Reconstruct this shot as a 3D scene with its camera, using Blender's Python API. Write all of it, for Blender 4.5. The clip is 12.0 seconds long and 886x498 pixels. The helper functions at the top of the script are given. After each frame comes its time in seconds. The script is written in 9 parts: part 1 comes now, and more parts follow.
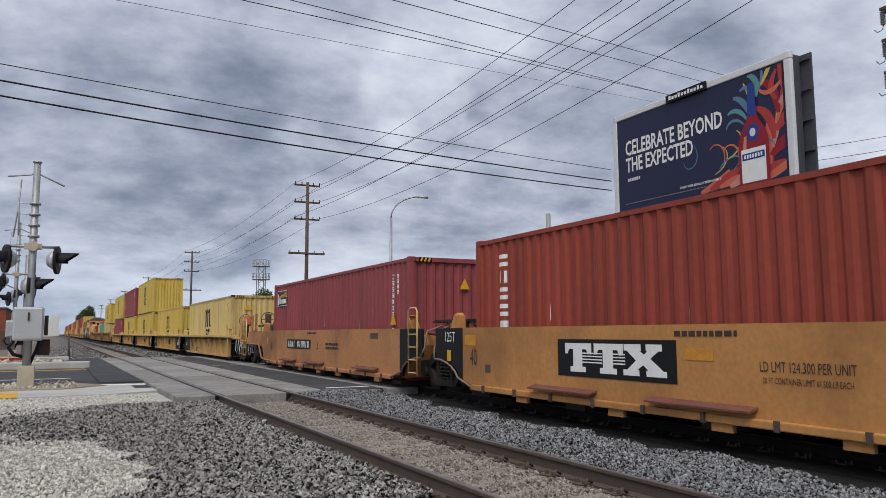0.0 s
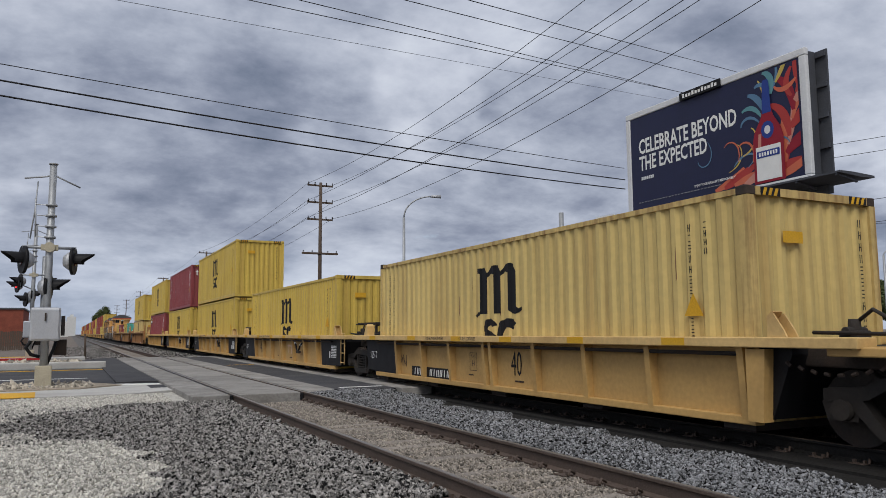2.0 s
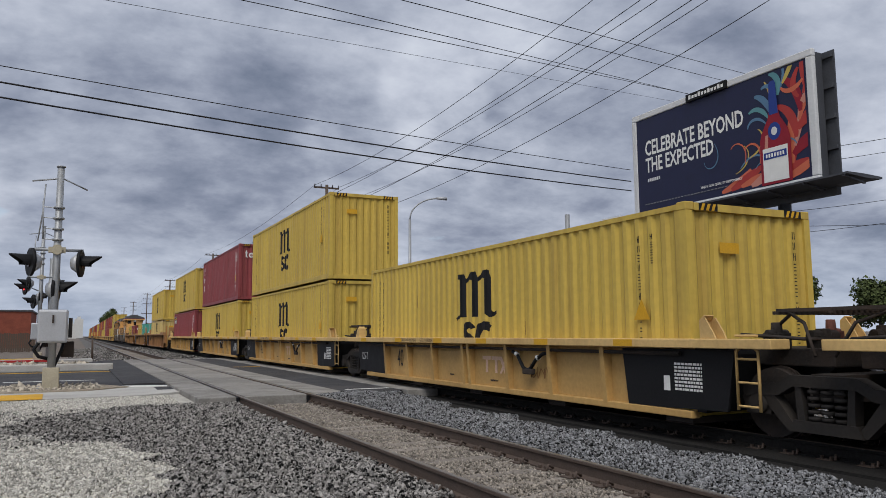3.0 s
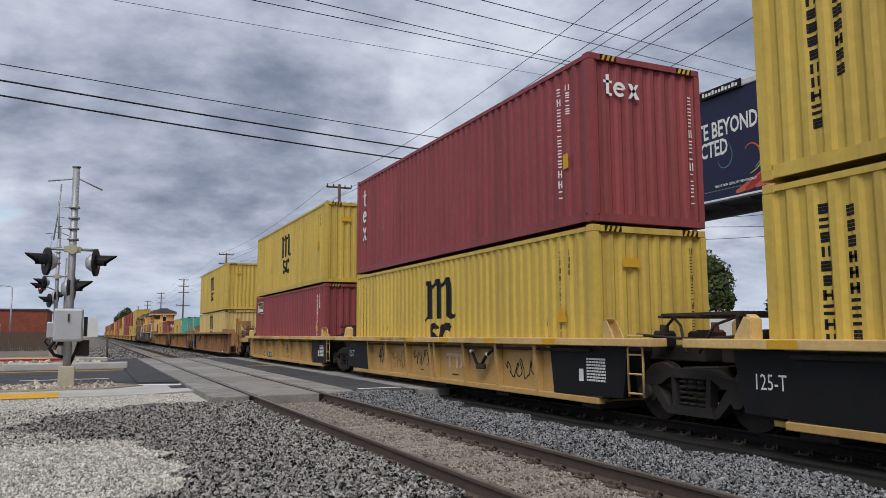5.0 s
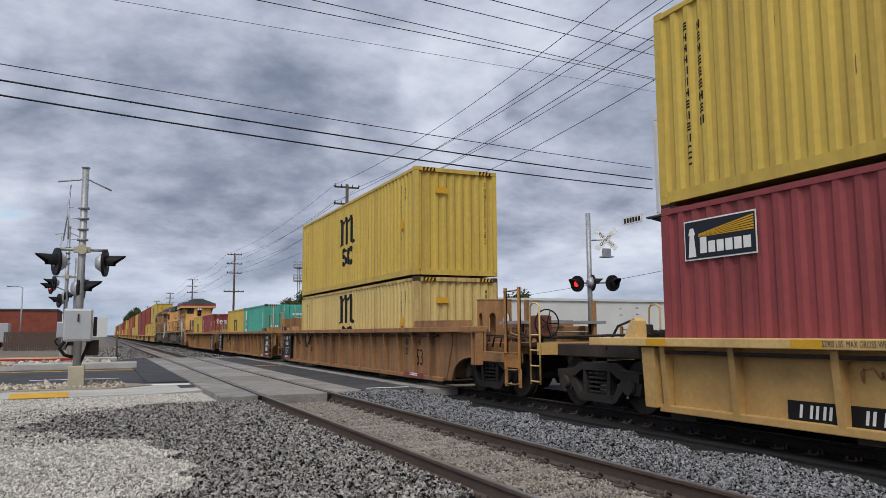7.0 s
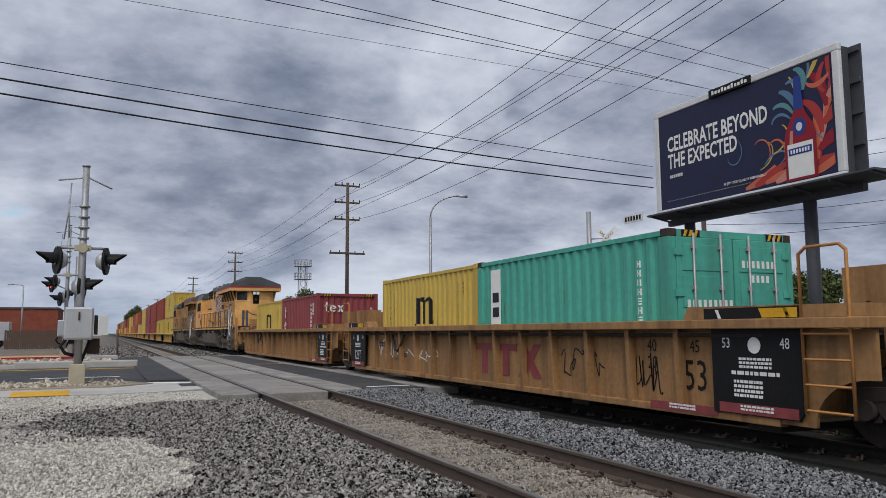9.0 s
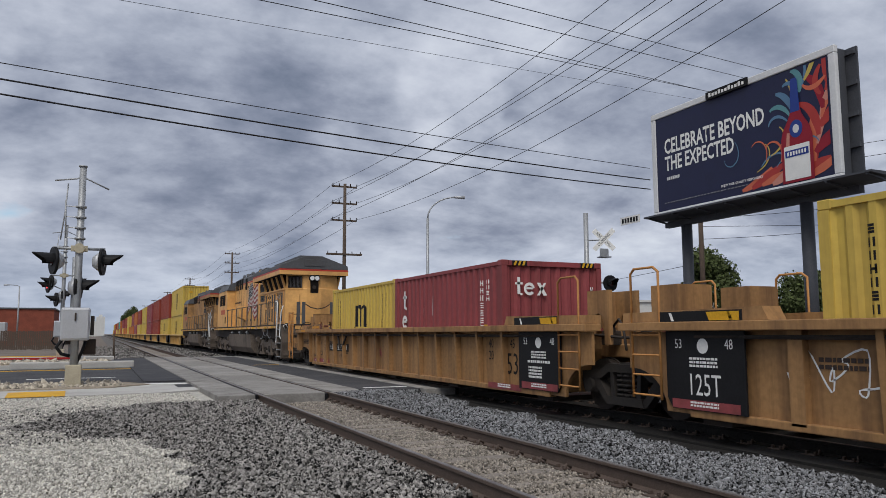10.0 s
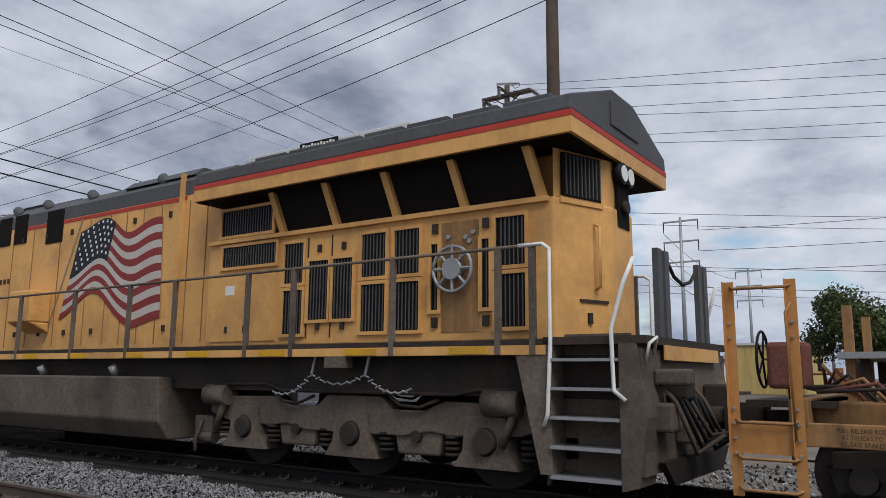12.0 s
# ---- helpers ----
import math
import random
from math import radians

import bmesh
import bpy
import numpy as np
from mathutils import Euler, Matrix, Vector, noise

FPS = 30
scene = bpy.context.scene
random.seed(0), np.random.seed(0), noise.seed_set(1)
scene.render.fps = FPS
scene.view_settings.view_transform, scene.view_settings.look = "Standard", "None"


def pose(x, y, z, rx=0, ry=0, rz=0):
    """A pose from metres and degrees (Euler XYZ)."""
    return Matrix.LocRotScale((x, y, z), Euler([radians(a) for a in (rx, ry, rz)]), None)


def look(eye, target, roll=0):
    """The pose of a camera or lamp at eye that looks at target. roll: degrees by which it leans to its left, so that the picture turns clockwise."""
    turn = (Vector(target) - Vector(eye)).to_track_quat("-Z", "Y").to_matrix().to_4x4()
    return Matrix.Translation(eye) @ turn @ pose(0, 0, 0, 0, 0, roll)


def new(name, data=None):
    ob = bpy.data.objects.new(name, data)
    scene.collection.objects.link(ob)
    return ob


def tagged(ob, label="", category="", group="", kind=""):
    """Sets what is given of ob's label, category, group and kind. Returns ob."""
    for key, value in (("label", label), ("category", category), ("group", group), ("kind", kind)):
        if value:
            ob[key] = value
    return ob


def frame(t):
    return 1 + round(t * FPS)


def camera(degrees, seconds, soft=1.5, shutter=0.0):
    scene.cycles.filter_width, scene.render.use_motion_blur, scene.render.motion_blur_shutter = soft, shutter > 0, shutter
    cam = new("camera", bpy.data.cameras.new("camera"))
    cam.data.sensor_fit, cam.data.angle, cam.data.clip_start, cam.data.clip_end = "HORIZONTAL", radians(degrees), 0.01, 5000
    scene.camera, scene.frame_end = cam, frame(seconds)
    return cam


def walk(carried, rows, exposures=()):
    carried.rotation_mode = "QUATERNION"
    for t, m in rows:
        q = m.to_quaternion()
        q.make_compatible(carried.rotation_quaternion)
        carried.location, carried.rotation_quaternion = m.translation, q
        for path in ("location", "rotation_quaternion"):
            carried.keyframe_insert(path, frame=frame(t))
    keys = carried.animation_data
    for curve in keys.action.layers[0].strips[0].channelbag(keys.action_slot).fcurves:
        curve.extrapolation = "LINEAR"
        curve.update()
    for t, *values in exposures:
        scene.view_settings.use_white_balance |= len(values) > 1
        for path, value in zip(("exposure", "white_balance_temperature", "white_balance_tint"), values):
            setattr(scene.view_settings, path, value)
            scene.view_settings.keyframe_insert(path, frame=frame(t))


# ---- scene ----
# x: across the tracks, y: along them (towards the distance), z: up from the rail tops
cam = camera(61.0, 12.0, soft=0.8, shutter=0.0)
EYE = (0.0, 0.0, 1.29)
TURNS = [(0.0, -27.31, 6.29, -0.28), (0.5, -27.07, 6.25, -0.33), (1.0, -26.82, 6.18, -0.36), (1.5, -26.58, 6.17, -0.40),
         (2.0, -26.32, 6.26, -0.39), (2.5, -26.10, 6.38, -0.41), (3.5, -25.62, 6.42, -0.35), (4.5, -25.15, 6.44, -0.29),
         (5.0, -24.92, 6.38, -0.28), (5.5, -24.75, 6.30, -0.33), (6.0, -24.60, 6.25, -0.40), (6.5, -24.42, 6.32, -0.34),
         (7.0, -24.33, 6.35, -0.34), (8.0, -24.27, 6.30, -0.32), (9.0, -24.28, 6.24, -0.31), (9.5, -24.30, 6.29, -0.35),
         (10.0, -24.50, 6.33, -0.22), (10.5, -25.18, 6.39, -0.04), (11.0, -27.03, 6.48, 0.18), (11.5, -35.83, 7.59, 0.89),
         (11.7, -42.35, 8.29, 1.20), (11.9, -50.55, 9.18, 0.62), (12.0, -55.52, 9.46, 0.45)]
walk(cam, [(t, pose(*EYE, 0, 0, yaw) @ pose(0, 0, 0, 90 + pitch) @ pose(0, 0, 0, 0, 0, roll)) for t, yaw, pitch, roll in TURNS],
     [(0.0, 0.38), (1.0, 0.37), (1.5, 0.34), (2.0, 0.22), (2.5, 0.20), (4.5, 0.28), (5.0, 0.36), (7.0, 0.36), (9.0, 0.22), (11.0, 0.20), (11.5, 0.16), (12.0, 0.20)])

# ---- world: overcast sky ----
def make_world():
    w = bpy.data.worlds.new("sky")
    scene.world = w
    w.use_nodes = True
    nt = w.node_tree
    nt.nodes.clear()
    N, L = nt.nodes.new, nt.links.new
    out, bg = N("ShaderNodeOutputWorld"), N("ShaderNodeBackground")
    tc, mp = N("ShaderNodeTexCoord"), N("ShaderNodeMapping")
    sep = N("ShaderNodeSeparateXYZ")
    L(tc.outputs["Generated"], sep.inputs[0])
    # flatten the dome into a cloud layer: direction / (height + a little)
    ad = N("ShaderNodeMath"); ad.operation = "ADD"; ad.inputs[1].default_value = 0.30
    mx = N("ShaderNodeMath"); mx.operation = "MAXIMUM"; mx.inputs[1].default_value = 0.0
    L(sep.outputs[2], mx.inputs[0]); L(mx.outputs[0], ad.inputs[0])
    dv = N("ShaderNodeVectorMath"); dv.operation = "DIVIDE"
    cb = N("ShaderNodeCombineXYZ")
    for k in range(3):
        L(ad.outputs[0], cb.inputs[k])
    L(tc.outputs["Generated"], dv.inputs[0]); L(cb.outputs[0], dv.inputs[1])
    L(dv.outputs[0], mp.inputs[0])
    mp.inputs["Location"].default_value = (3.1, 1.7, 0.0)
    n1, n2 = N("ShaderNodeTexNoise"), N("ShaderNodeTexNoise")
    n1.inputs["Scale"].default_value, n1.inputs["Detail"].default_value, n1.inputs["Roughness"].default_value = 1.25, 9.0, 0.56
    n1.inputs["Distortion"].default_value = 0.35
    n2.inputs["Scale"].default_value, n2.inputs["Detail"].default_value, n2.inputs["Roughness"].default_value = 6.5, 6.0, 0.6
    L(mp.outputs[0], n1.inputs["Vector"]); L(mp.outputs[0], n2.inputs["Vector"])
    mix = N("ShaderNodeMix"); mix.data_type = "FLOAT"; mix.inputs[0].default_value = 0.24
    L(n1.outputs["Fac"], mix.inputs[2]); L(n2.outputs["Fac"], mix.inputs[3])
    # heavy and thin parts of the cloud layer: azimuth, elevation, radius in degrees, and how much lighter
    nw = N("ShaderNodeTexNoise")
    nw.inputs["Scale"].default_value, nw.inputs["Detail"].default_value = 5.0, 5.0
    L(tc.outputs["Generated"], nw.inputs["Vector"])
    ws = N("ShaderNodeVectorMath"); ws.operation = "MULTIPLY_ADD"
    ws.inputs[1].default_value, ws.inputs[2].default_value = (0.36, 0.36, 0.30), (-0.18, -0.18, -0.15)
    L(nw.outputs["Color"], ws.inputs[0])
    wv = N("ShaderNodeVectorMath"); wv.operation = "ADD"
    L(tc.outputs["Generated"], wv.inputs[0]); L(ws.outputs[0], wv.inputs[1])
    wn = N("ShaderNodeVectorMath"); wn.operation = "NORMALIZE"
    L(wv.outputs[0], wn.inputs[0])
    total = mix.outputs[0]
    for az, el, radius, more in ((5, 13, 12, -0.075), (19, 23, 13, 0.03), (24, 18, 5, 0.07), (2, 7, 9, -0.03), (38, 12, 11, 0.06), (68, 20, 18, 0.08), (20, 9, 9, 0.025)):
        a, b = radians(az), radians(el)
        d = N("ShaderNodeVectorMath"); d.operation = "DOT_PRODUCT"
        d.inputs[1].default_value = (math.sin(a) * math.cos(b), math.cos(a) * math.cos(b), math.sin(b))
        L(wn.outputs[0], d.inputs[0])
        r = N("ShaderNodeMapRange"); r.interpolation_type = "SMOOTHSTEP"
        r.inputs[1].default_value, r.inputs[2].default_value, r.inputs[3].default_value, r.inputs[4].default_value = math.cos(radians(radius)), 1.0, 0.0, more
        L(d.outputs["Value"], r.inputs[0])
        s = N("ShaderNodeMath"); s.operation = "ADD"
        L(total, s.inputs[0]); L(r.outputs[0], s.inputs[1])
        total = s.outputs[0]
    ramp = N("ShaderNodeValToRGB")
    e = ramp.color_ramp.elements
    e[0].position, e[0].color = 0.36, (0.15, 0.18, 0.25, 1)
    e[1].position, e[1].color = 0.66, (0.60, 0.64, 0.71, 1)
    for p, c in ((0.42, (0.22, 0.25, 0.33, 1)), (0.49, (0.335, 0.37, 0.455, 1)), (0.57, (0.475, 0.51, 0.595, 1))):
        k = e.new(p); k.color = c
    lift = N("ShaderNodeMath"); lift.operation = "ADD"; lift.inputs[1].default_value = 0.022
    L(total, lift.inputs[0]); L(lift.outputs[0], ramp.inputs[0])
    # a few gaps with blue between the clouds
    n3 = N("ShaderNodeTexNoise")
    n3.inputs["Scale"].default_value, n3.inputs["Detail"].default_value = 3.0, 6.0
    mp3 = N("ShaderNodeMapping"); mp3.inputs["Location"].default_value = (-4.2, 8.3, 0.0)
    L(dv.outputs[0], mp3.inputs[0]); L(mp3.outputs[0], n3.inputs["Vector"])
    gap = N("ShaderNodeMapRange")
    gap.inputs[1].default_value, gap.inputs[2].default_value = 0.73, 0.83
    # the clouds break up low towards one side
    dt = N("ShaderNodeVectorMath"); dt.operation = "DOT_PRODUCT"; dt.inputs[1].default_value = (0.955, 0.27, 0.11)
    L(tc.outputs["Generated"], dt.inputs[0])
    br = N("ShaderNodeMapRange")
    br.inputs[1].default_value, br.inputs[2].default_value, br.inputs[3].default_value, br.inputs[4].default_value = 0.95, 0.995, 0.0, 0.235
    L(dt.outputs["Value"], br.inputs[0])
    ga = N("ShaderNodeMath"); ga.operation = "ADD"
    L(n3.outputs["Fac"], ga.inputs[0]); L(br.outputs[0], ga.inputs[1])
    L(ga.outputs[0], gap.inputs[0])
    sky = N("ShaderNodeTexSky")
    sky.sky_type, sky.sun_disc, sky.sun_elevation, sky.sun_rotation = "NISHITA", False, radians(52), radians(215)
    sg = N("ShaderNodeVectorMath"); sg.operation = "SCALE"; sg.inputs["Scale"].default_value = 0.11
    L(sky.outputs[0], sg.inputs[0])
    cm = N("ShaderNodeMix"); cm.data_type = "RGBA"
    L(gap.outputs[0], cm.inputs[0]); L(ramp.outputs[0], cm.inputs[6]); L(sg.outputs[0], cm.inputs[7])
    # paler and smoother near the horizon
    hz = N("ShaderNodeMapRange")
    hz.inputs[1].default_value, hz.inputs[2].default_value, hz.inputs[3].default_value, hz.inputs[4].default_value = 0.0, 0.13, 0.55, 0.0
    L(sep.outputs[2], hz.inputs[0])
    hm = N("ShaderNodeMix"); hm.data_type = "RGBA"; hm.inputs[7].default_value = (0.37, 0.44, 0.56, 1)
    L(hz.outputs[0], hm.inputs[0]); L(cm.outputs[2], hm.inputs[6])
    L(hm.outputs[2], bg.inputs[0])
    bg.inputs[1].default_value = 1.0
    L(bg.outputs[0], out.inputs[0])

make_world()
sun = new("sun", bpy.data.lights.new("sun", "SUN"))
sun.data.energy, sun.data.angle, sun.data.color = 1.9, radians(32), (1.0, 0.96, 0.90)
sun.matrix_world = look((-14, -20, 31), (0, 0, 0))

# ---- materials ----
def mat(name, color, rough=0.7, metal=0.0, vary=0.25, scale=2.0, fine=40.0, bump=0.15, dirt=None, dirt_amount=0.35, dirt_scale=0.8, streak=False, island=0.0, spec=0.22, objrand=0.0, dist=0.02):
    m = bpy.data.materials.new(name)
    m.use_nodes = True
    nt = m.node_tree
    b = nt.nodes["Principled BSDF"]
    N, L = nt.nodes.new, nt.links.new
    tc = N("ShaderNodeTexCoord")
    n1, n2 = N("ShaderNodeTexNoise"), N("ShaderNodeTexNoise")
    n1.inputs["Scale"].default_value, n1.inputs["Detail"].default_value = scale, 5.0
    n2.inputs["Scale"].default_value, n2.inputs["Detail"].default_value = fine, 3.0
    L(tc.outputs["Object"], n1.inputs["Vector"]); L(tc.outputs["Object"], n2.inputs["Vector"])
    sm = N("ShaderNodeMath"); sm.operation = "ADD"
    L(n1.outputs["Fac"], sm.inputs[0]); L(n2.outputs["Fac"], sm.inputs[1])
    last = sm
    if island or objrand:
        src = N("ShaderNodeNewGeometry").outputs["Random Per Island"] if island else N("ShaderNodeObjectInfo").outputs["Random"]
        mr = N("ShaderNodeMapRange")
        k = island or objrand
        mr.inputs[3].default_value, mr.inputs[4].default_value = -k, k
        L(src, mr.inputs[0])
        s2 = N("ShaderNodeMath"); s2.operation = "ADD"
        L(sm.outputs[0], s2.inputs[0]); L(mr.outputs[0], s2.inputs[1])
        last = s2
    mr = N("ShaderNodeMapRange")
    mr.inputs[1].default_value, mr.inputs[2].default_value = 0.6, 1.4
    mr.inputs[3].default_value, mr.inputs[4].default_value = 1 - vary, 1 + vary
    mr.clamp = not (island or objrand)
    L(last.outputs[0], mr.inputs[0])
    mul = N("ShaderNodeVectorMath"); mul.operation = "SCALE"; mul.inputs[0].default_value = color
    L(mr.outputs[0], mul.inputs["Scale"])
    col = mul.outputs[0]
    if dirt:
        mp = N("ShaderNodeMapping")
        mp.inputs["Scale"].default_value = (3.5, 3.5, 0.22) if streak else (1, 1, 1)
        L(tc.outputs["Object"], mp.inputs[0])
        n3 = N("ShaderNodeTexNoise")
        n3.inputs["Scale"].default_value, n3.inputs["Detail"].default_value, n3.inputs["Roughness"].default_value = dirt_scale, 8.0, 0.65
        L(mp.outputs[0], n3.inputs["Vector"])
        r3 = N("ShaderNodeMapRange")
        r3.inputs[1].default_value, r3.inputs[2].default_value, r3.inputs[3].default_value, r3.inputs[4].default_value = 0.45, 0.75, 0.0, min(1.0, dirt_amount * 2)
        L(n3.outputs["Fac"], r3.inputs[0])
        dm = N("ShaderNodeMix"); dm.data_type = "RGBA"; dm.inputs[7].default_value = (*dirt, 1)
        L(r3.outputs[0], dm.inputs[0]); L(col, dm.inputs[6])
        col = dm.outputs[2]
    L(col, b.inputs["Base Color"])
    rr = N("ShaderNodeMapRange")
    rr.inputs[3].default_value, rr.inputs[4].default_value = max(0.05, rough - 0.12), min(1.0, rough + 0.12)
    L(n1.outputs["Fac"], rr.inputs[0]); L(rr.outputs[0], b.inputs["Roughness"])
    b.inputs["Metallic"].default_value = metal
    b.inputs["Specular IOR Level"].default_value = spec
    if bump:
        bp = N("ShaderNodeBump")
        bp.inputs["Strength"].default_value, bp.inputs["Distance"].default_value = bump, dist
        L(n2.outputs["Fac"], bp.inputs["Height"]); L(bp.outputs[0], b.inputs["Normal"])
    return m


def glow(name, color, strength):
    m = bpy.data.materials.new(name)
    m.use_nodes = True
    b = m.node_tree.nodes["Principled BSDF"]
    b.inputs["Base Color"].default_value = (*color, 1)
    b.inputs["Emission Color"].default_value = (*color, 1)
    b.inputs["Emission Strength"].default_value = strength
    b.inputs["Roughness"].default_value = 0.3
    return m


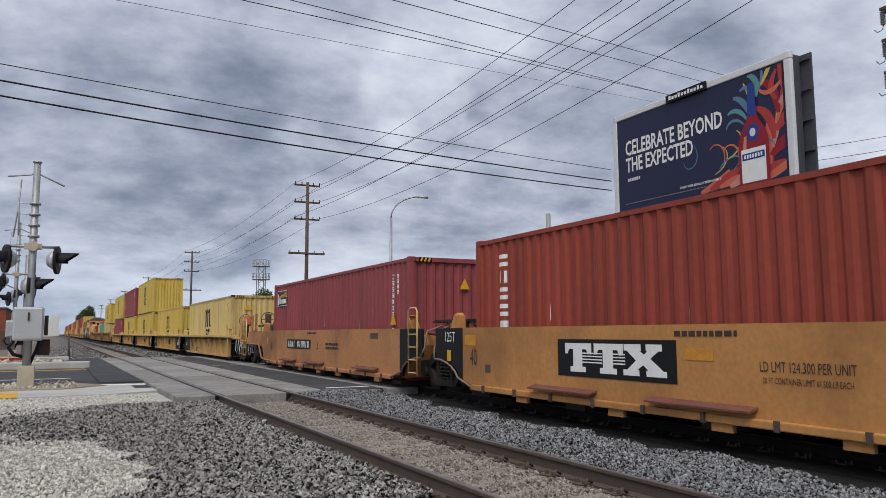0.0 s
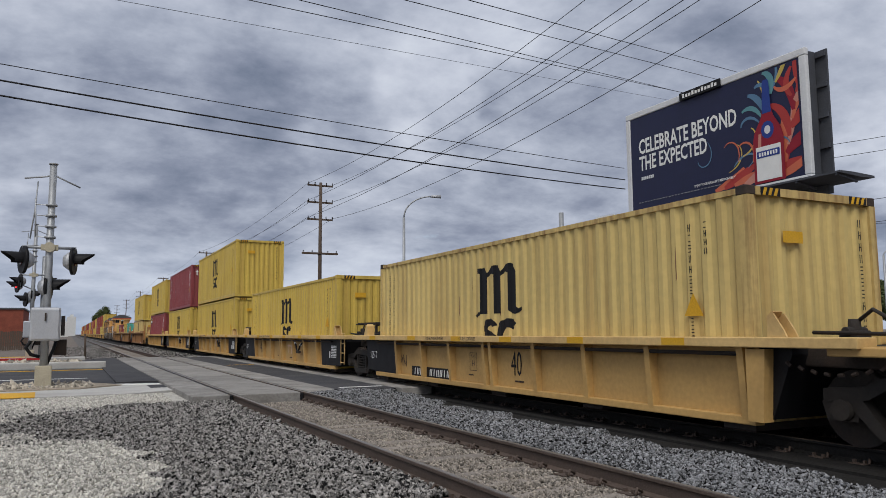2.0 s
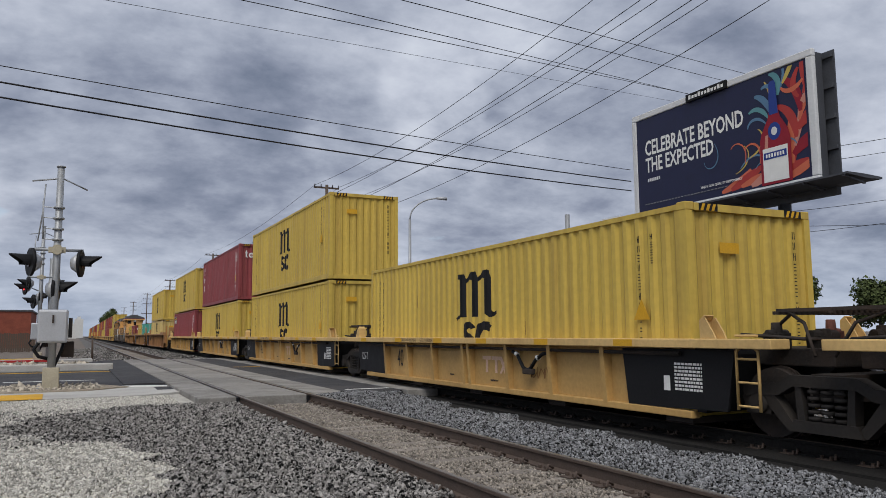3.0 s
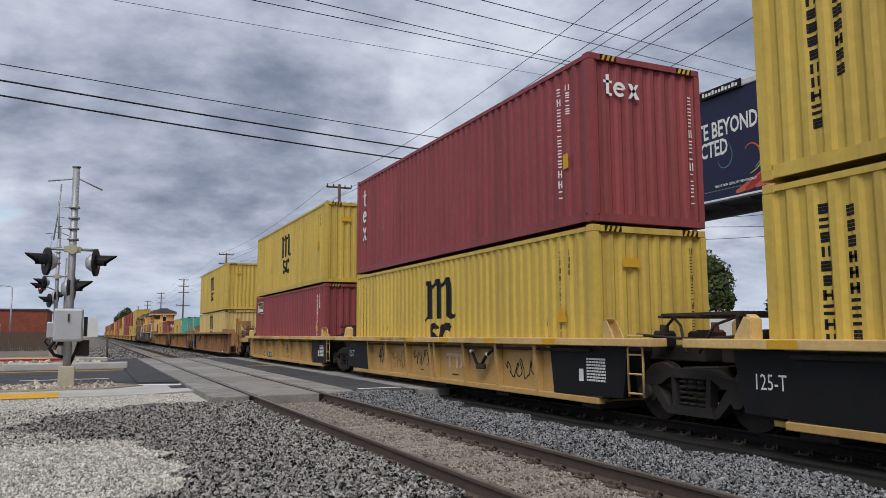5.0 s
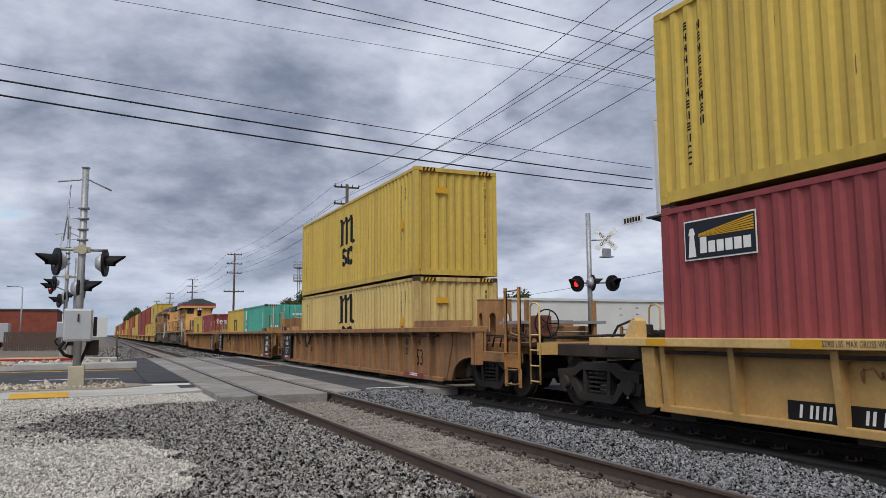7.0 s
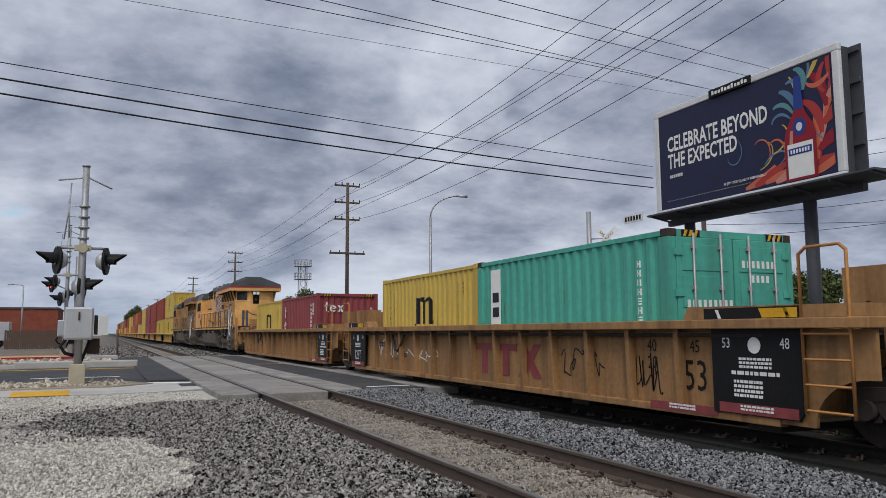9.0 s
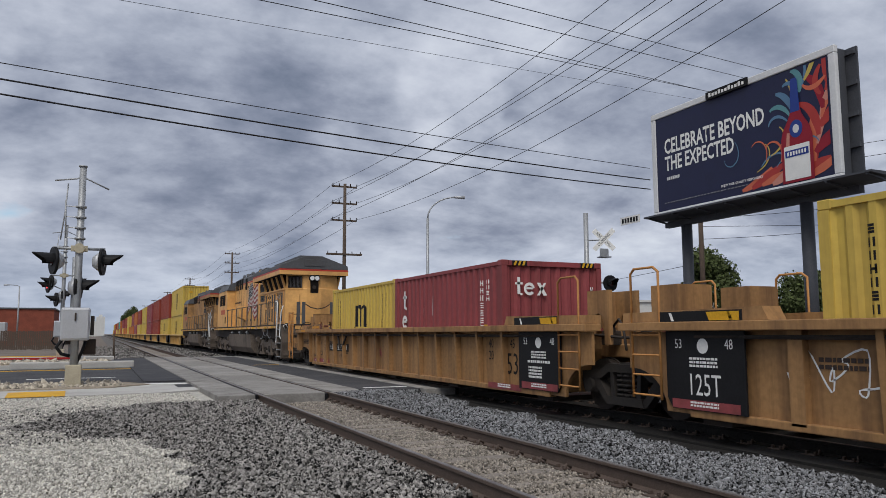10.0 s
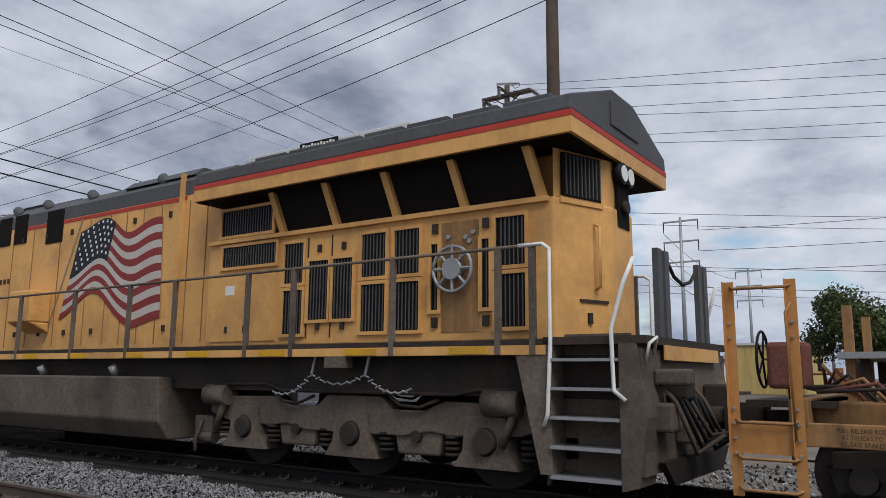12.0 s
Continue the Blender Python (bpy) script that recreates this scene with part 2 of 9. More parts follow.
RUST = (0.10, 0.05, 0.03)
M = dict(
    ballast=mat("dark ballast", (0.125, 0.12, 0.115), 0.95, vary=0.5, scale=1.2, fine=28, bump=0.9, dirt=(0.06, 0.055, 0.05), dirt_amount=0.4),
    stone_dark=mat("dark crushed stone", (0.175, 0.166, 0.157), 0.95, vary=0.6, scale=6, fine=80, bump=0.3, island=0.9),
    stone_pale=mat("pale crushed stone", (0.155, 0.158, 0.165), 0.95, vary=0.5, scale=6, fine=80, bump=0.3, island=0.95),
    stone_verge=mat("tan cobble stone", (0.36, 0.32, 0.26), 0.95, vary=0.4, scale=6, fine=40, bump=0.3, island=0.6),
    stone_tan=mat("dusty tan stone", (0.25, 0.222, 0.19), 0.95, vary=0.45, scale=6, fine=80, bump=0.3, island=0.5),
    pebble=mat("pale pebbles", (0.47, 0.45, 0.405), 0.95, vary=0.4, scale=6, fine=90, bump=0.3, island=0.5),
    asphalt=mat("worn asphalt", (0.048, 0.048, 0.053), 0.9, vary=0.3, scale=0.6, fine=60, bump=0.4, dirt=(0.10, 0.10, 0.10), dirt_amount=0.3),
    concrete=mat("crossing concrete", (0.25, 0.24, 0.225), 0.9, vary=0.3, scale=1.0, fine=30, bump=0.35, dirt=(0.10, 0.09, 0.08), dirt_amount=0.42, dirt_scale=1.3, objrand=0.2),
    walkway=mat("pavement concrete", (0.42, 0.41, 0.39), 0.9, vary=0.15, scale=1.0, fine=30, bump=0.2, dirt=(0.25, 0.23, 0.21), dirt_amount=0.25),
    tie=mat("grey weathered tie", (0.19, 0.168, 0.147), 0.95, vary=0.4, scale=3, fine=25, bump=0.6, objrand=0.3),
    rail=mat("rusty rail steel", (0.10, 0.075, 0.062), 0.75, 0.3, vary=0.3, scale=5, fine=60, bump=0.2),
    railhead=mat("worn rail head", (0.26, 0.24, 0.23), 0.42, 0.8, vary=0.2, scale=4, fine=50, bump=0.05),
    yellow=mat("yellow container paint", (0.54, 0.385, 0.08), 0.55, vary=0.12, scale=0.5, fine=9, bump=0.04, dirt=(0.24, 0.15, 0.05), dirt_amount=0.28, dirt_scale=0.8, streak=True, objrand=0.1),
    cream=mat("faded yellow container paint", (0.56, 0.425, 0.165), 0.6, vary=0.12, scale=0.5, fine=9, bump=0.04, dirt=(0.27, 0.16, 0.06), dirt_amount=0.32, streak=True),
    cream_rust=mat("rust-eaten faded yellow paint", (0.52, 0.38, 0.15), 0.7, vary=0.2, scale=1.0, fine=12, bump=0.1, dirt=(0.15, 0.065, 0.03), dirt_amount=0.6, dirt_scale=2.2, streak=True),
    maroon=mat("maroon container paint", (0.25, 0.056, 0.06), 0.55, vary=0.15, scale=0.5, fine=9, bump=0.04, dirt=(0.085, 0.03, 0.025), dirt_amount=0.3, streak=True, objrand=0.1),
    rust_red=mat("brick red container paint", (0.265, 0.05, 0.032), 0.6, vary=0.15, scale=0.5, fine=9, bump=0.04, dirt=(0.12, 0.03, 0.02), dirt_amount=0.4, streak=True),
    teal=mat("teal container paint", (0.075, 0.36, 0.285), 0.55, vary=0.15, scale=0.5, fine=9, bump=0.04, dirt=(0.05, 0.16, 0.12), dirt_amount=0.35, streak=True),
    orange=mat("orange container paint", (0.42, 0.13, 0.03), 0.6, vary=0.15, scale=0.5, fine=9, bump=0.04, dirt=(0.2, 0.08, 0.03), dirt_amount=0.3, streak=True),
    well_brown=mat("weathered orange-brown steel", (0.46, 0.22, 0.072), 0.6, vary=0.18, scale=0.7, fine=14, bump=0.06, dirt=(0.15, 0.065, 0.03), dirt_amount=0.4, dirt_scale=0.5),
    well_rust=mat("rust-brown weathered steel", (0.42, 0.19, 0.074), 0.65, spec=0.3, vary=0.25, scale=0.7, fine=14, bump=0.08, dirt=(0.085, 0.038, 0.022), dirt_amount=0.45, dirt_scale=0.5),
    well_yellow=mat("worn yellow steel", (0.5, 0.312, 0.112), 0.6, vary=0.15, scale=0.7, fine=14, bump=0.06, dirt=(0.2, 0.12, 0.05), dirt_amount=0.35, dirt_scale=0.6),
    well_53=mat("dirty ochre steel", (0.31, 0.17, 0.07), 0.7, spec=0.3, vary=0.25, scale=0.9, fine=14, bump=0.08, dirt=(0.11, 0.058, 0.03), dirt_amount=0.55, dirt_scale=0.9, streak=True),
    patch=mat("faded orange patch paint", (0.52, 0.23, 0.035), 0.7, vary=0.25, scale=6, fine=40, bump=0.03),
    loco_dirty=mat("sooty yellow locomotive paint", (0.38, 0.21, 0.08), 0.65, vary=0.25, scale=0.8, fine=14, bump=0.05, dirt=(0.06, 0.046, 0.042), dirt_amount=0.6, dirt_scale=0.9),
    rusty=mat("rust-red flaking steel", (0.15, 0.06, 0.045), 0.85, vary=0.35, scale=4, fine=40, bump=0.2),
    well_dust=mat("dusty brown-ochre steel", (0.31, 0.165, 0.075), 0.75, vary=0.25, scale=0.9, fine=14, bump=0.08, dirt=(0.12, 0.065, 0.04), dirt_amount=0.5, dirt_scale=0.9, streak=True),
    verge=mat("tan gravelly earth", (0.34, 0.29, 0.225), 0.95, vary=0.45, scale=3.0, fine=22, bump=0.7, dirt=(0.18, 0.15, 0.12), dirt_amount=0.4, dirt_scale=3.0),
    flag_white=mat("flag white", (0.50, 0.46, 0.42), 0.6, vary=0.15, bump=0),
    steel=mat("grimy dark steel", (0.032, 0.027, 0.024), 0.8, 0.0, spec=0.25, vary=0.35, scale=3, fine=30, bump=0.2, dirt=(0.10, 0.06, 0.04), dirt_amount=0.3),
    # the shade under the cars is put into this base colour
    bogie=mat("oil-stained cast steel darkened for shade", (0.026, 0.023, 0.021), 0.75, spec=0.25, vary=0.3, scale=2.0, fine=20, bump=0.1, dirt=(0.05, 0.038, 0.028), dirt_amount=0.3),
    well_cream=mat("sun-bleached yellow steel", (0.60, 0.41, 0.17), 0.6, vary=0.18, scale=0.9, fine=16, bump=0.06, dirt=(0.28, 0.16, 0.06), dirt_amount=0.35, dirt_scale=0.8),
    faded=mat("faded pink paint", (0.62, 0.42, 0.30), 0.7, vary=0.2, scale=3, fine=20, bump=0),
    faint=mat("faint brown spray paint", (0.30, 0.15, 0.06), 0.7, vary=0.3, scale=3, fine=20, bump=0),
    pipe_tan=mat("grimy tan pipe", (0.20, 0.145, 0.10), 0.7, vary=0.3, scale=5, fine=30, bump=0.1),
    cast_tan=mat("tan cast metal", (0.40, 0.36, 0.27), 0.6, vary=0.2, scale=4, fine=30, bump=0.1),
    black=mat("black paint", (0.012, 0.012, 0.0135), 0.55, spec=0.14, vary=0.25, scale=3, fine=30, bump=0.05),
    white=mat("white paint", (0.72, 0.72, 0.70), 0.6, vary=0.1, scale=3, fine=30, bump=0.03),
    lettering=mat("dark lettering paint", (0.05, 0.035, 0.03), 0.7, vary=0.2, scale=3, fine=30, bump=0),
    hazard=mat("yellow marking paint", (0.60, 0.33, 0.02), 0.7, vary=0.2, scale=2, fine=40, bump=0.05, dirt=(0.3, 0.2, 0.08), dirt_amount=0.25),
    red_curb=mat("red curb paint", (0.38, 0.03, 0.03), 0.7, vary=0.2, scale=2, fine=40, bump=0.05),
    galv=mat("galvanised steel", (0.32, 0.33, 0.34), 0.5, 0.45, vary=0.18, scale=4, fine=40, bump=0.05),
    alu=mat("grey aluminium box", (0.42, 0.43, 0.45), 0.5, 0.35, vary=0.12, scale=2, fine=40, bump=0.03),
    insulator=mat("grey glazed insulator", (0.22, 0.22, 0.23), 0.4, vary=0.15, scale=4, fine=30, bump=0),
    wood=mat("weathered pole wood", (0.095, 0.071, 0.056), 0.9, vary=0.3, scale=4, fine=50, bump=0.4),
    wire=mat("black cable", (0.02, 0.02, 0.022), 0.6, vary=0.1, bump=0),
    navy=mat("navy poster vinyl", (0.017, 0.02, 0.055), 0.45, vary=0.15, scale=1.5, fine=20, bump=0.02),
    frame_grey=mat("pale billboard frame", (0.60, 0.61, 0.62), 0.6, vary=0.1, scale=2, fine=20, bump=0.02),
    dark_frame=mat("dark billboard steel", (0.07, 0.074, 0.085), 0.6, 0.2, vary=0.2, scale=2, fine=20, bump=0.04),
    p_red=mat("poster red", (0.36, 0.04, 0.035), 0.45, vary=0.12, bump=0.0),
    p_coral=mat("poster coral", (0.52, 0.13, 0.07), 0.45, vary=0.12, bump=0.0),
    p_blue=mat("poster light blue", (0.09, 0.18, 0.29), 0.45, vary=0.12, bump=0.0),
    p_gold=mat("poster gold", (0.48, 0.36, 0.09), 0.45, vary=0.12, bump=0.0),
    p_bottle=mat("poster bottle", (0.24, 0.012, 0.025), 0.45, vary=0.12, bump=0.0),
    p_pink=mat("poster pink", (0.50, 0.22, 0.17), 0.45, vary=0.12, bump=0.0),
    p_teal=mat("poster teal", (0.10, 0.25, 0.28), 0.45, vary=0.12, bump=0.0),
    p_royal=mat("poster royal blue", (0.02, 0.045, 0.22), 0.45, vary=0.12, bump=0.0),
    brick=mat("red brick wall", (0.21, 0.062, 0.04), 0.9, vary=0.3, scale=1.5, fine=12, bump=0.3),
    pale_wall=mat("pale rendered wall", (0.58, 0.58, 0.56), 0.85, vary=0.1, scale=0.6, fine=12, bump=0.1),
    tarp=mat("black plastic sheet", (0.02, 0.02, 0.022), 0.4, vary=0.3, scale=2, fine=8, bump=0.5),
    # near black: some oil stain plus the train's shade, put into the colour
    oily_shade=mat("oil-stained ballast darkened for shade", (0.017, 0.016, 0.015), 0.9, vary=0.4, scale=1.5, fine=30, bump=0.8, spec=0.2),
    soil=mat("dry soil", (0.16, 0.135, 0.115), 0.95, vary=0.35, scale=0.5, fine=14, bump=0.6, dirt=(0.09, 0.08, 0.065), dirt_amount=0.4),
    leaf=mat("leaves", (0.062, 0.08, 0.027), 0.8, vary=0.35, scale=3, fine=20, bump=0, island=0.5),
    bark=mat("bark", (0.09, 0.07, 0.055), 0.95, vary=0.3, scale=5, fine=30, bump=0.5),
    loco=mat("armour yellow locomotive paint", (0.70, 0.385, 0.13), 0.5, vary=0.10, scale=0.6, fine=14, bump=0.03, dirt=(0.30, 0.155, 0.065), dirt_amount=0.38, dirt_scale=0.9),
    loco_grey=mat("locomotive grey paint", (0.085, 0.088, 0.095), 0.6, vary=0.2, scale=1.0, fine=14, bump=0.03, dirt=(0.05, 0.045, 0.04), dirt_amount=0.3),
    loco_red=mat("red stripe paint", (0.42, 0.045, 0.03), 0.55, vary=0.15, bump=0),
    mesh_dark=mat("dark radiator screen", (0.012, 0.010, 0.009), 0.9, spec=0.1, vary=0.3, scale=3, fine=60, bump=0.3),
    tank=mat("grimy fuel tank grey", (0.14, 0.112, 0.09), 0.75, spec=0.25, vary=0.4, scale=1.3, fine=20, bump=0.15, dirt=(0.05, 0.04, 0.032), dirt_amount=0.55),
    flag_red=mat("flag red", (0.24, 0.035, 0.035), 0.55, vary=0.12, bump=0),
    flag_blue=mat("flag blue", (0.014, 0.017, 0.026), 0.55, vary=0.12, bump=0),
    lens_dark=mat("dark signal lens", (0.03, 0.004, 0.004), 0.25, vary=0.1, bump=0),
    lens_red=glow("lit red signal lens", (0.8, 0.02, 0.02), 1.6),
    headlight=mat("headlight glass", (0.75, 0.75, 0.72), 0.15, 0.3, vary=0.05, bump=0),
    white_box=mat("white trailer paint", (0.68, 0.69, 0.70), 0.6, vary=0.08, scale=0.8, fine=12, bump=0.03),
)


# ---- mesh helpers ----
def quadbox(bm, pts):
    """Eight corners: four below, four above, both anticlockwise."""
    v = [bm.verts.new(p) for p in pts]
    for f in ((3, 2, 1, 0), (4, 5, 6, 7), (0, 1, 5, 4), (1, 2, 6, 5), (2, 3, 7, 6), (3, 0, 4, 7)):
        bm.faces.new([v[i] for i in f])
    return v


def box(bm, x0, x1, y0, y1, z0, z1):
    return quadbox(bm, [(x0, y0, z0), (x1, y0, z0), (x1, y1, z0), (x0, y1, z0), (x0, y0, z1), (x1, y0, z1), (x1, y1, z1), (x0, y1, z1)])


def cyl(bm, a, b, r, r2=None, seg=10):
    a, b = Vector(a), Vector(b)
    r2 = r if r2 is None else r2
    q = (b - a).to_track_quat("Z", "Y")
    rings = []
    for c, k in ((a, r), (b, r2)):
        rings.append([bm.verts.new(c + q @ Vector((k * math.cos(2 * math.pi * i / seg), k * math.sin(2 * math.pi * i / seg), 0))) for i in range(seg)])
    for i in range(seg):
        j = (i + 1) % seg
        bm.faces.new((rings[0][i], rings[0][j], rings[1][j], rings[1][i])).smooth = seg > 7
    bm.faces.new(rings[0][::-1])
    bm.faces.new(rings[1])


def tube(bm, pts, r, seg=6):
    """A bent pipe through the points, one closed skin."""
    pts = [Vector(p) for p in pts]
    rings = []
    for i, p in enumerate(pts):
        d = (pts[min(i + 1, len(pts) - 1)] - p).normalized() + (p - pts[max(i - 1, 0)]).normalized()
        q = d.to_track_quat("Z", "Y")
        ring = [p + q @ Vector((r * math.cos(2 * math.pi * k / seg), r * math.sin(2 * math.pi * k / seg), 0)) for k in range(seg)]
        if rings:
            # start the ring at the corner that lies nearest to the last ring's first corner
            n = min(range(seg), key=lambda k: (ring[k] - p - (rings[-1][0].co - pts[i - 1])).length)
            ring = ring[n:] + ring[:n]
        rings.append([bm.verts.new(c) for c in ring])
    for a, b in zip(rings, rings[1:]):
        for k in range(seg):
            bm.faces.new((a[k], a[(k + 1) % seg], b[(k + 1) % seg], b[k])).smooth = True
    bm.faces.new(rings[0][::-1])
    bm.faces.new(rings[-1])


def prism(bm, outline, axis, lo, hi):
    """Extrudes a closed outline of 2D points along an axis; the points are the two other coordinates in x, y, z order."""
    def place(p, k):
        c = list(p)
        c.insert("xyz".index(axis), k)
        return bm.verts.new(c)
    a, b = [place(p, lo) for p in outline], [place(p, hi) for p in outline]
    n = len(outline)
    for i in range(n):
        j = (i + 1) % n
        bm.faces.new((a[i], a[j], b[j], b[i]))
    bm.faces.new(a[::-1])
    bm.faces.new(b)


def finish(bm):
    bmesh.ops.recalc_face_normals(bm, faces=bm.faces)


def part(name, bm, material, parent=None, label="", bevel=0.0):
    finish(bm)
    me = bpy.data.meshes.new(name)
    bm.to_mesh(me)
    bm.free()
    me.materials.append(material)
    ob = new(name, me)
    if parent is not None:
        ob.parent = parent
    if label:
        tagged(ob, label)
    if name in ("number_marking", "small_print", "graffiti", "marking", "stars", "louvre", "hazard_stripes"):
        tagged(ob, kind="stuff")
    if bevel:
        mod = ob.modifiers.new("bevel", "BEVEL")
        mod.width, mod.segments, mod.limit_method = bevel, 2, "ANGLE"
    return ob


def shared(name, me, parent, m):
    ob = new(name, me)
    ob.parent = parent
    ob.matrix_basis = m
    return ob


def thing(name, label, category, group="", m=None, kind=""):
    ob = new(name)
    ob.empty_display_size = 0.3
    if m is not None:
        ob.matrix_basis = m
    return tagged(ob, label, category, group, kind)


def solid(name, bm, material, label, category, group="", kind="", m=None, bevel=0.0):
    """A thing or a piece of the setting that is one mesh."""
    ob = part(name, bm, material, None, "", bevel)
    if m is not None:
        ob.matrix_basis = m
    return tagged(ob, label, category, group, kind)


def fitted(text, width, height, material, parent, m, name="lettering", label=""):
    """One line of bold text scaled to a width and a height of capitals, its lower left corner at m."""
    cu = bpy.data.curves.new("text", "FONT")
    cu.body, cu.size, cu.offset, cu.resolution_u = text, 1.0, 0.022, 2
    tmp = bpy.data.objects.new("text", cu)
    scene.collection.objects.link(tmp)
    me = bpy.data.meshes.new_from_object(tmp.evaluated_get(bpy.context.evaluated_depsgraph_get()))
    bpy.data.objects.remove(tmp)
    co = np.array([v.co[:] for v in me.vertices])
    lo, hi = co.min(0), co.max(0)
    me.transform(Matrix.Diagonal((width / (hi[0] - lo[0]), height / (hi[1] - lo[1]), 1, 1)) @ Matrix.Translation((-lo[0], -lo[1], 0)))
    me.materials.clear()
    me.materials.append(material)
    ob = new(name, me)
    ob.parent = parent
    ob.matrix_basis = m
    return tagged(ob, label)


def lettering(text, size, material, parent, m, name="lettering", label="", sx=1.0):
    """Text lying in its own x-y plane as a thin mesh, placed by m."""
    cu = bpy.data.curves.new("text", "FONT")
    cu.body, cu.size, cu.align_x, cu.align_y, cu.resolution_u = text, size, "CENTER", "CENTER", 2
    tmp = bpy.data.objects.new("text", cu)
    scene.collection.objects.link(tmp)
    me = bpy.data.meshes.new_from_object(tmp.evaluated_get(bpy.context.evaluated_depsgraph_get()))
    bpy.data.objects.remove(tmp)
    me.transform(Matrix.Diagonal((sx, 1, 1, 1)))
    me.materials.clear()
    me.materials.append(material)
    ob = new(name, me)
    ob.parent = parent
    ob.matrix_basis = m
    if label:
        tagged(ob, label)
    return ob


# turns x-y drawing into a wall facing -x, read from that side (its x runs towards -y)
def near_side(x, y, z):
    return Matrix.Translation((x, y, z)) @ Matrix(((0, 0, -1, 0), (-1, 0, 0, 0), (0, 1, 0, 0), (0, 0, 0, 1)))


# the same for a wall facing -y (its x runs towards +x)
def near_end(x, y, z):
    return Matrix.Translation((x, y, z)) @ pose(0, 0, 0, 90)


V = 14.7
TRACK2 = 8.6
MOVERS = []


# ---- ground ----
def sheet(name, x0, x1, y0, y1, z, material, label, category="ground", thick=0.2, bump=0.0, step=0.0, seed=0):
    bm = bmesh.new()
    if step:
        nx, ny = max(1, int((x1 - x0) / step)), max(1, int((y1 - y0) / step))
        grid = [[bm.verts.new((x0 + (x1 - x0) * i / nx, y0 + (y1 - y0) * j / ny,
                               z + bump * noise.noise((seed + i * 0.37 * step * 2, j * 0.37 * step * 2, 0.5)))) for j in range(ny + 1)] for i in range(nx + 1)]
        for i in range(nx):
            for j in range(ny):
                bm.faces.new((grid[i][j], grid[i + 1][j], grid[i + 1][j + 1], grid[i][j + 1]))
    else:
        box(bm, x0, x1, y0, y1, z - thick, z)
    return solid(name, bm, material, label, category, kind="structure")


GZ = -0.30
sheet("ground", -1500, 1500, -900, 2600, GZ - 0.02, M["soil"], "dry grey-brown soil reaching to the horizon")

# ballast beds: a low bank under each track
def bank(name, xc, y0, y1, label, material):
    bm = bmesh.new()
    prism(bm, [(xc - 3.0, GZ - 0.05), (xc + 3.0, GZ - 0.05), (xc + 1.75, -0.2), (xc - 1.75, -0.2)], "y", y0, y1)
    return solid(name, bm, material, label, "ballast", kind="structure")


TRACK1 = 3.92
bank("ballast_bed", TRACK1, -60, 900, "dark grey crushed stone bed under the empty track", M["ballast"])
# this bed carries the shade under the train in its colour
bank("ballast_bed", TRACK2, -220, 900, "oil-stained stone bed under the train, darkened for its shade", M["oily_shade"])


def rail_track(xc, y0, y1, steel, head):
    th = thing("railway_track", "rusty steel rails on weathered ties in gravel", "track", kind="structure")
    for sx in (-0.7535, 0.7535):
        bm = bmesh.new()
        prism(bm, [(xc + sx - 0.07, -0.172), (xc + sx + 0.07, -0.172), (xc + sx + 0.07, -0.155), (xc + sx + 0.011, -0.135),
                   (xc + sx + 0.011, -0.045), (xc + sx + 0.034, -0.03), (xc + sx + 0.034, -0.006), (xc + sx - 0.034, -0.006),
                   (xc + sx - 0.034, -0.03), (xc + sx - 0.011, -0.045), (xc + sx - 0.011, -0.135), (xc + sx - 0.07, -0.155)], "y", y0, y1)
        part("rail", bm, steel, th)
        bm = bmesh.new()
        box(bm, xc + sx - 0.024, xc + sx + 0.024, y0, y1, -0.008, 0.0)
        part("rail_head", bm, head, th, "bright worn running surface")
    return th


track_near = rail_track(TRACK1, -60, 900, M["rail"], M["railhead"])
# far rails and heads get darker materials, for shade under the train
track_far = rail_track(TRACK2, -220, 900, M["oily_shade"], M["rail"])
# dark sheet between the far rails, standing in for the train's shade
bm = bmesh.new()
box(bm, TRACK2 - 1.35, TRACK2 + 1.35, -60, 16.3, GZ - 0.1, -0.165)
solid("oily_strip", bm, M["oily_shade"], "oil-stained ballast between the far rails, darkened for train shade", "ballast", kind="structure")

# ---- road crossing ----
CY0, CY1 = 16.3, 44.6
sheet("road", -160, 160, 22.4, 43.2, -0.06, M["asphalt"], "worn dark asphalt road over the railway crossing", "road", thick=0.3)
sheet("road", 5.45, 160, 16.6, 22.4, -0.06, M["asphalt"], "dark asphalt road edge beside the crossing", "road", thick=0.3)
sheet("road", -160, 2.0, 43.2, 44.9, -0.064, M["asphalt"], "dark asphalt road edge", "road", thick=0.3)


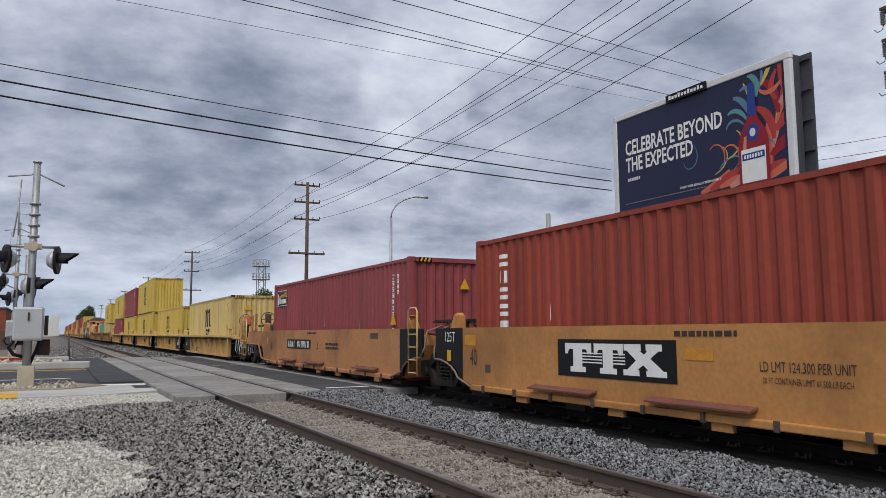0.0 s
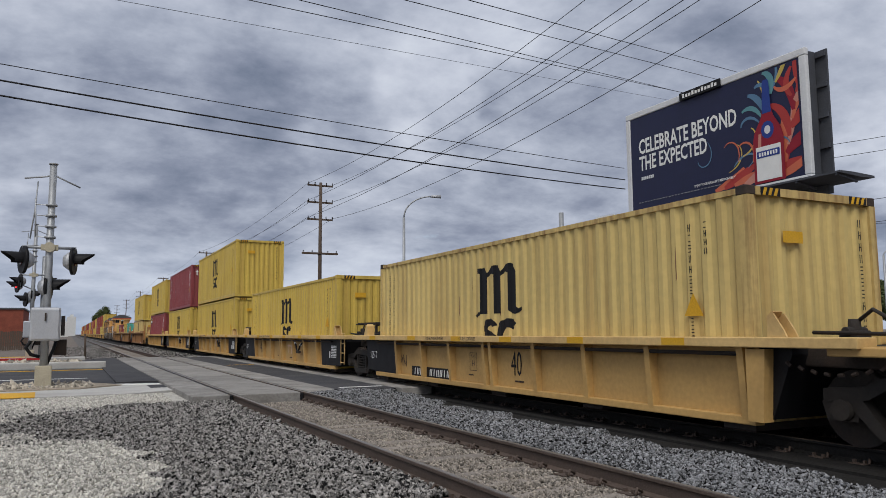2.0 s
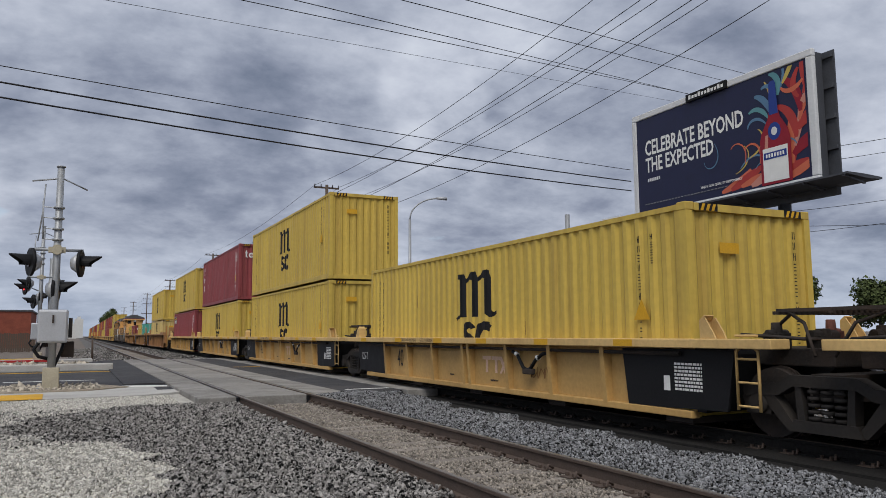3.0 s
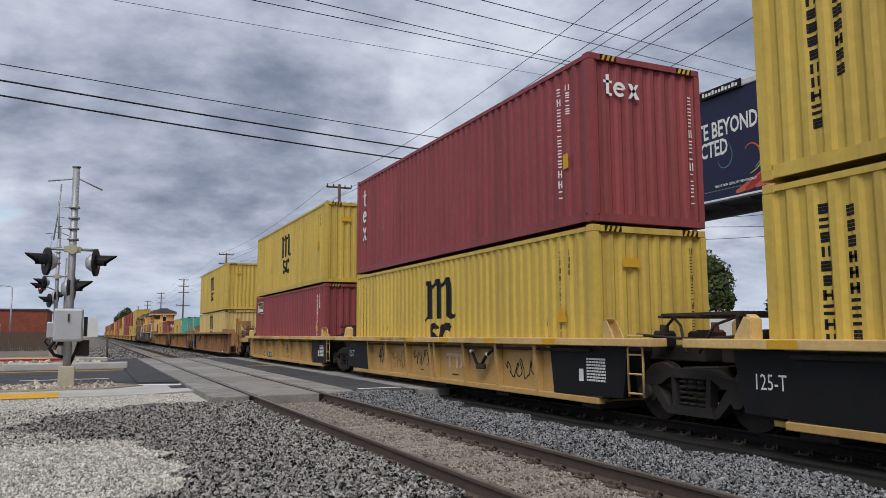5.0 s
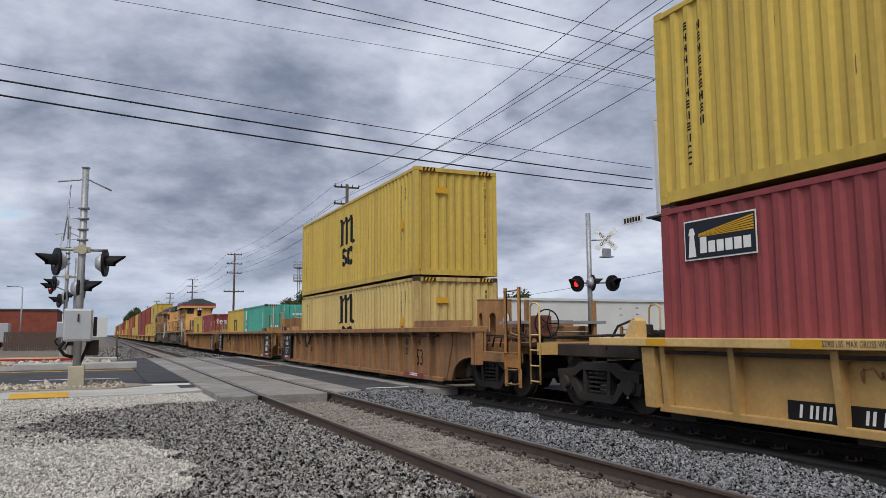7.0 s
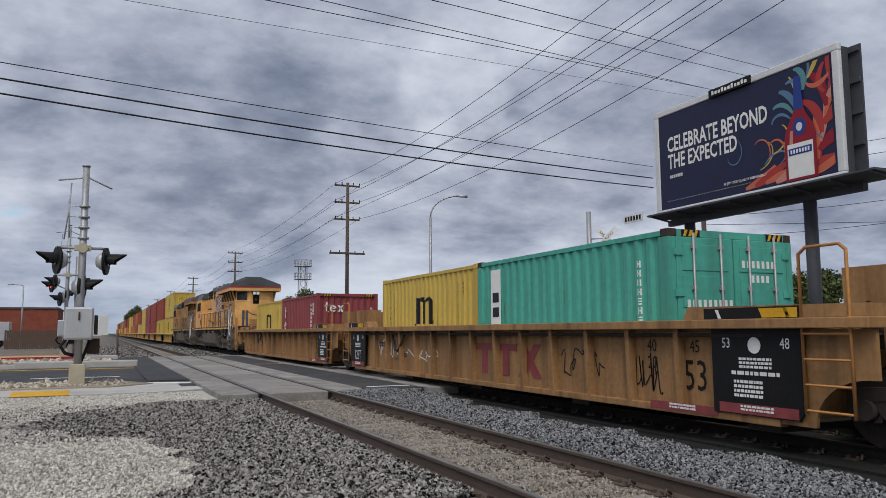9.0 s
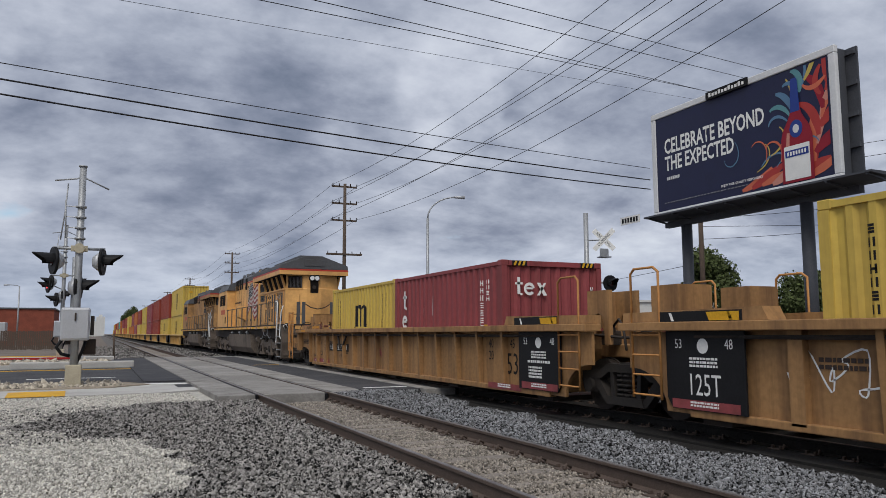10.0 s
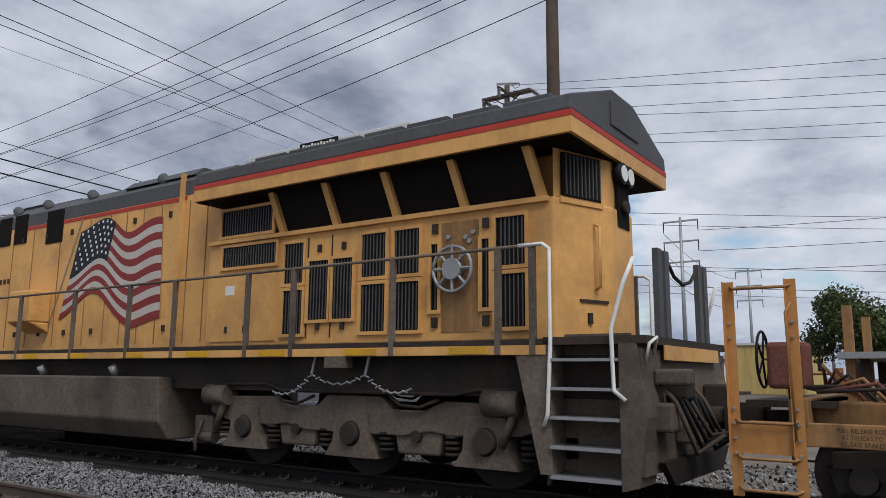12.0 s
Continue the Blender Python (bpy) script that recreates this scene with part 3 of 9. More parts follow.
def crossing_panels(xc, label):
    th = thing("crossing_panels", label, "crossing", kind="structure")
    slab = {}
    n, ln = 11, (CY1 - CY0) / 11
    for key, x0, x1 in (("outer_a", -1.62, -0.85), ("inner", -0.66, 0.66), ("outer_b", 0.85, 1.62)):
        bm = bmesh.new()
        box(bm, x0, x1, 0.02, ln - 0.02, -0.25, -0.004)
        bmesh.ops.bevel(bm, geom=[e for e in bm.edges], offset=0.012, segments=1, affect="EDGES")
        finish(bm)
        me = bpy.data.meshes.new("panel")
        bm.to_mesh(me)
        bm.free()
        me.materials.append(M["concrete"])
        slab[key] = me
    for i in range(n):
        for key in slab:
            shared("panel", slab[key], th, Matrix.Translation((xc, CY0 + i * ln, random.uniform(-0.006, 0.004))))
    for sx in (-0.7535, 0.7535):
        for d in (-1, 1):
            bm = bmesh.new()
            a, b = sorted((sx + d * 0.036, sx + d * (0.094 if d * sx < 0 else 0.096)))
            box(bm, xc + a, xc + b, CY0, CY1, -0.2, -0.03 if d * sx < 0 else -0.012)
            part("rubber_strip", bm, M["black"], th, "black rubber flange filler")
    return th


crossing_panels(TRACK1, "pale grey concrete crossing panels along the rails")
crossing_panels(TRACK2, "grey concrete crossing panels under the train")
sheet("road", TRACK1 + 1.64, TRACK2 - 1.64, CY0 + 0.3, CY1, -0.02, M["asphalt"], "asphalt strip between the two tracks", "road", thick=0.3)
sheet("road", 1.2, TRACK1 - 1.64, 22.6, CY1, -0.02, M["asphalt"], "asphalt strip beside the crossing panels", "road", thick=0.3)


# ---- shipping containers ----
import collections
CW = 2.44
MESHES = {}


def corrugated(bm, y0, y1, z0, z1, x, out, pitch=0.278, depth=0.036):
    """A folded steel wall in the plane x, its outer folds towards out (-1 or 1)."""
    n = max(2, round((y1 - y0) / pitch))
    p = (y1 - y0) / n
    pts = []
    for i in range(n):
        b = y0 + i * p
        pts += [(b, 0), (b + 0.30 * p, 0), (b + 0.5 * p, 1), (b + 0.80 * p, 1)]
    pts.append((y1, 0))
    lo = [bm.verts.new((x - out * depth * k, y, z0)) for y, k in pts]
    hi = [bm.verts.new((x - out * depth * k, y, z1)) for y, k in pts]
    for i in range(len(pts) - 1):
        bm.faces.new((lo[i], lo[i + 1], hi[i + 1], hi[i]))
    return len(pts)


def flat(bm, pts):
    bm.faces.new([bm.verts.new((*p, 0)) for p in pts])


def rect(bm, x0, x1, y0, y1):
    flat(bm, [(x0, y0), (x1, y0), (x1, y1), (x0, y1)])


def painted(name, bm, material, parent, y, z, L2, label="", lift=0.003):
    """Paint that follows the folds of the near side wall: a flat drawing is cut at each fold and laid on it."""
    y0, y1 = -L2 + 0.15, L2 - 0.15
    n = max(2, round((y1 - y0) / 0.278))
    p = (y1 - y0) / n
    us = [v.co.x for v in bm.verts]
    lo, hi = min(us), max(us)
    for i in range(n):
        for k in (0, 0.30, 0.5, 0.80):
            u = y - (y0 + (i + k) * p)
            if lo + 0.002 < u < hi - 0.002:
                bmesh.ops.bisect_plane(bm, geom=bm.verts[:] + bm.edges[:] + bm.faces[:], plane_co=(u, 0, 0), plane_no=(1, 0, 0))
    for v in bm.verts:
        f = ((y - v.co.x - y0) / p) % 1.0
        k = 0.0 if f < 0.3 else (f - 0.3) / 0.2 if f < 0.5 else 1.0 if f < 0.8 else (1.0 - f) / 0.2
        v.co.z = lift - 0.036 * k
    o = part(name, bm, material, parent, label)
    o.matrix_basis = near_side(-1.205, y, z)
    return o


def bars_m(bm, s):
    """The black arched emblem: three uprights joined by round shoulders, with two feet."""
    def pl(pts):
        flat(bm, [(a * s, b * s) for a, b in pts])
    pl([(-0.86, 0.0), (-0.50, 0.0), (-0.50, 1.42), (-0.60, 1.62), (-1.02, 1.62), (-1.02, 1.46), (-0.86, 1.42)])
    pl([(-0.17, 0.0), (0.17, 0.0), (0.17, 1.40), (0.05, 1.62), (-0.10, 1.66), (-0.36, 1.62), (-0.50, 1.42), (-0.50, 1.26), (-0.34, 1.40), (-0.17, 1.34)])
    pl([(0.50, 0.10), (0.62, -0.02), (0.86, -0.04), (1.12, 0.12), (1.06, 0.2), (0.92, 0.14), (0.86, 0.2), (0.86, 1.36), (0.72, 1.6), (0.58, 1.66), (0.33, 1.62), (0.17, 1.42), (0.17, 1.26), (0.34, 1.40), (0.50, 1.34)])
    pl([(-1.16, -0.02), (-1.10, -0.12), (-0.86, -0.04), (-0.86, 0.08), (-1.0, 0.06)])


def ring_c(bm, cx, cy, ro, ri, a0, a1, s, n=10):
    for i in range(n):
        b0, b1 = a0 + (a1 - a0) * i / n, a0 + (a1 - a0) * (i + 1) / n
        q = [((cx + r * math.cos(b)) * s, (cy + r * math.sin(b)) * s) for r, b in ((ro, b0), (ro, b1), (ri, b1), (ri, b0))]
        flat(bm, q if a1 > a0 else q[::-1])


def emblem(parent, y, z, s, L2):
    for draw, label in ((bars_m, "black painted arched emblem"), (None, "black painted curved emblem")):
        bm = bmesh.new()
        if draw:
            draw(bm, s)
        else:
            ring_c(bm, -0.40, -0.50, 0.34, 0.10, 0.3, 4.71, s)
            ring_c(bm, -0.40, -0.94, 0.34, 0.10, 1.57, -2.9, s)
            ring_c(bm, 0.46, -0.72, 0.56, 0.25, 0.75, 5.5, s)
            bmesh.ops.remove_doubles(bm, verts=bm.verts, dist=0.0005)
        for v in bm.verts:
            v.co.x *= 1.4
        painted("emblem", bm, M["black"], parent, y, z, L2, label)


def column(parent, y, z0, z1, n, w, material, L2=0.0, end=0.0):
    """A column of unreadable characters as small strokes; on the near side, or on the near end where end is given."""
    bm = bmesh.new()
    h = (z1 - z0) / n
    for i in range(n):
        z = z0 + i * h
        k = random.uniform(0.8, 1.0)
        a, b = z + h * 0.14, z + h * 0.86
        pick = random.choice(((0, 0, 1, 1, 1), (1, 1, 0, 0, 0), (0, 0, 1, 1, 1), (1, 1, 0, 1, 0), (0, 0, 1, 0, 1)))
        t = w * 0.26
        for on, q in zip(pick, ((-w * k / 2, -w * k / 2 + t, a, b), (w * k / 2 - t, w * k / 2, a, b), (-w * k / 2, w * k / 2, b - t, b), (-w * k / 2, w * k / 2, (a + b - t) / 2, (a + b + t) / 2), (-w * k / 2, w * k / 2, a, a + t))):
            if on:
                rect(bm, *q)
    if end:
        part("marking", bm, material, parent).matrix_basis = near_end(y, end, 0)
    else:
        painted("marking", bm, material, parent, y, 0, L2)


def panel_mark(parent, y, z, w, h, material, label="", x=-CW / 2 - 0.005, end=False, name="decal"):
    bm = bmesh.new()
    box(bm, -w / 2, w / 2, -h / 2, h / 2, 0, 0.003)
    o = part(name, bm, material, parent, label)
    o.matrix_basis = near_end(y, x, z) if end else near_side(x, y, z)
    return o


def container(color, s, z, length=12.19, height=2.896, style="", label="", fine=True):
    """s: where its middle stands at the start. style: which markings it carries."""
    th = thing("shipping_container", label, "container", "containers on the train")
    th["rest_height"] = z
    L2, H = length / 2, height
    key = (color, length, height, fine)
    if key not in MESHES:
        mats, out = M[color], {}
        bm = bmesh.new()
        # frame: posts, rails and sills
        for sx in (-1, 1):
            for sy in (-1, 1):
                box(bm, *sorted((sx * 1.22, sx * 1.10)), *sorted((sy * L2, sy * (L2 - 0.15))), 0.118, H - 0.118)
            box(bm, *sorted((sx * 1.215, sx * 1.155)), -L2 + 0.178, L2 - 0.178, H - 0.10, H - 0.025)
            box(bm, *sorted((sx * 1.215, sx * 1.165)), -L2 + 0.178, L2 - 0.178, 0.02, 0.18)
        for sy in (-1, 1):
            box(bm, -1.06, 1.06, *sorted((sy * L2, sy * (L2 - 0.1))), H - 0.115, H - 0.01)
            box(bm, -1.06, 1.06, *sorted((sy * L2, sy * (L2 - 0.1))), 0.01, 0.15)
        out["frame"] = bm
        for nm, sx in (("side_wall", -1), ("side_wall", 1)):
            bm = bmesh.new()
            corrugated(bm, -L2 + 0.15, L2 - 0.15, 0.18, H - 0.10, sx * 1.205, sx, 0.278 if fine else 0.6)
            out[nm + str(sx)] = bm
        bm = bmesh.new()
        corrugated(bm, -1.10, 1.10, 0.15, H - 0.115, -L2 + 0.04, -1, 0.25)
        for v in bm.verts:
            v.co = (v.co.y, v.co.x, v.co.z)
        out["end_wall"] = bm
        bm = bmesh.new()
        box(bm, -1.10, 1.10, L2 - 0.08, L2 - 0.03, 0.15, H - 0.115)
        for x in (-0.85, -0.3, 0.3, 0.85):
            cyl(bm, (x, L2 - 0.015, 0.15), (x, L2 - 0.015, H - 0.12), 0.018, seg=6)
        out["door"] = bm
        bm = bmesh.new()
        box(bm, -1.155, 1.155, -L2 + 0.1, L2 - 0.1, H - 0.06, H - 0.03)
        box(bm, -1.16, 1.16, -L2 + 0.1, L2 - 0.1, 0.10, 0.15)
        out["roof"] = bm
        done = {}
        for nm, b in out.items():
            finish(b)
            me = bpy.data.meshes.new(nm)
            b.to_mesh(me)
            b.free()
            me.materials.append(M["cream_rust"] if color == "cream" and nm == "frame" else mats)
            done[nm] = me
        bm = bmesh.new()
        box(bm, -0.08, 0.08, -0.089, 0.089, -0.059, 0.059)
        bmesh.ops.bevel(bm, geom=list(bm.edges), offset=0.01, segments=1, affect="EDGES")
        finish(bm)
        me = bpy.data.meshes.new("corner_casting")
        bm.to_mesh(me)
        bm.free()
        me.materials.append(mats if color in ("maroon", "yellow", "rust_red") else M["steel"])
        done["corner_casting"] = me
        MESHES[key] = done
    for nm, me in MESHES[key].items():
        if nm == "corner_casting":
            for sx in (-1, 1):
                for sy in (-1, 1):
                    for zz in (0.059, H - 0.059):
                        shared(nm, me, th, Matrix.Translation((sx * 1.143, sy * (L2 - 0.089), zz)))
        else:
            shared(nm.rstrip("-1"), me, th, Matrix())
    if fine:
        for x in (-0.95, 0.72):
            bm = bmesh.new()
            box(bm, x - 0.03, x + 0.32, -0.055, 0.05, 0, 0.002)
            part("hazard_backing", bm, M["black"], th).matrix_basis = near_end(0, -L2 - 0.002, H - 0.06)
            bm = bmesh.new()
            for k in range(3):
                prism(bm, [(x + k * 0.1, -0.05), (x + k * 0.1 + 0.05, -0.05), (x + k * 0.1 + 0.09, 0.045), (x + k * 0.1 + 0.04, 0.045)], "z", 0, 0.003)
            part("hazard_stripes", bm, M["hazard"], th, "black and yellow warning stripes").matrix_basis = near_end(0, -L2 - 0.004, H - 0.06)
    if style.startswith("m"):
        emblem(th, 0.0, 1.46 if length > 8 else 1.31, 0.57 if length > 8 else 0.41, L2)
        big = 1.3 if length > 8 and "another" in label else 1.0
        column(th, L2 - 0.62 * big, H * 0.16, H - 0.32, 13, 0.11 * big, M["black"], L2)
        column(th, L2 - (0.88 if big == 1 else 1.14), H * 0.34, H - 0.38, 9, 0.11 * big, M["black"], L2)
        column(th, -L2 + 1.0, H * 0.35, H - 0.35, 11, 0.05, M["black"], L2)
        column(th, -L2 + 0.72, H * 0.72, H - 0.35, 4, 0.05, M["black"], L2)
        panel_mark(th, -0.45, H - 0.62, 0.36, 0.15, M["hazard"], "yellow caution sticker", -L2 - 0.006, True)
        column(th, 0.85, H * 0.3, H - 0.3, 11, 0.06, M["black"], L2, -L2 - 0.006)
    if style in ("mlow", "beacon", "mtop"):
        bm = bmesh.new()
        prism(bm, [(-0.17, 0), (0.17, 0), (0, 0.3)], "z", 0, 0.004)
        part("warning_sign", bm, M["hazard"], th, "yellow warning triangle").matrix_basis = near_side(-CW / 2 - 0.007, -L2 + 0.95, 1.3)
    if style == "beacon":
        panel_mark(th, L2 - 1.12, 2.36, 1.28, 0.55, M["white"], "pale-edged badge")
        panel_mark(th, L2 - 1.12, 2.36, 1.24, 0.51, M["flag_blue"], "dark blue badge field", -CW / 2 - 0.009)
        bm = bmesh.new()
        for k in range(6):
            a = 0.02 + k * 0.055
            prism(bm, [(-0.45, 0.02 + k * 0.012), (0.75, a), (0.75, a + 0.034), (-0.45, 0.027 + k * 0.013)], "z", 0, 0.003)
        part("marking", bm, M["hazard"], th, "yellow light beams").matrix_basis = near_side(-CW / 2 - 0.013, L2 - 1.12, 2.38) @ Matrix.Diagonal((0.8, 0.62, 1, 1))
        bm = bmesh.new()
        prism(bm, [(-0.70, -0.36), (-0.52, -0.36), (-0.56, 0.1), (-0.53, 0.12), (-0.57, 0.26), (-0.65, 0.26), (-0.69, 0.12), (-0.66, 0.1)], "z", 0, 0.003)
        for k in range(6):
            x = -0.42 + k * 0.19
            box(bm, x, x + 0.15, -0.30, -0.06 + (0.1 if k == 0 else 0), 0, 0.003)
        part("marking", bm, M["white"], th, "white tower and bars").matrix_basis = near_side(-CW / 2 - 0.013, L2 - 1.12, 2.36) @ Matrix.Diagonal((0.8, 0.64, 1, 1))
        for y, k in ((-L2 + 1.0, 11), (-L2 + 0.72, 4)):
            column(th, y, H * (0.3 if k > 5 else 0.7), H - 0.35, k, 0.09, M["white"], L2)
        bm = bmesh.new()
        prism(bm, [(-0.14, 0), (0.14, 0), (0, 0.26)], "z", 0, 0.004)
        part("warning_sign", bm, M["hazard"], th, "yellow warning triangle").matrix_basis = near_end(0.25, -L2 - 0.006, H - 0.75)
        column(th, 0.85, H * 0.3, H - 0.3, 11, 0.06, M["white"], L2, -L2 - 0.006)
    if style == "triton":
        column(th, L2 - 0.95, 0.75, H - 0.3, 6, 0.30, M["white"], L2)
    if style in ("tex", "tex20"):
        bm = bmesh.new()
        rect(bm, -0.56, -0.46, 0.04, 0.56)
        rect(bm, -0.46, -0.38, 0.0, 0.07)
        rect(bm, -0.64, -0.37, 0.33, 0.40)
        ring_c(bm, -0.13, 0.2, 0.2, 0.11, 0.15, 5.6, 1.0, 14)
        rect(bm, -0.25, 0.0, 0.19, 0.25)
        flat(bm, [(0.14, 0.4), (0.27, 0.4), (0.52, 0.0), (0.38, 0.0)])
        flat(bm, [(0.40, 0.4), (0.49, 0.4), (0.24, 0.0), (0.14, 0.0)])
        part("emblem", bm, M["white"], th, "white blocky emblem").matrix_basis = near_end(-0.5, -L2 - 0.006, H - 0.72) @ Matrix.Scale(0.66, 4)
        for k, zz in enumerate((H - 0.88, H - 1.4, H - 1.92)):
            bm = bmesh.new()
            if k == 0:
                rect(bm, -0.06, 0.04, 0.04, 0.5)
                rect(bm, 0.04, 0.12, 0.0, 0.07)
                rect(bm, -0.14, 0.13, 0.30, 0.37)
            elif k == 1:
                ring_c(bm, 0.0, 0.2, 0.18, 0.09, 0.15, 5.6, 1.0, 14)
                rect(bm, -0.1, 0.12, 0.19, 0.25)
            else:
                flat(bm, [(-0.18, 0.4), (-0.06, 0.4), (0.18, 0.0), (0.05, 0.0)])
                flat(bm, [(0.08, 0.4), (0.17, 0.4), (-0.07, 0.0), (-0.17, 0.0)])
            part("emblem", bm, M["white"], th, "white emblem shape").matrix_basis = near_side(-CW / 2 - 0.006, L2 - 0.75, zz)
        column(th, -L2 + 0.95, 0.5, H - 0.35, 11, 0.08, M["white"], L2)
        column(th, -L2 + 0.68, H * 0.68, H - 0.35, 4, 0.08, M["white"], L2)
        column(th, 0.95, 0.4, H - 0.5, 10, 0.08, M["white"], L2, -L2 - 0.006)
        panel_mark(th, -L2 + 0.72, 1.15, 0.16, 0.26, M["hazard"], "yellow sticker")
    if style == "teal":
        panel_mark(th, L2 - 0.82, H * 0.58, 0.42, 1.75, M["white"], "tall torn white label")
        for zz in (0.30, 0.0, -0.34, -0.6):
            panel_mark(th, L2 - 0.82, H * 0.58 + zz, 0.26, 0.2, M["flag_blue"], "", -CW / 2 - 0.009)
        column(th, -L2 + 0.7, H * 0.3, H - 0.4, 10, 0.08, M["white"], L2)
        for sx in (-1, 1):
            bm = bmesh.new()
            box(bm, *sorted((sx * 0.012, sx * 1.09)), -L2 - 0.012, -L2 + 0.03, 0.16, H - 0.12)
            leaf = part("door_leaf", bm, M["teal"], th, "flat teal door leaf", 0.012)
            for z0, z1 in ((0.28, 0.78), (0.86, 1.36), (1.44, 1.9), (1.98, 2.36)):
                bm = bmesh.new()
                box(bm, *sorted((sx * 0.12, sx * 1.0)), -L2 - 0.022, -L2 - 0.013, z0, z1)
                part("door_panel", bm, M["teal"], leaf, "", 0.006)
            for x in (0.28, 0.8):
                bm = bmesh.new()
                cyl(bm, (sx * x, -L2 - 0.05, 0.1), (sx * x, -L2 - 0.05, H - 0.06), 0.019, seg=8)
                part("lock_rod", bm, M["galv"], leaf, "pale steel locking rod")
                for z in (0.35, 1.0, 1.7, 2.3):
                    bm = bmesh.new()
                    box(bm, sx * x - 0.045, sx * x + 0.045, -L2 - 0.06, -L2 - 0.01, z, z + 0.06)
                    part("rod_bracket", bm, M["galv"], leaf)
            for z in (0.4, 1.0, 1.6, 2.2):
                bm = bmesh.new()
                box(bm, *sorted((sx * 0.98, sx * 1.14)), -L2 - 0.03, -L2 - 0.001, z, z + 0.1)
                part("hinge", bm, M["teal"], leaf)
        for z, x0, n in ((2.1, 0.18, 7), (1.88, 0.36, 4), (1.2, 0.2, 6), (1.05, 0.2, 5), (0.9, 0.2, 6), (1.5, -0.9, 9)):
            for k in range(n):
                panel_mark(th, x0 + k * 0.1, z, 0.055, 0.11, M["white"], "", -L2 - 0.024, True, "marking")
    if fine:
        rng = random.Random(int(s * 10 + z * 7))
        for k in range(4):
            bm = bmesh.new()
            u, hh = rng.uniform(-L2 + 1.0, L2 - 1.0), rng.uniform(0.15, 0.6)
            w = rng.uniform(0.004, 0.012)
            flat(bm, [(-w, 0), (w, 0.05), (w * 0.6, hh), (-w * 0.5, hh * 0.9)])
            painted("scratch", bm, M["rusty"] if color in ("yellow", "cream", "teal") else M["frame_grey"], th, u, rng.uniform(0.9, H - 0.9), L2, "rubbed paint scratch")
    MOVERS.append((th, s))
    return th


# ---- bogie: two wheelsets between two side frames ----
def bogie(parent, y, base=1.78):
    b = thing("bogie", "", "")
    b.parent = parent
    b.matrix_basis = Matrix.Translation((0, y, 0))
    if "bogie" not in MESHES:
        d = {}
        bm = bmesh.new()
        prism(bm, [(-1.12, 0.5), (-1.12, 0.64), (-0.62, 0.68), (-0.42, 0.78), (0.42, 0.78), (0.62, 0.68), (1.12, 0.64), (1.12, 0.5), (0.6, 0.54), (0.4, 0.65), (-0.4, 0.65), (-0.6, 0.54)], "x", -0.085, 0.085)
        prism(bm, [(-0.46, 0.14), (0.46, 0.14), (0.4, 0.27), (-0.4, 0.27)], "x", -0.095, 0.095)
        for s in (-1, 1):
            prism(bm, [(s * 0.36, 0.15), (s * 0.5, 0.15), (s * 0.86, 0.5), (s * 0.7, 0.58)], "x", -0.075, 0.075)
            prism(bm, [(s * 0.26, 0.27), (s * 0.36, 0.27), (s * 0.38, 0.65), (s * 0.3, 0.65)], "x", -0.07, 0.07)
            prism(bm, [(s * 0.74, 0.3), (s * 1.1, 0.3), (s * 1.16, 0.5), (s * 0.7, 0.5)], "x", -0.06, 0.06)
            cyl(bm, (-0.14, s * 0.89, 0.42), (0.14, s * 0.89, 0.42), 0.115, seg=12)
        d["side_frame"] = bm
        bm = bmesh.new()
        for k in (-0.17, 0.0, 0.17):
            for i in range(5):
                cyl(bm, (0, k, 0.28 + i * 0.075), (0, k, 0.32 + i * 0.075), 0.08, seg=8)
        d["spring"] = bm
        bm = bmesh.new()
        for sx in (-1, 1):
            cyl(bm, (sx * 0.69, 0, 0.42), (sx * 0.82, 0, 0.42), 0.42, seg=24)
            cyl(bm, (sx * 0.66, 0, 0.42), (sx * 0.69, 0, 0.42), 0.445, seg=24)
            cyl(bm, (sx * 0.82, 0, 0.42), (sx * 1.06, 0, 0.42), 0.13, seg=10)
        cyl(bm, (-0.8, 0, 0.42), (0.8, 0, 0.42), 0.08, seg=8)
        d["wheelset"] = bm
        bm = bmesh.new()
        box(bm, -1.0, 1.0, -0.2, 0.2, 0.5, 0.8)
        d["bolster"] = bm
        for nm, x in d.items():
            finish(x)
            me = bpy.data.meshes.new(nm)
            x.to_mesh(me)
            x.free()
            me.materials.append(M["bogie"] if nm in ("side_frame", "spring") else M["steel"])
            d[nm] = me
        MESHES["bogie"] = d
    d = MESHES["bogie"]
    for sx in (-1, 1):
        shared("side_frame", d["side_frame"], b, Matrix.Translation((sx * 1.0, 0, 0)))
        shared("spring", d["spring"], b, Matrix.Translation((sx * 1.0, 0, 0.0)))
    for sy in (-1, 1):
        shared("wheelset", d["wheelset"], b, Matrix.Translation((0, sy * base / 2, 0)))
    shared("bolster", d["bolster"], b, Matrix())
    return b


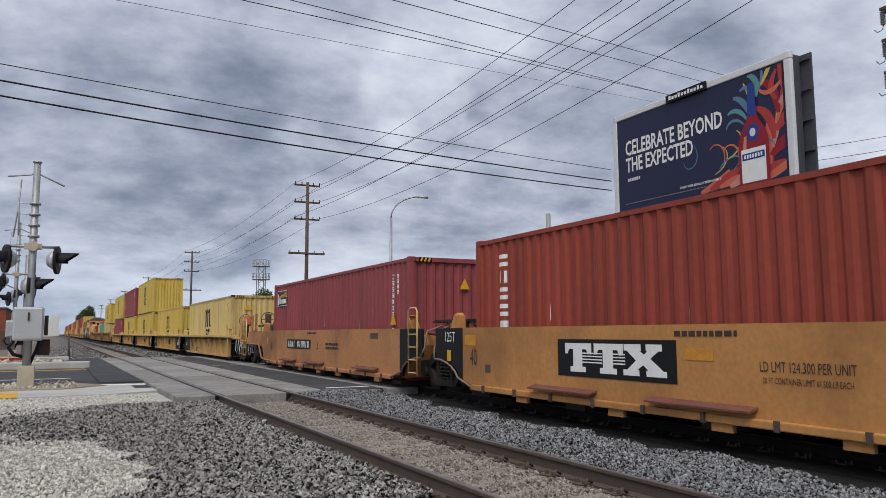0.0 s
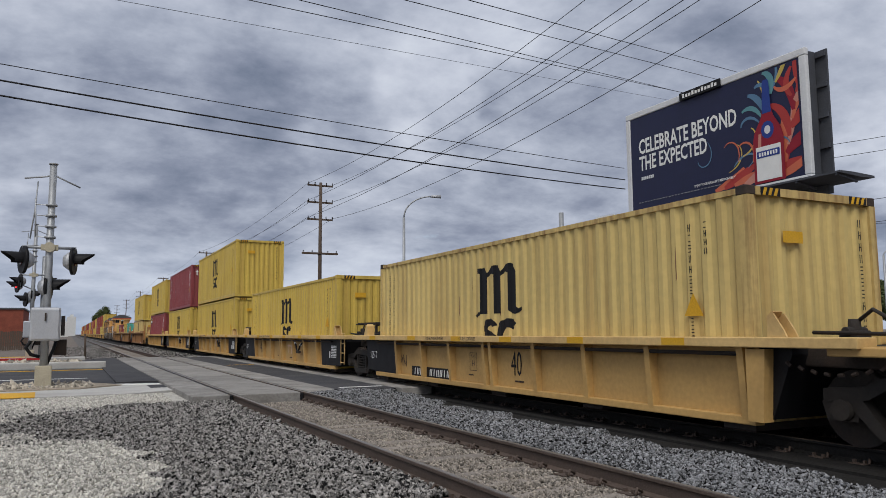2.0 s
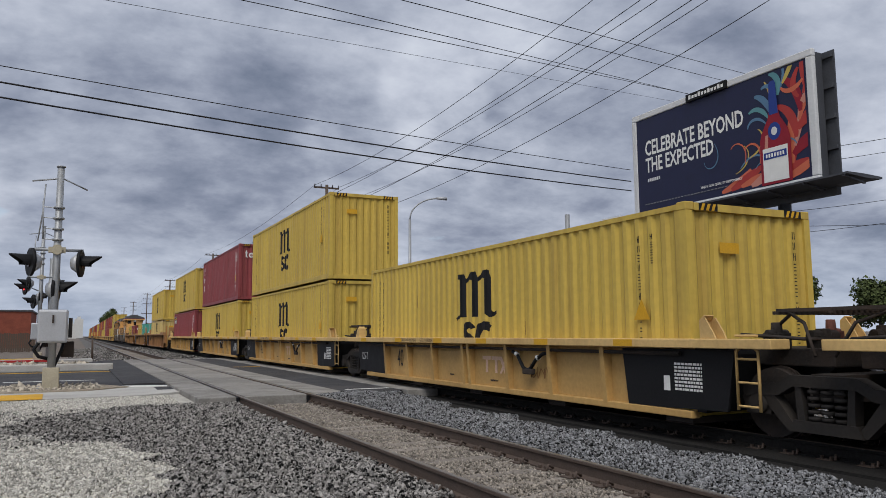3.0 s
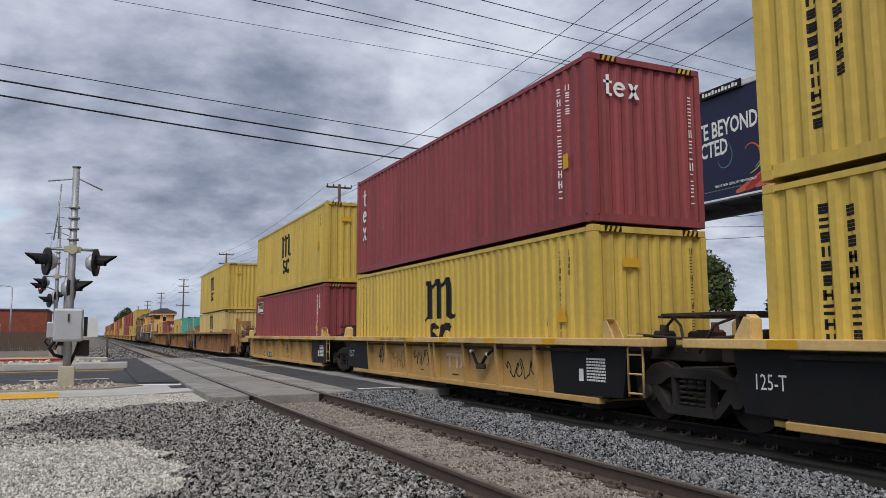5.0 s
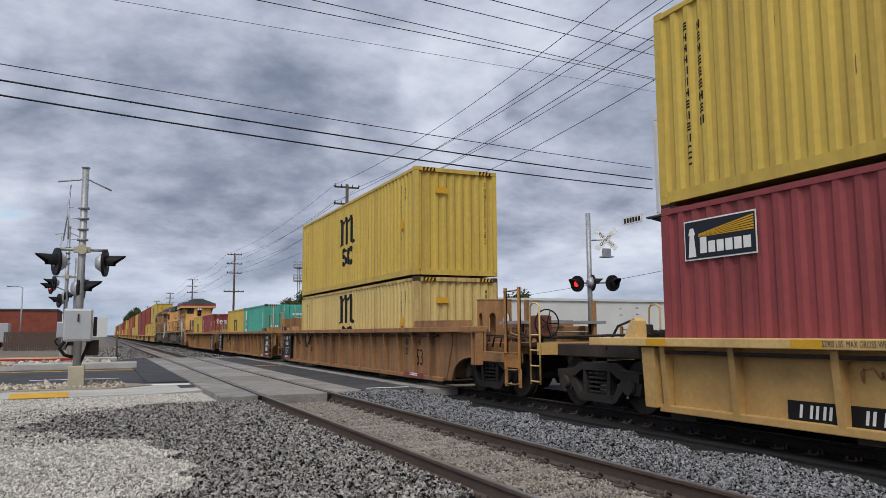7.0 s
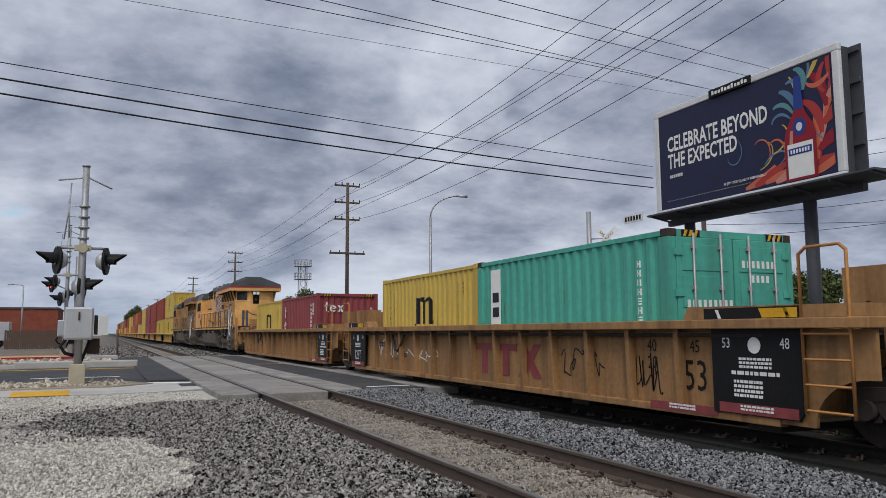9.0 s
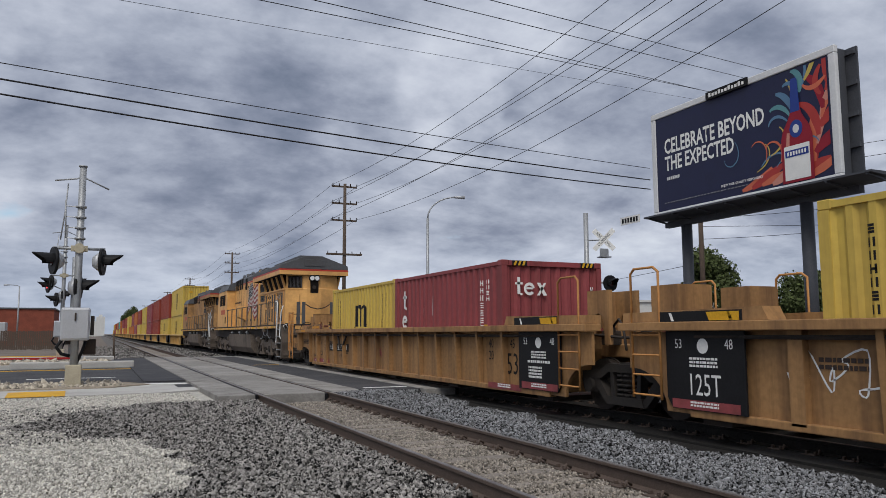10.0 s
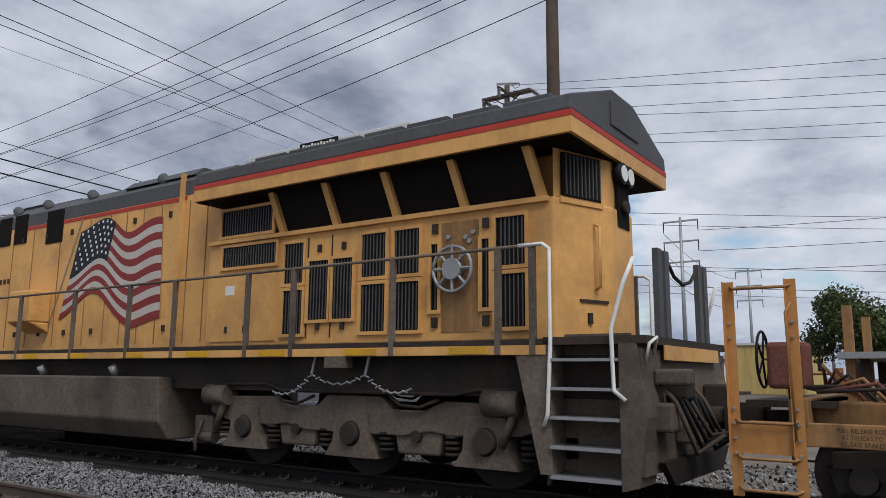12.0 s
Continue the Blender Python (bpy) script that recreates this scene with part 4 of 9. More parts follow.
# ---- well cars ----
def deep_end(th, body, y0, sy, xs):
    """Walkway, tall uprights, step plates and hand brake behind the bogie of a long well car."""
    def bx(name, x0, x1, a, b, z0, z1, material, label="", bevel=0.0):
        bm = bmesh.new()
        box(bm, x0, x1, *sorted((y0 + sy * a, y0 + sy * b)), z0, z1)
        part(name, bm, material, th, label, bevel)
    bx("walkway", -0.85, 1.2, 1.75, 2.75, 1.46, 1.52, M["galv"], "grey steel grating walkway")
    for x in (-0.7, 0.95):
        bx("walkway_leg", x - 0.04, x + 0.04, 2.5, 2.58, 1.0, 1.46, M["steel"])
        bx("upright", x - 0.04, x + 0.04, 2.62, 2.7, 1.0, 1.95, body, "worn upright post")
    # box-shaped end guide with arched openings
    def arched(u, v, feet):
        pts = [(u, 1.08), (u, 2.0), (v, 2.0), (v, 1.08)]
        for c in feet:
            pts += [(c + 0.09, 1.08), (c + 0.09, 1.6)] + [(c + 0.09 * math.cos(k * math.pi / 6), 1.6 + 0.12 * math.sin(k * math.pi / 6)) for k in range(1, 6)] + [(c - 0.09, 1.6), (c - 0.09, 1.08)]
        return pts
    for d in (1.02, 1.3):
        bm = bmesh.new()
        prism(bm, arched(-1.0, -0.3, (-0.42, -0.78)), "y", *sorted((y0 + sy * d, y0 + sy * (d + 0.03))))
        part("end_guide", bm, body, th, "upright end guide with arched openings")
    for x in (-1.0, -0.33):
        u, v = sorted((y0 + sy * 1.05, y0 + sy * 1.3))
        bm = bmesh.new()
        prism(bm, arched(u, v, ((u + v) / 2,)), "x", x + 0.002, x + 0.028)
        part("end_guide", bm, body, th, "upright end guide with arched openings")
    bx("guide_cap", -1.01, -0.29, 1.01, 1.34, 2.0, 2.02, body)
    for sx in (-1, 1):
        x = sx * (xs - 0.03)
        pt = 2.15 if sx < 0 else 1.4
        for d in (2.97, 3.5):
            bx("upright", x - 0.012, x + 0.012, d, d + 0.09, 0.25, pt, M["well_brown"], "tall worn angle-iron upright")
            bx("upright", x - 0.06, x + 0.012, d + 0.078, d + 0.09, 0.6, pt, M["well_brown"], "tall worn angle-iron upright")
            for k in range(6):
                bm = bmesh.new()
                z = 0.62 + k * 0.13 + (0.5 if k > 3 else 0)
                cyl(bm, (x - 0.03, y0 + sy * (d + 0.045), z), (x + 0.03, y0 + sy * (d + 0.045), z), 0.014, seg=6)
                part("bolt", bm, M["galv"], th)
        bx("step_plate", x - 0.015, x - 0.001, 3.06, 3.5, 0.62, 0.9, M["well_brown"], "flanged end plate")
        for z in (0.34, 0.61, 0.92, pt - 0.04):
            bm = bmesh.new()
            tube(bm, [(x - sx * 0.02, y0 + sy * 3.0, z), (x + sx * 0.06, y0 + sy * 3.06, z - 0.03), (x + sx * 0.06, y0 + sy * 3.48, z - 0.03), (x - sx * 0.02, y0 + sy * 3.55, z)], 0.016)
            part("rung", bm, body, th)
        bm = bmesh.new()
        tube(bm, [(x + sx * 0.05, y0 + sy * 3.04, 0.75), (x + sx * 0.05, y0 + sy * 3.06, pt - 0.3), (x, y0 + sy * 3.02, pt - 0.2)], 0.014)
        part("grab_iron", bm, body, th)
    br = thing("hand_brake", "", "")
    br.parent = th
    tagged(br, "rust-stained hand brake with thin spoked wheel")
    c = Vector((-0.7, y0 + sy * 3.42, 1.46))
    bm = bmesh.new()
    tube(bm, [c + Vector((0.27 * math.cos(k * 0.2618), 0, 0.27 * math.sin(k * 0.2618))) for k in range(25)], 0.014, 6)
    part("wheel_rim", bm, M["black"], br)
    for k in range(5):
        bm = bmesh.new()
        cyl(bm, c, c + Vector((0.27 * math.cos(k * 1.2566), 0, 0.27 * math.sin(k * 1.2566))), 0.011, seg=6)
        part("spoke", bm, M["black"], br)
    bm = bmesh.new()
    box(bm, c.x - 0.16, c.x + 0.16, *sorted((c.y - sy * 0.06, c.y - sy * 0.42)), 1.18, 1.62)
    part("housing", bm, M["rusty"], br, bevel=0.04)
    bx("end_deck", -1.15, 1.15, 2.75, 3.5, 1.02, 1.08, M["steel"])
    bx("end_deck_post", -0.75, -0.65, 3.1, 3.2, 1.07, 1.2, M["steel"])
    for k in range(6):
        bm = bmesh.new()
        x = -1.2 + k * 0.12
        tube(bm, [(x, y0 + sy * (2.1 + k * 0.1), 1.0), (x - 0.06, y0 + sy * (2.3 + k * 0.12), 1.2 + 0.04 * k), (x + 0.1, y0 + sy * 2.9, 1.16)], 0.02)
        part("brake_pipe", bm, (M["steel"], M["rusty"], body)[k % 3], th, "bent grimy brake pipe")
    lettering("PULL RELEASE ROD", 0.055, M["lettering"], th, near_side(-xs + 0.077, y0 + sy * 2.55, 0.845), sx=0.8)
    lettering("AT TRUCKS TO", 0.055, M["lettering"], th, near_side(-xs + 0.077, y0 + sy * 2.55, 0.79), sx=0.8)
    lettering("RELEASE BRAKES", 0.055, M["lettering"], th, near_side(-xs + 0.077, y0 + sy * 2.55, 0.735), sx=0.8)


def corner_guide(th, material, x, y, z, sy):
    """A flared bracket at a well's corner that guides a container down."""
    for d in (-0.09, 0.09):
        bm = bmesh.new()
        prism(bm, [(y - sy * 0.02, z), (y + sy * 0.24, z), (y + sy * 0.20, z + 0.08), (y + sy * 0.07, z + 0.27), (y - sy * 0.02, z + 0.24)], "x", x + d - 0.012, x + d + 0.012)
        part("corner_guide", bm, material, th, "flared corner guide plate")
    bm = bmesh.new()
    prism(bm, [(y - sy * 0.025, z), (y, z), (y, z + 0.22), (y + sy * 0.06, z + 0.29), (y + sy * 0.04, z + 0.30), (y - sy * 0.025, z + 0.25)], "x", x - 0.078, x + 0.078)
    part("corner_guide", bm, material, th, "flared corner guide plate")


def well_car(kind, s, half, near_end_kind, far_end_kind, label, fine=True, paint=""):
    """One unit; half: half the length of its well. Ends: 'bogie' (own bogie under a full platform), 'shared' (carries the shared bogie) or 'open'."""
    th = thing("well_car", label, "rail car", "well cars of the train")
    th["rest_height"] = 0.0
    MOVERS.append((th, s))
    body = M[{"smooth": "well_brown", "ribbed": "well_yellow", "deep": "well_53"}[kind]] if not paint else M[paint]
    top = {"smooth": 1.37, "ribbed": 1.2, "deep": 1.42}[kind]
    bot = 0.2
    xs = {"smooth": 1.5, "ribbed": 1.36, "deep": 1.42}[kind]
    for sx in (-1, 1):
        near = sx < 0
        if kind == "smooth":
            bm = bmesh.new()
            prism(bm, [(-half, 0.32), (-half + 0.55, 0.28), (half - 0.55, 0.28), (half, 0.32), (half, top), (-half, top)], "x", *sorted((sx * xs, sx * (xs - 0.05))))
            part("side_wall", bm, body, th, "smooth weathered steel side")
            if near and fine:
                bm = bmesh.new()
                box(bm, -xs - 0.07, -xs + 0.02, -half + 0.4, half - 0.4, 0.20, 0.30)
                part("side_sill", bm, body, th, bevel=0.015)
                for y, ln in ((2.1, 1.6), (-0.75, 1.7), (-4.9, 1.5)):
                    bm = bmesh.new()
                    prism(bm, [(-xs - 0.15, 0.385), (-xs - 0.001, 0.43), (-xs - 0.001, 0.40), (-xs - 0.15, 0.36)], "y", y, y + ln)
                    part("side_step", bm, M["rusty"], th, "rusty folded steel ledge")
                for y in (-5.0, -2.1, -0.4, 1.5, 3.9):
                    bm = bmesh.new()
                    box(bm, -xs - 0.03, -xs + 0.03, y, y + 0.32, 0.10, 0.20)
                    part("floor_bracket", bm, body, th)
                for y in np.arange(-half + 0.9, half, 1.05):
                    bm = bmesh.new()
                    box(bm, -xs - 0.10, -xs - 0.06, y - 0.03, y + 0.03, 0.19, 0.31)
                    part("bracket", bm, M["rail"], th)
        else:
            bm = bmesh.new()
            inner = xs - 0.14 if kind == "ribbed" else xs - 0.12
            prism(bm, [(-half + 0.15, bot + 0.04), (half - 0.15, bot + 0.04), (half, top - 0.1), (-half, top - 0.1)], "x", *sorted((sx * inner, sx * (inner - 0.05))))
            part("side_wall", bm, body, th)
            bm = bmesh.new()
            ext = {"bogie": 1.3, "open": 1.3, "shared": 1.3} if kind == "ribbed" else {"bogie": 1.92, "open": 1.15, "shared": 1.15}
            box(bm, *sorted((sx * (xs - 0.2), sx * (xs + 0.12))), -half - ext[near_end_kind], half + ext[far_end_kind], top - 0.12, top)
            part("top_flange", bm, M["well_cream"] if kind == "ribbed" else body, th, bevel=0.012)
            bm = bmesh.new()
            box(bm, *sorted((sx * (inner - 0.05), sx * (inner + 0.1))), -half + 0.15, half - 0.15, bot - 0.04, bot + 0.06)
            part("bottom_chord", bm, body, th, bevel=0.012)
            if kind == "ribbed":
                ribs = [4.72, 3.24, 1.81, 0.31, 0.05, -1.46, -2.9, -4.36] + ([6.0] if far_end_kind == "bogie" else []) + ([-6.0] if near_end_kind == "bogie" else [])
            else:
                ribs = [y for y in np.arange(8.45, -8.4, -1.06) if (y < half - 1.2 or far_end_kind == "bogie") and (y > -half + 1.2 or near_end_kind == "bogie")]
            for y in ribs:
                wide = 0.05 if kind == "ribbed" else (0.1 if abs(y - 6.33) < 0.02 else 0.045)
                bm = bmesh.new()
                out = xs + 0.02 if kind == "ribbed" or abs(y - 6.33) > 0.02 else xs - 0.02
                prism(bm, [(inner * sx, bot + 0.02), ((inner + 0.1) * sx, bot + 0.02), (out * sx, top - 0.14), (out * sx, top - 0.1), (inner * sx, top - 0.1)], "y", y - wide, y + wide)
                part("rib", bm, body, th)
            if near and fine:
                bm = bmesh.new()
                cyl(bm, (-xs + 0.02, -half + 0.3, top - 0.2), (-xs + 0.02, half - 0.3, top - 0.2), 0.03, seg=6)
                part("brake_pipe", bm, M["steel"], th, "dark pipe under the flange")
    # well floor
    for y in np.linspace(-half + 0.5, half - 0.5, 5):
        bm = bmesh.new()
        box(bm, -xs + 0.15, xs - 0.15, y - 0.25, y + 0.25, 0.08, 0.165)
        part("floor_beam", bm, M["steel"], th)
    for sy, ek in ((-1, near_end_kind), (1, far_end_kind)):
        y0 = sy * half
        reach = {"bogie": 3.3, "shared": 1.62, "open": 1.62}[ek]
        bm = bmesh.new()
        # sloping end bulkhead and platform deck over the bogie
        prism(bm, [(y0 - sy * 0.1, 0.25), (y0 + sy * 0.05, 0.25), (y0 + sy * 0.35, 1.0), (y0 + sy * 0.35, top - 0.12), (y0 - sy * 0.1, top - 0.12)], "x", -xs + 0.1, xs - 0.1)
        part("end_bulkhead", bm, M["black"] if kind == "ribbed" else body, th)
        bm = bmesh.new()
        box(bm, -0.62 if ek != "bogie" else -1.0, 0.62 if ek != "bogie" else 1.0, *sorted((y0 + sy * 0.3, y0 + sy * (reach - 0.15))), 0.86, 1.08)
        part("end_platform", bm, M["steel"] if kind == "ribbed" else body, th, bevel=0.02)
        for sx in (-1, 1):
            bm = bmesh.new()
            if kind == "ribbed" and ek == "bogie":
                prism(bm, [(y0 - sy * 0.18, 0.22), (y0 + sy * 0.04, 0.22), (y0 + sy * 0.1, top - 0.14), (y0 - sy * 0.18, top - 0.14)], "x", *sorted((sx * (xs + 0.05), sx * (xs - 0.12))))
                part("end_post", bm, body, th, "heavy end post of the side")
            elif kind == "ribbed":
                prism(bm, [(y0 - sy * 1.42, 0.25), (y0 + sy * 0.45, 0.3), (y0 + sy * 0.6, top - 0.14), (y0 - sy * 1.53, top - 0.14)], "x", *sorted((sx * (xs - 0.06), sx * (xs - 0.1))))
                part("end_panel", bm, M["black"], th, "black end panel")
            elif kind == "deep":
                e, g, span = (1.9, 0.126, 1.0) if ek == "bogie" else (1.1, 0.05, 0.7)
                arch = [(y0 + sy * (0.32 + span * (1 - math.cos(k * math.pi / 16))), 0.2 + 0.56 * math.sin(k * math.pi / 16)) for k in range(9)]
                prism(bm, [(y0 - sy * 0.25, 0.2)] + arch + [(y0 + sy * e, 0.76), (y0 + sy * e, top - 0.13), (y0 - sy * 0.25, top - 0.13)], "x", *sorted((sx * (xs - g), sx * (xs - g - 0.05))))
                part("end_panel", bm, body, th)
                if ek == "bogie":
                    bm = bmesh.new()
                    tube(bm, [(sx * (xs - g), a, b + 0.01) for a, b in arch] + [(sx * (xs - g), y0 + sy * e, 0.77)], 0.028)
                    part("arch_rim", bm, body, th, "rolled rim of the bogie opening")
                    bm = bmesh.new()
                    box(bm, *sorted((sx * (xs - 0.16), sx * (xs - 0.08))), *sorted((y0 + sy * 1.85, y0 + sy * 3.45)), 0.70, 0.9)
                    part("side_beam", bm, body, th, bevel=0.01)
                    for yy, zt in ((1.9, 1.32), (1.72, 1.32)):
                        bm = bmesh.new()
                        box(bm, *sorted((sx * (xs - 0.1), sx * (xs + 0.06))), *sorted((y0 + sy * yy, y0 + sy * (yy - 0.07))), 0.62, zt - 0.03)
                        part("gusset", bm, body, th)
                if ek != "bogie":
                    bm = bmesh.new()
                    prism(bm, [(y0 - sy * 1.15, 0.26), (y0 + sy * 0.15, 0.26), (y0 + sy * 0.25, 0.4), (y0 + sy * 0.25, top - 0.125), (y0 - sy * 1.15, top - 0.125)], "x", *sorted((sx * (xs + 0.0), sx * (xs - 0.028))))
                    part("black_panel", bm, M["black"], th, "black data panel")
                bm = bmesh.new()
                prism(bm, [(y0 - sy * 1.59, top + 0.004), (y0 + sy * 1.1, top + 0.004), (y0 + sy * 1.1, top + 0.14), (y0 - sy * 1.5, top + 0.17)], "x", *sorted((sx * (xs + 0.06), sx * (xs - 0.24))))
                part("guide", bm, body, th, "raised container guide")
            elif ek != "bogie":
                arch = [(y0 + sy * (1.18 - 1.05 * math.sin(k * math.pi / 12)), 0.30 + 0.46 * math.cos(k * math.pi / 12)) for k in range(7)]
                prism(bm, [(y0 + sy * 1.18, top - 0.01)] + arch + [(y0 - sy * 0.0, 0.28), (y0 - sy * 0.0, top - 0.01)], "x", *sorted((sx * (xs - 0.004), sx * (xs - 0.06))))
                part("end_panel", bm, M["black"], th, "black end panel")
                bm = bmesh.new()
                tube(bm, [(sx * (xs + 0.03), a, b - 0.02) for a, b in arch[:6]] + [(sx * (xs + 0.05), y0 - sy * 0.35, 0.27), (sx * (xs + 0.05), y0 - sy * 0.9, 0.26)], 0.02, 8)
                tube(bm, [(sx * (xs + 0.03), arch[0][0], arch[0][1]), (sx * (xs - 0.02), y0 + sy * 1.28, 0.95), (sx * (xs - 0.1), y0 + sy * 1.24, 1.3), (sx * (xs - 0.4), y0 + sy * 1.35, 1.42)], 0.02, 8)
                part("brake_pipe", bm, M["pipe_tan"], th, "pale bent brake pipe round the end panel")
            else:
                prism(bm, [(y0 - sy * 0.05, 0.32), (y0 + sy * 0.3, 0.35), (y0 + sy * 0.55, 0.75), (y0 + sy * 0.9, 0.8), (y0 + sy * 0.95, top - 0.03), (y0 - sy * 0.05, top)], "x", *sorted((sx * (xs - 0.01), sx * (xs - 0.07))))
                part("end_panel", bm, body, th)
        if ek == "bogie":
            bogie(th, y0 + sy * 1.7)
            bm = bmesh.new()
            box(bm, -1.35, 1.35, *sorted((y0 + sy * 2.95, y0 + sy * 3.1)), 0.88, 1.1)
            part("end_sill", bm, body, th)
            bm = bmesh.new()
            box(bm, -0.12, 0.12, *sorted((y0 + sy * 3.0, y0 + sy * 3.75)), 0.72, 0.95)
            box(bm, -0.2, 0.2, *sorted((y0 + sy * 3.55, y0 + sy * 3.85)), 0.68, 0.98)
            part("coupler", bm, M["steel"], th, "dark knuckle coupler")
        elif ek == "shared":
            bogie(th, y0 + sy * 1.62)
        if not fine:
            continue
        # handrails, ladder, brake gear
        for sx in (-1, 1) if not (kind == "deep" and ek == "bogie") and not (kind in ("ribbed", "smooth") and ek == "shared") else ():
            bm = bmesh.new()
            lt = 1.12 if kind == "ribbed" and ek != "bogie" else 1.82
            lw = 0.6 if kind == "deep" else 0.45 if kind == "smooth" else 0.33
            lt = 2.2 if kind == "deep" else lt
            yy = y0 + sy * 0.3 if kind == "deep" else y0 + sy * (0.62 if kind == "smooth" and ek == "open" else 0.7 if lt < 1.5 else reach - 0.35)
            lx = 1.38 if kind == "ribbed" else xs + 0.06
            tube(bm, [(sx * lx, yy, 0.35), (sx * lx, yy, lt - 0.07), (sx * lx, yy + sy * 0.1, lt), (sx * lx, yy + sy * (lw - 0.08), lt), (sx * lx, yy + sy * lw, lt - 0.07), (sx * lx, yy + sy * lw, 0.35)], 0.02)
            for z in (0.4, 0.68, 0.96, 1.24):
                cyl(bm, (sx * lx, yy, z), (sx * lx, yy + sy * lw, z), 0.016, seg=6)
            part("ladder", bm, M["well_brown"] if kind == "deep" else M["well_cream"], th, "thin steel ladder with handrails")
        if kind != "deep":
            for sx in (-1, 1):
                corner_guide(th, body if kind == "smooth" else M["well_cream"], sx * (xs - (0.14 if kind == "smooth" else 0.02)), y0 + sy * (0.34 if kind == "smooth" else 0.2), top, sy)
        for k, (x, d, w, h) in enumerate(((-0.72, 0.75, 0.13, 0.30), (-0.2, 1.0, 0.18, 0.22), (0.35, 0.7, 0.12, 0.34), (0.75, 1.15, 0.16, 0.26))):
            yy = y0 + sy * d
            bm = bmesh.new()
            box(bm, x - w, x + w, yy - 0.11, yy + 0.11, 1.07, 1.12 + h * 0.5)
            cyl(bm, (x, yy, 1.1), (x, yy, 1.1 + h), w * 0.7, w * 0.5, seg=10)
            cyl(bm, (x - w * 1.3, yy, 1.14 + h * 0.4), (x + w * 1.3, yy, 1.14 + h * 0.4), w * 0.42, seg=10)
            part("brake_valve", bm, M["steel"] if k != 2 else M["rusty"], th, "grimy brake valve", bevel=0.012)
        bm = bmesh.new()
        tube(bm, [(-0.95, y0 + sy * 0.4, 1.25), (-0.95, y0 + sy * (reach - 0.3), 1.2), (0.5, y0 + sy * (reach - 0.2), 1.15)], 0.025)
        tube(bm, [(-0.7, y0 + sy * 0.75, 1.35), (-0.75, y0 + sy * 1.0, 1.5), (-0.9, y0 + sy * 1.3, 1.38), (-1.0, y0 + sy * 1.5, 1.0)], 0.022)
        part("brake_gear", bm, M["steel"], th, "grimy brake valves and pipes")
        if kind != "deep" and ek == "shared":
            bm = bmesh.new()
            for x in np.arange(-0.95, 1.0, 0.095):
                box(bm, x, x + 0.03, *sorted((y0 + sy * 0.75, y0 + sy * 2.3)), 1.52, 1.56)
            for d in (0.75, 1.5, 2.26):
                box(bm, -1.0, 1.0, *sorted((y0 + sy * d, y0 + sy * (d + 0.05))), 1.49, 1.53)
            for x in (-0.93, 0.93):
                box(bm, x - 0.03, x + 0.03, *sorted((y0 + sy * 0.8, y0 + sy * 0.86)), 1.05, 1.5)
            part("walkway", bm, M["steel"], th, "dark steel grating walkway between the units")
        if ek == "bogie" and kind != "deep" and (sy < 0 or kind == "smooth"):
            # hand brake with its wheel, uprights and cut levers
            c = Vector((-0.98, y0 + sy * 1.75, 1.82))
            br = thing("hand_brake", "", "")
            br.parent = th
            tagged(br, "rusty red hand brake housing with spoked wheel")
            bm = bmesh.new()
            box(bm, c.x - 0.05, c.x + 0.16, *sorted((c.y + sy * 0.12, c.y + sy * 0.34)), c.z - 0.2, c.z + 0.24)
            part("housing", bm, M["p_coral"] if kind == "ribbed" else M["rail"], br, bevel=0.05)
            bm = bmesh.new()
            tube(bm, [c + Vector((0.28 * math.cos(k * 0.2618), 0, 0.28 * math.sin(k * 0.2618))) for k in range(25)], 0.018, 6)
            part("wheel_rim", bm, M["rail"], br)
            for k in range(6):
                bm = bmesh.new()
                cyl(bm, c, c + Vector((0.28 * math.cos(k * 1.0472), 0, 0.28 * math.sin(k * 1.0472))), 0.014, seg=6)
                part("spoke", bm, M["rail"], br)
            bm = bmesh.new()
            cyl(bm, c - Vector((0, 0.03, 0)), c + Vector((0, 0.06, 0)), 0.1, seg=12)
            part("hub", bm, M["rail"], br)
            bm = bmesh.new()
            box(bm, c.x - 0.03, c.x + 0.09, *sorted((c.y + sy * 0.14, c.y + sy * 0.28)), 1.05, c.z - 0.15)
            part("stand", bm, M["steel"], br)
            for x, dy, z in ((-1.3, 2.35, 2.05), (-1.3, 2.95, 2.0), (1.25, 2.4, 2.0), (0.9, 2.95, 1.9), (-0.4, 2.95, 1.75)):
                bm = bmesh.new()
                box(bm, x - 0.04, x + 0.04, *sorted((y0 + sy * dy, y0 + sy * (dy + 0.08))), 0.7, z)
                prism(bm, [(y0 + sy * dy, 1.6), (y0 + sy * dy, 1.52), (y0 + sy * (dy - 0.5), 1.05), (y0 + sy * (dy - 0.5), 1.12)], "x", x - 0.02, x + 0.02)
                part("upright", bm, body, th, "worn upright post")
            bm = bmesh.new()
            tube(bm, [(-1.4, y0 + sy * 1.9, 0.98), (-1.45, y0 + sy * 2.0, 0.5), (-1.45, y0 + sy * 2.35, 0.5), (-1.4, y0 + sy * 2.4, 0.98)], 0.02)
            tube(bm, [(-1.4, y0 + sy * 2.7, 0.9), (-1.45, y0 + sy * 2.72, 0.42), (-1.45, y0 + sy * 3.05, 0.42), (-1.4, y0 + sy * 3.1, 0.9)], 0.02)
            part("stirrup", bm, M["galv"], th, "bent steel stirrup step")
            bm = bmesh.new()
            box(bm, -1.42, -0.7, *sorted((y0 + sy * 0.9, y0 + sy * 2.3)), 1.0, 1.1)
            part("side_deck", bm, body, th, bevel=0.015)
            bm = bmesh.new()
